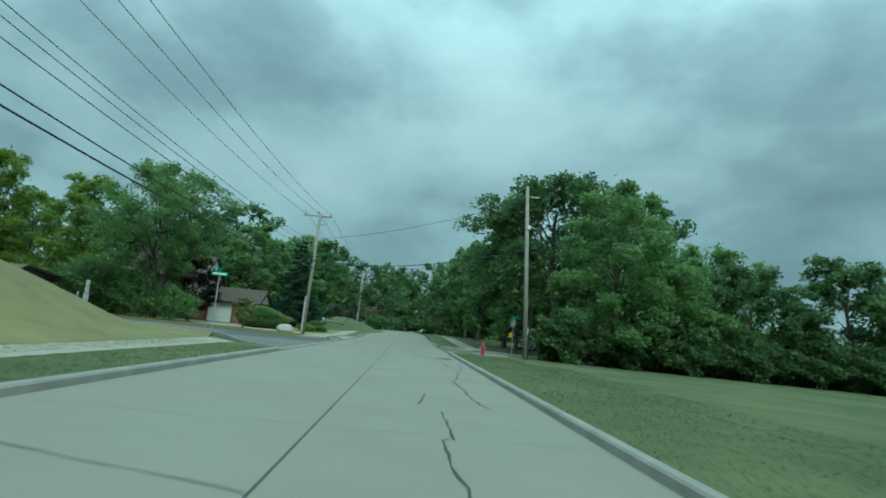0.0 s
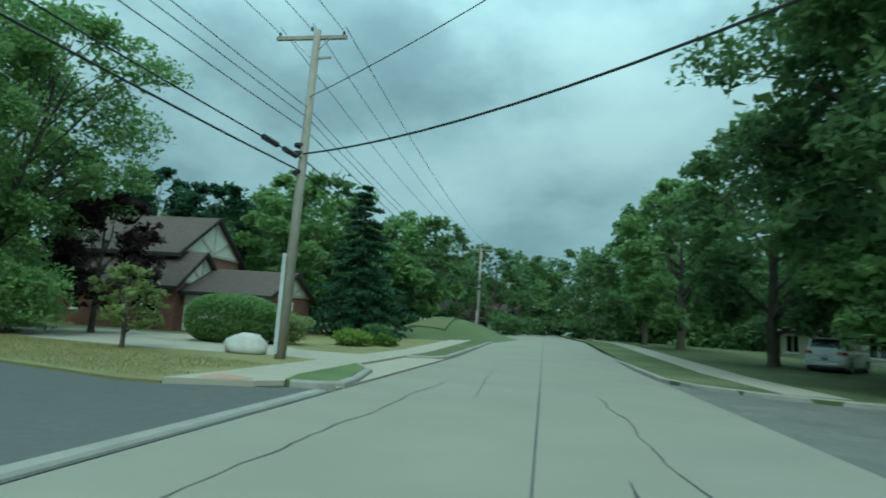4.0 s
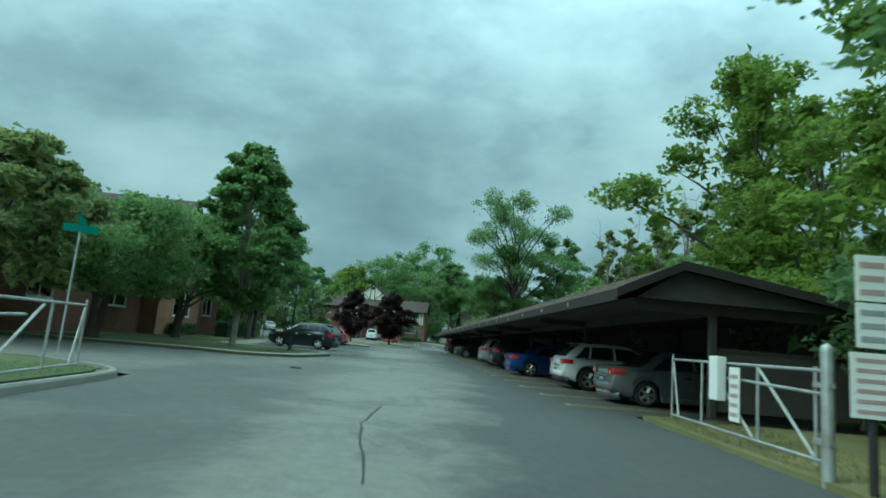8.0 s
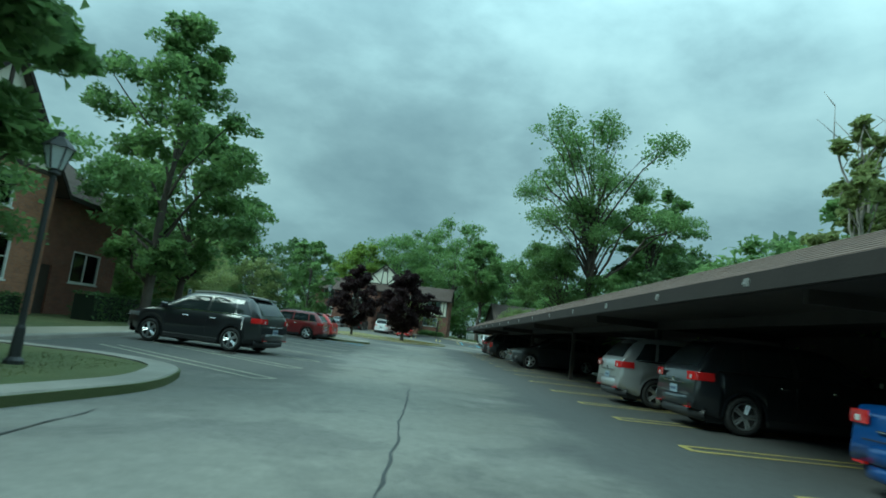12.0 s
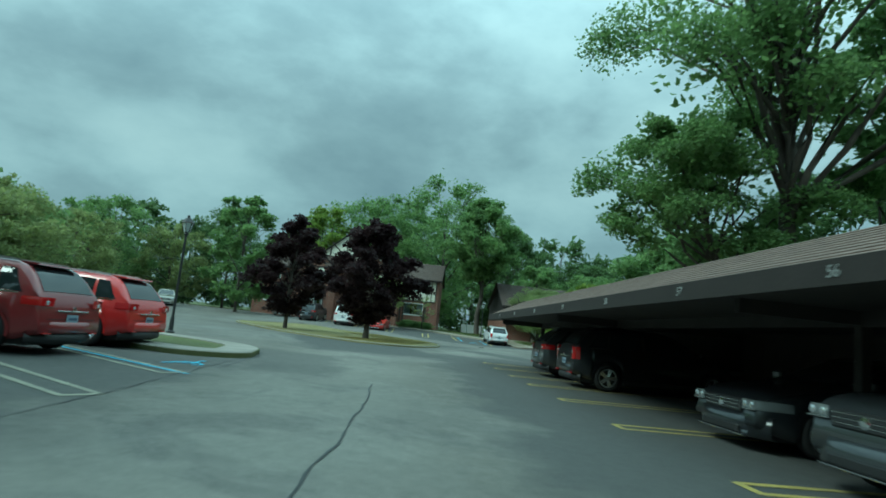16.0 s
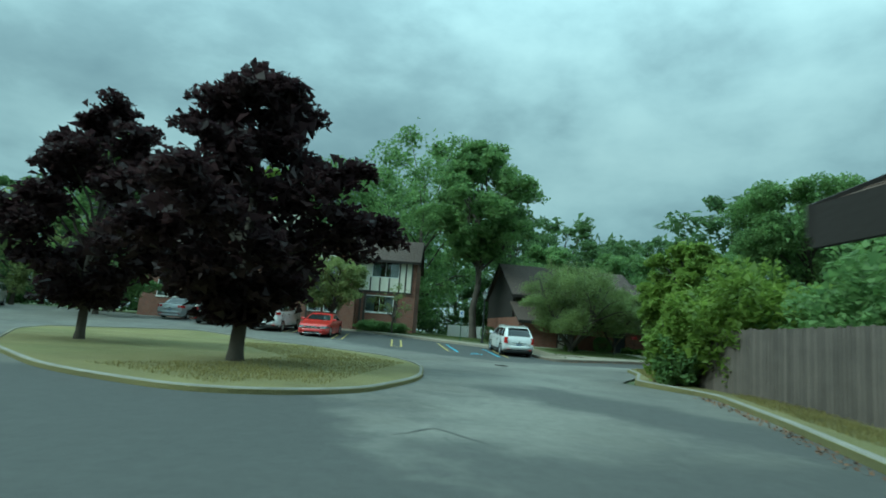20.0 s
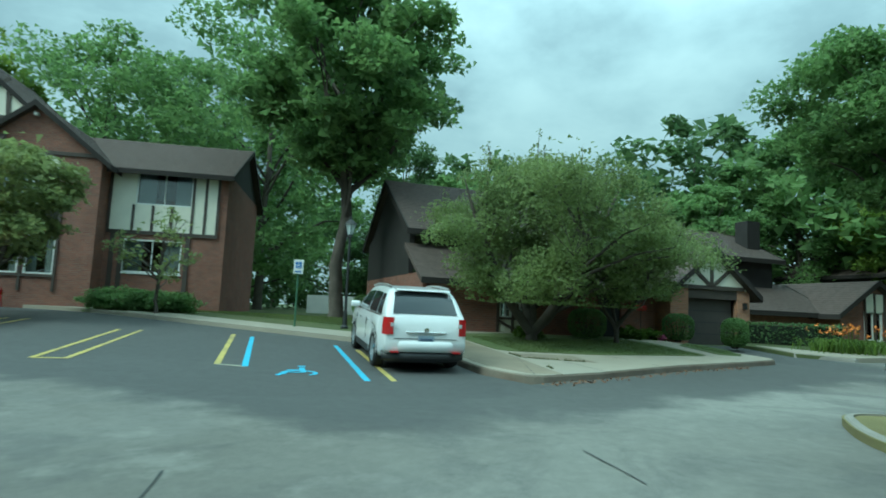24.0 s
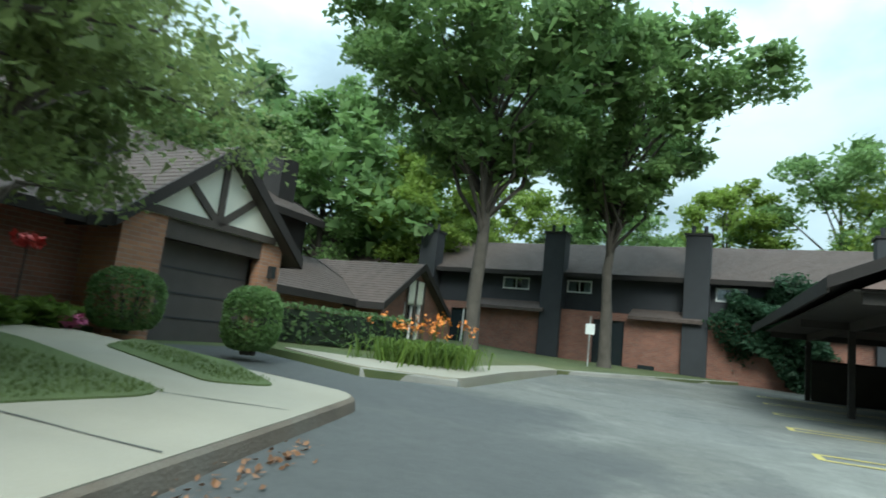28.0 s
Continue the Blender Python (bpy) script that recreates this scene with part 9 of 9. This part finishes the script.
for k in range(16):
    spots.append((14 + rw.uniform(0, 18), 75 + k * 6))
for k in range(24):
    spots.append((-45 - k * 5.0, 66 + rw.uniform(0, 9) + (14 if k > 13 else 0)))
spots = [p for p in spots if not (-150 < p[0] < -108 and 60 < p[1] < 92)]
for k in range(18):
    spots.append((-185 + rw.uniform(-8, 8), -30 + k * 7.5))
for k in range(14):
    spots.append((-30 - k * 11, -32 + rw.uniform(-8, 8)))
for k in range(5):
    spots.append((-30 - k * 2.2, -4 + k * 3.2 + rw.uniform(-2, 2)))
for k in range(8):
    spots.append((48 + rw.uniform(-4, 6), 0 + k * 9))
for k in range(8):
    spots.append((-60 + k * 14, -45 + rw.uniform(-6, 6)))
for k in range(9):
    spots.append((-74 + k * 6.0 + rw.uniform(-2, 2), 106 + rw.uniform(0, 20)))
for k in range(6):
    spots.append((-10 + k * 6.0 + rw.uniform(-2, 2), 112 + rw.uniform(0, 20)))
for x, y in spots:
    o = copy_thing(rw.choice(proto), pose(x, y, gz(x, y), 0, 0, rw.uniform(0, 360)))
    s_ = rw.uniform(0.75, 1.1) * (0.62 if -140 < x < -40 and 60 < y < 90 else 1) * (0.55 if -55 < x < -25 and -6 < y < 30 else 1)
    o.scale = (s_, s_, s_ * rw.uniform(0.9, 1.1))


def undergrowth(line, depth, h, n, m, label, seed):
    """A belt of brush along a line, too dense to tell the bushes apart."""
    rng = np.random.default_rng(seed)
    seg = [(Vector(a), Vector(b)) for a, b in zip(line, line[1:])]
    L = np.array([(b - a).length for a, b in seg])
    k = rng.choice(len(seg), n, p=L / L.sum())
    u = rng.uniform(0, 1, n)
    P = np.array([tuple(seg[i][0].lerp(seg[i][1], t)) for i, t in zip(k, u)])
    P += rng.normal(0, depth, P.shape)
    top = h * (0.65 + 0.35 * np.sin(P[:, 0] * 0.31 + 1.0) * np.sin(P[:, 1] * 0.27)) * rng.uniform(0.0, 1.0, n) ** 0.7
    z = np.array([gz(x, y) for x, y in P]) + top
    v, q = leaves(rng, np.column_stack([P, z]), 0.55, three=True)
    ob = mesh_np("undergrowth", v, q, m)
    tagged(ob, label, "undergrowth", "", "stuff")


undergrowth([(-34, -16), (-90, -18), (-150, -22), (-182, 0), (-184, 60), (-176, 92), (-150, 104), (-96, 102)], 1.6, 5.5, 30000, LEAF_DARK, "dense dark brush along the far woods", 5)
undergrowth([(-96, 76), (-70, 66), (-46, 66), (-50, 92), (-60, 118), (-40, 132), (-22, 140)], 1.4, 5.0, 20000, LEAF_DARK, "dense dark brush behind the carport and houses", 6)
undergrowth([(-12, 140), (4, 120), (24, 92), (30, 62), (46, 46), (54, 10)], 1.4, 5.5, 20000, LEAF_DARK, "dense dark brush beyond the side street", 7)
undergrowth([(7, 46.5), (20, 47), (34, 46.5), (48, 43)], 1.0, 5.0, 16000, LEAF_DARK, "dense dark brush behind the lawn edge", 8)


# ---- concrete joints, grass and litter ----
for k, (a, b) in enumerate((((-126.0, 51.6), (-129.0, 51.1)), ((-126.9, 53.6), (-128.7, 53.2)), ((-127.7, 55.6), (-129.0, 55.3)), ((-125.5, 49.8), (-128.3, 50.6)), ((-128.3, 57.2), (-129.2, 56.6)))):
    ribbon("walk_joint", wiggle(a, b, 6, 0.006, k), 0.018, 0.1445, SEAM, "dark joint in the concrete apron", "joint", jitter=0.3)
for k in range(24):
    u = -8 + k * 1.5
    if u < 23:
        ribbon("walk_joint", [st(u, -7.15), st(u, -5.75)], 0.02, 0.1195, SEAM, "joint in the concrete walk", "joint")
for k in range(10):
    u = 44.8 + k * 1.5
    ribbon("walk_joint", [st(u, -6.3), st(u, -5.02)], 0.02, 0.1125, SEAM, "joint in the concrete walk", "joint")


def grass(name, areas, n, h, m, label, seed, base=0.1):
    """Loose blades over strips (p, q, width): short, uneven and bent."""
    rng = np.random.default_rng(seed)
    L = np.array([(Vector(p) - Vector(q)).length * abs(w) for p, q, w in areas])
    k = rng.choice(len(areas), n, p=L / L.sum())
    V = np.zeros((n, 4, 3))
    for i in range(n):
        p, q, w = areas[k[i]]
        p, q = Vector(p), Vector(q)
        d = (q - p).normalized()
        c = p.lerp(q, rng.uniform()) + Vector((-d.y, d.x)) * (w * rng.uniform())
        hh = h * rng.uniform(0.4, 1.3)
        a = rng.uniform(0, 6.28)
        e = np.array([math.cos(a), math.sin(a), 0])
        f = np.array([-e[1], e[0], 0]) * hh * rng.uniform(0.1, 0.7)
        o = np.array([c.x, c.y, gz(c.x, c.y) + base - 0.01])
        wd = 0.006 + 0.045 * hh
        V[i] = [o - e * wd, o + e * wd, o + f + e * wd * 0.3 + [0, 0, hh], o + f - e * wd * 0.3 + [0, 0, hh]]
    ob = mesh_np(name, V.reshape(-1, 3), np.arange(n * 4).reshape(-1, 4), m)
    tagged(ob, label, "grass", "", "stuff")


BLADE = leaf_mat("grass_blade", (0.072, 0.09, 0.031), yellow=0.1)
BLADE_LUSH = leaf_mat("grass_blade_lush", (0.125, 0.165, 0.056), yellow=0.06)
BLADE_DRY = leaf_mat("grass_blade_dry", (0.25, 0.225, 0.1), yellow=0.2)
grass("grass", [(st(4, 5.6), st(36, 5.6), -1.8), (st(-2, 7.2), st(30, 7.2), -1.8), (st(36, 3.88), st(0, 3.88), 1.6)], 30000, 0.042, BLADE, "rough grass blades on the wide lawn", 31)
grass("grass", [(st(0, -5.7), st(22, -5.7), -1.8), (st(22, -7.3), st(0, -7.3), 1.2)], 13000, 0.045, BLADE, "grass blades along the street walk", 32)
grass("grass", [((-13.9, 40.9), (-31, 43.0), -1.3), ((-14.6, 42.1), (-30, 44.3), -3.4), ((-32, 43.1), (-38, 43.5), -2.0)], 22000, 0.05, BLADE_DRY, "dry grass blades beside the drive", 33, 0.045)
grass("grass", [((-104.8, 39.2), (-113, 41.0), 3.2), ((-104.0, 37.6), (-106, 34.8), -3.0), ((-113, 41.0), (-121, 37.2), 3.5)], 16000, 0.042, BLADE_DRY, "dry grass blades on the island", 34)
grass("grass", [((-99.6, 45.8), (-108.4, 48.9), -0.9), ((-112, 48.6), (-120.3, 51.8), -1.2)], 9000, 0.09, BLADE_DRY, "dry grass blades beside the fence", 35)
grass("grass", [((-31.5, 32.5), (-38, 32.2), 4.0), ((-20, 32.3), (-31, 32.6), 1.2), ((-51.8, 33.2), (-58, 33.6), 1.8)], 15000, 0.045, BLADE, "grass blades on the lawn inside the gate", 36)
grass("grass", [((-128.9, 51.0), (-129.1, 56.7), 3.6), ((-129.5, 57.6), (-132.0, 58.1), -0.6), ((-133.6, 48.9), (-140, 41.0), -3.0)], 34000, 0.034, BLADE_LUSH, "short lush grass blades before the brick house", 37, 0.16)

grass("grass_tuft", [((-128.6, 50.54), (-127.9, 50.56), 0.05), ((-127.8, 50.6), (-127.3, 51.9), 0.05), ((-126.5, 50.52), (-126.2, 50.52), 0.05)], 420, 0.05, BLADE, "sparse weeds growing in the joints of the apron", 38, 0.14)


def litter(name, line, n, spread, label, seed):
    rng = np.random.default_rng(seed)
    P = []
    for i in range(n):
        k = rng.integers(0, len(line) - 1)
        c = Vector(line[k]).lerp(Vector(line[k + 1]), rng.uniform())
        x, y = c.x + rng.normal(0, spread), c.y + rng.normal(0, spread)
        P.append((x, y, gz(x, y) + 0.02 + 0.012 * rng.uniform()))
    v, q = leaves(rng, np.array(P), 0.05, droop=0.0)
    ob = mesh_np(name, v, q, mat("dry_leaf", (0.2, 0.1, 0.05), 0.9, vary=0.5, island=0.9, bump=0))
    tagged(ob, label, "litter", "", "stuff")


litter("leaf_litter", [(-125.1, 49.9), (-125.65, 51.4), (-126.95, 54.3), (-127.85, 57.0)], 380, 0.08, "brown leaf litter lying along the kerb", 41)
litter("leaf_litter", [(-100.0, 45.1), (-103.5, 46.55), (-108.4, 48.1)], 400, 0.1, "brown leaf litter along the fence kerb", 42)
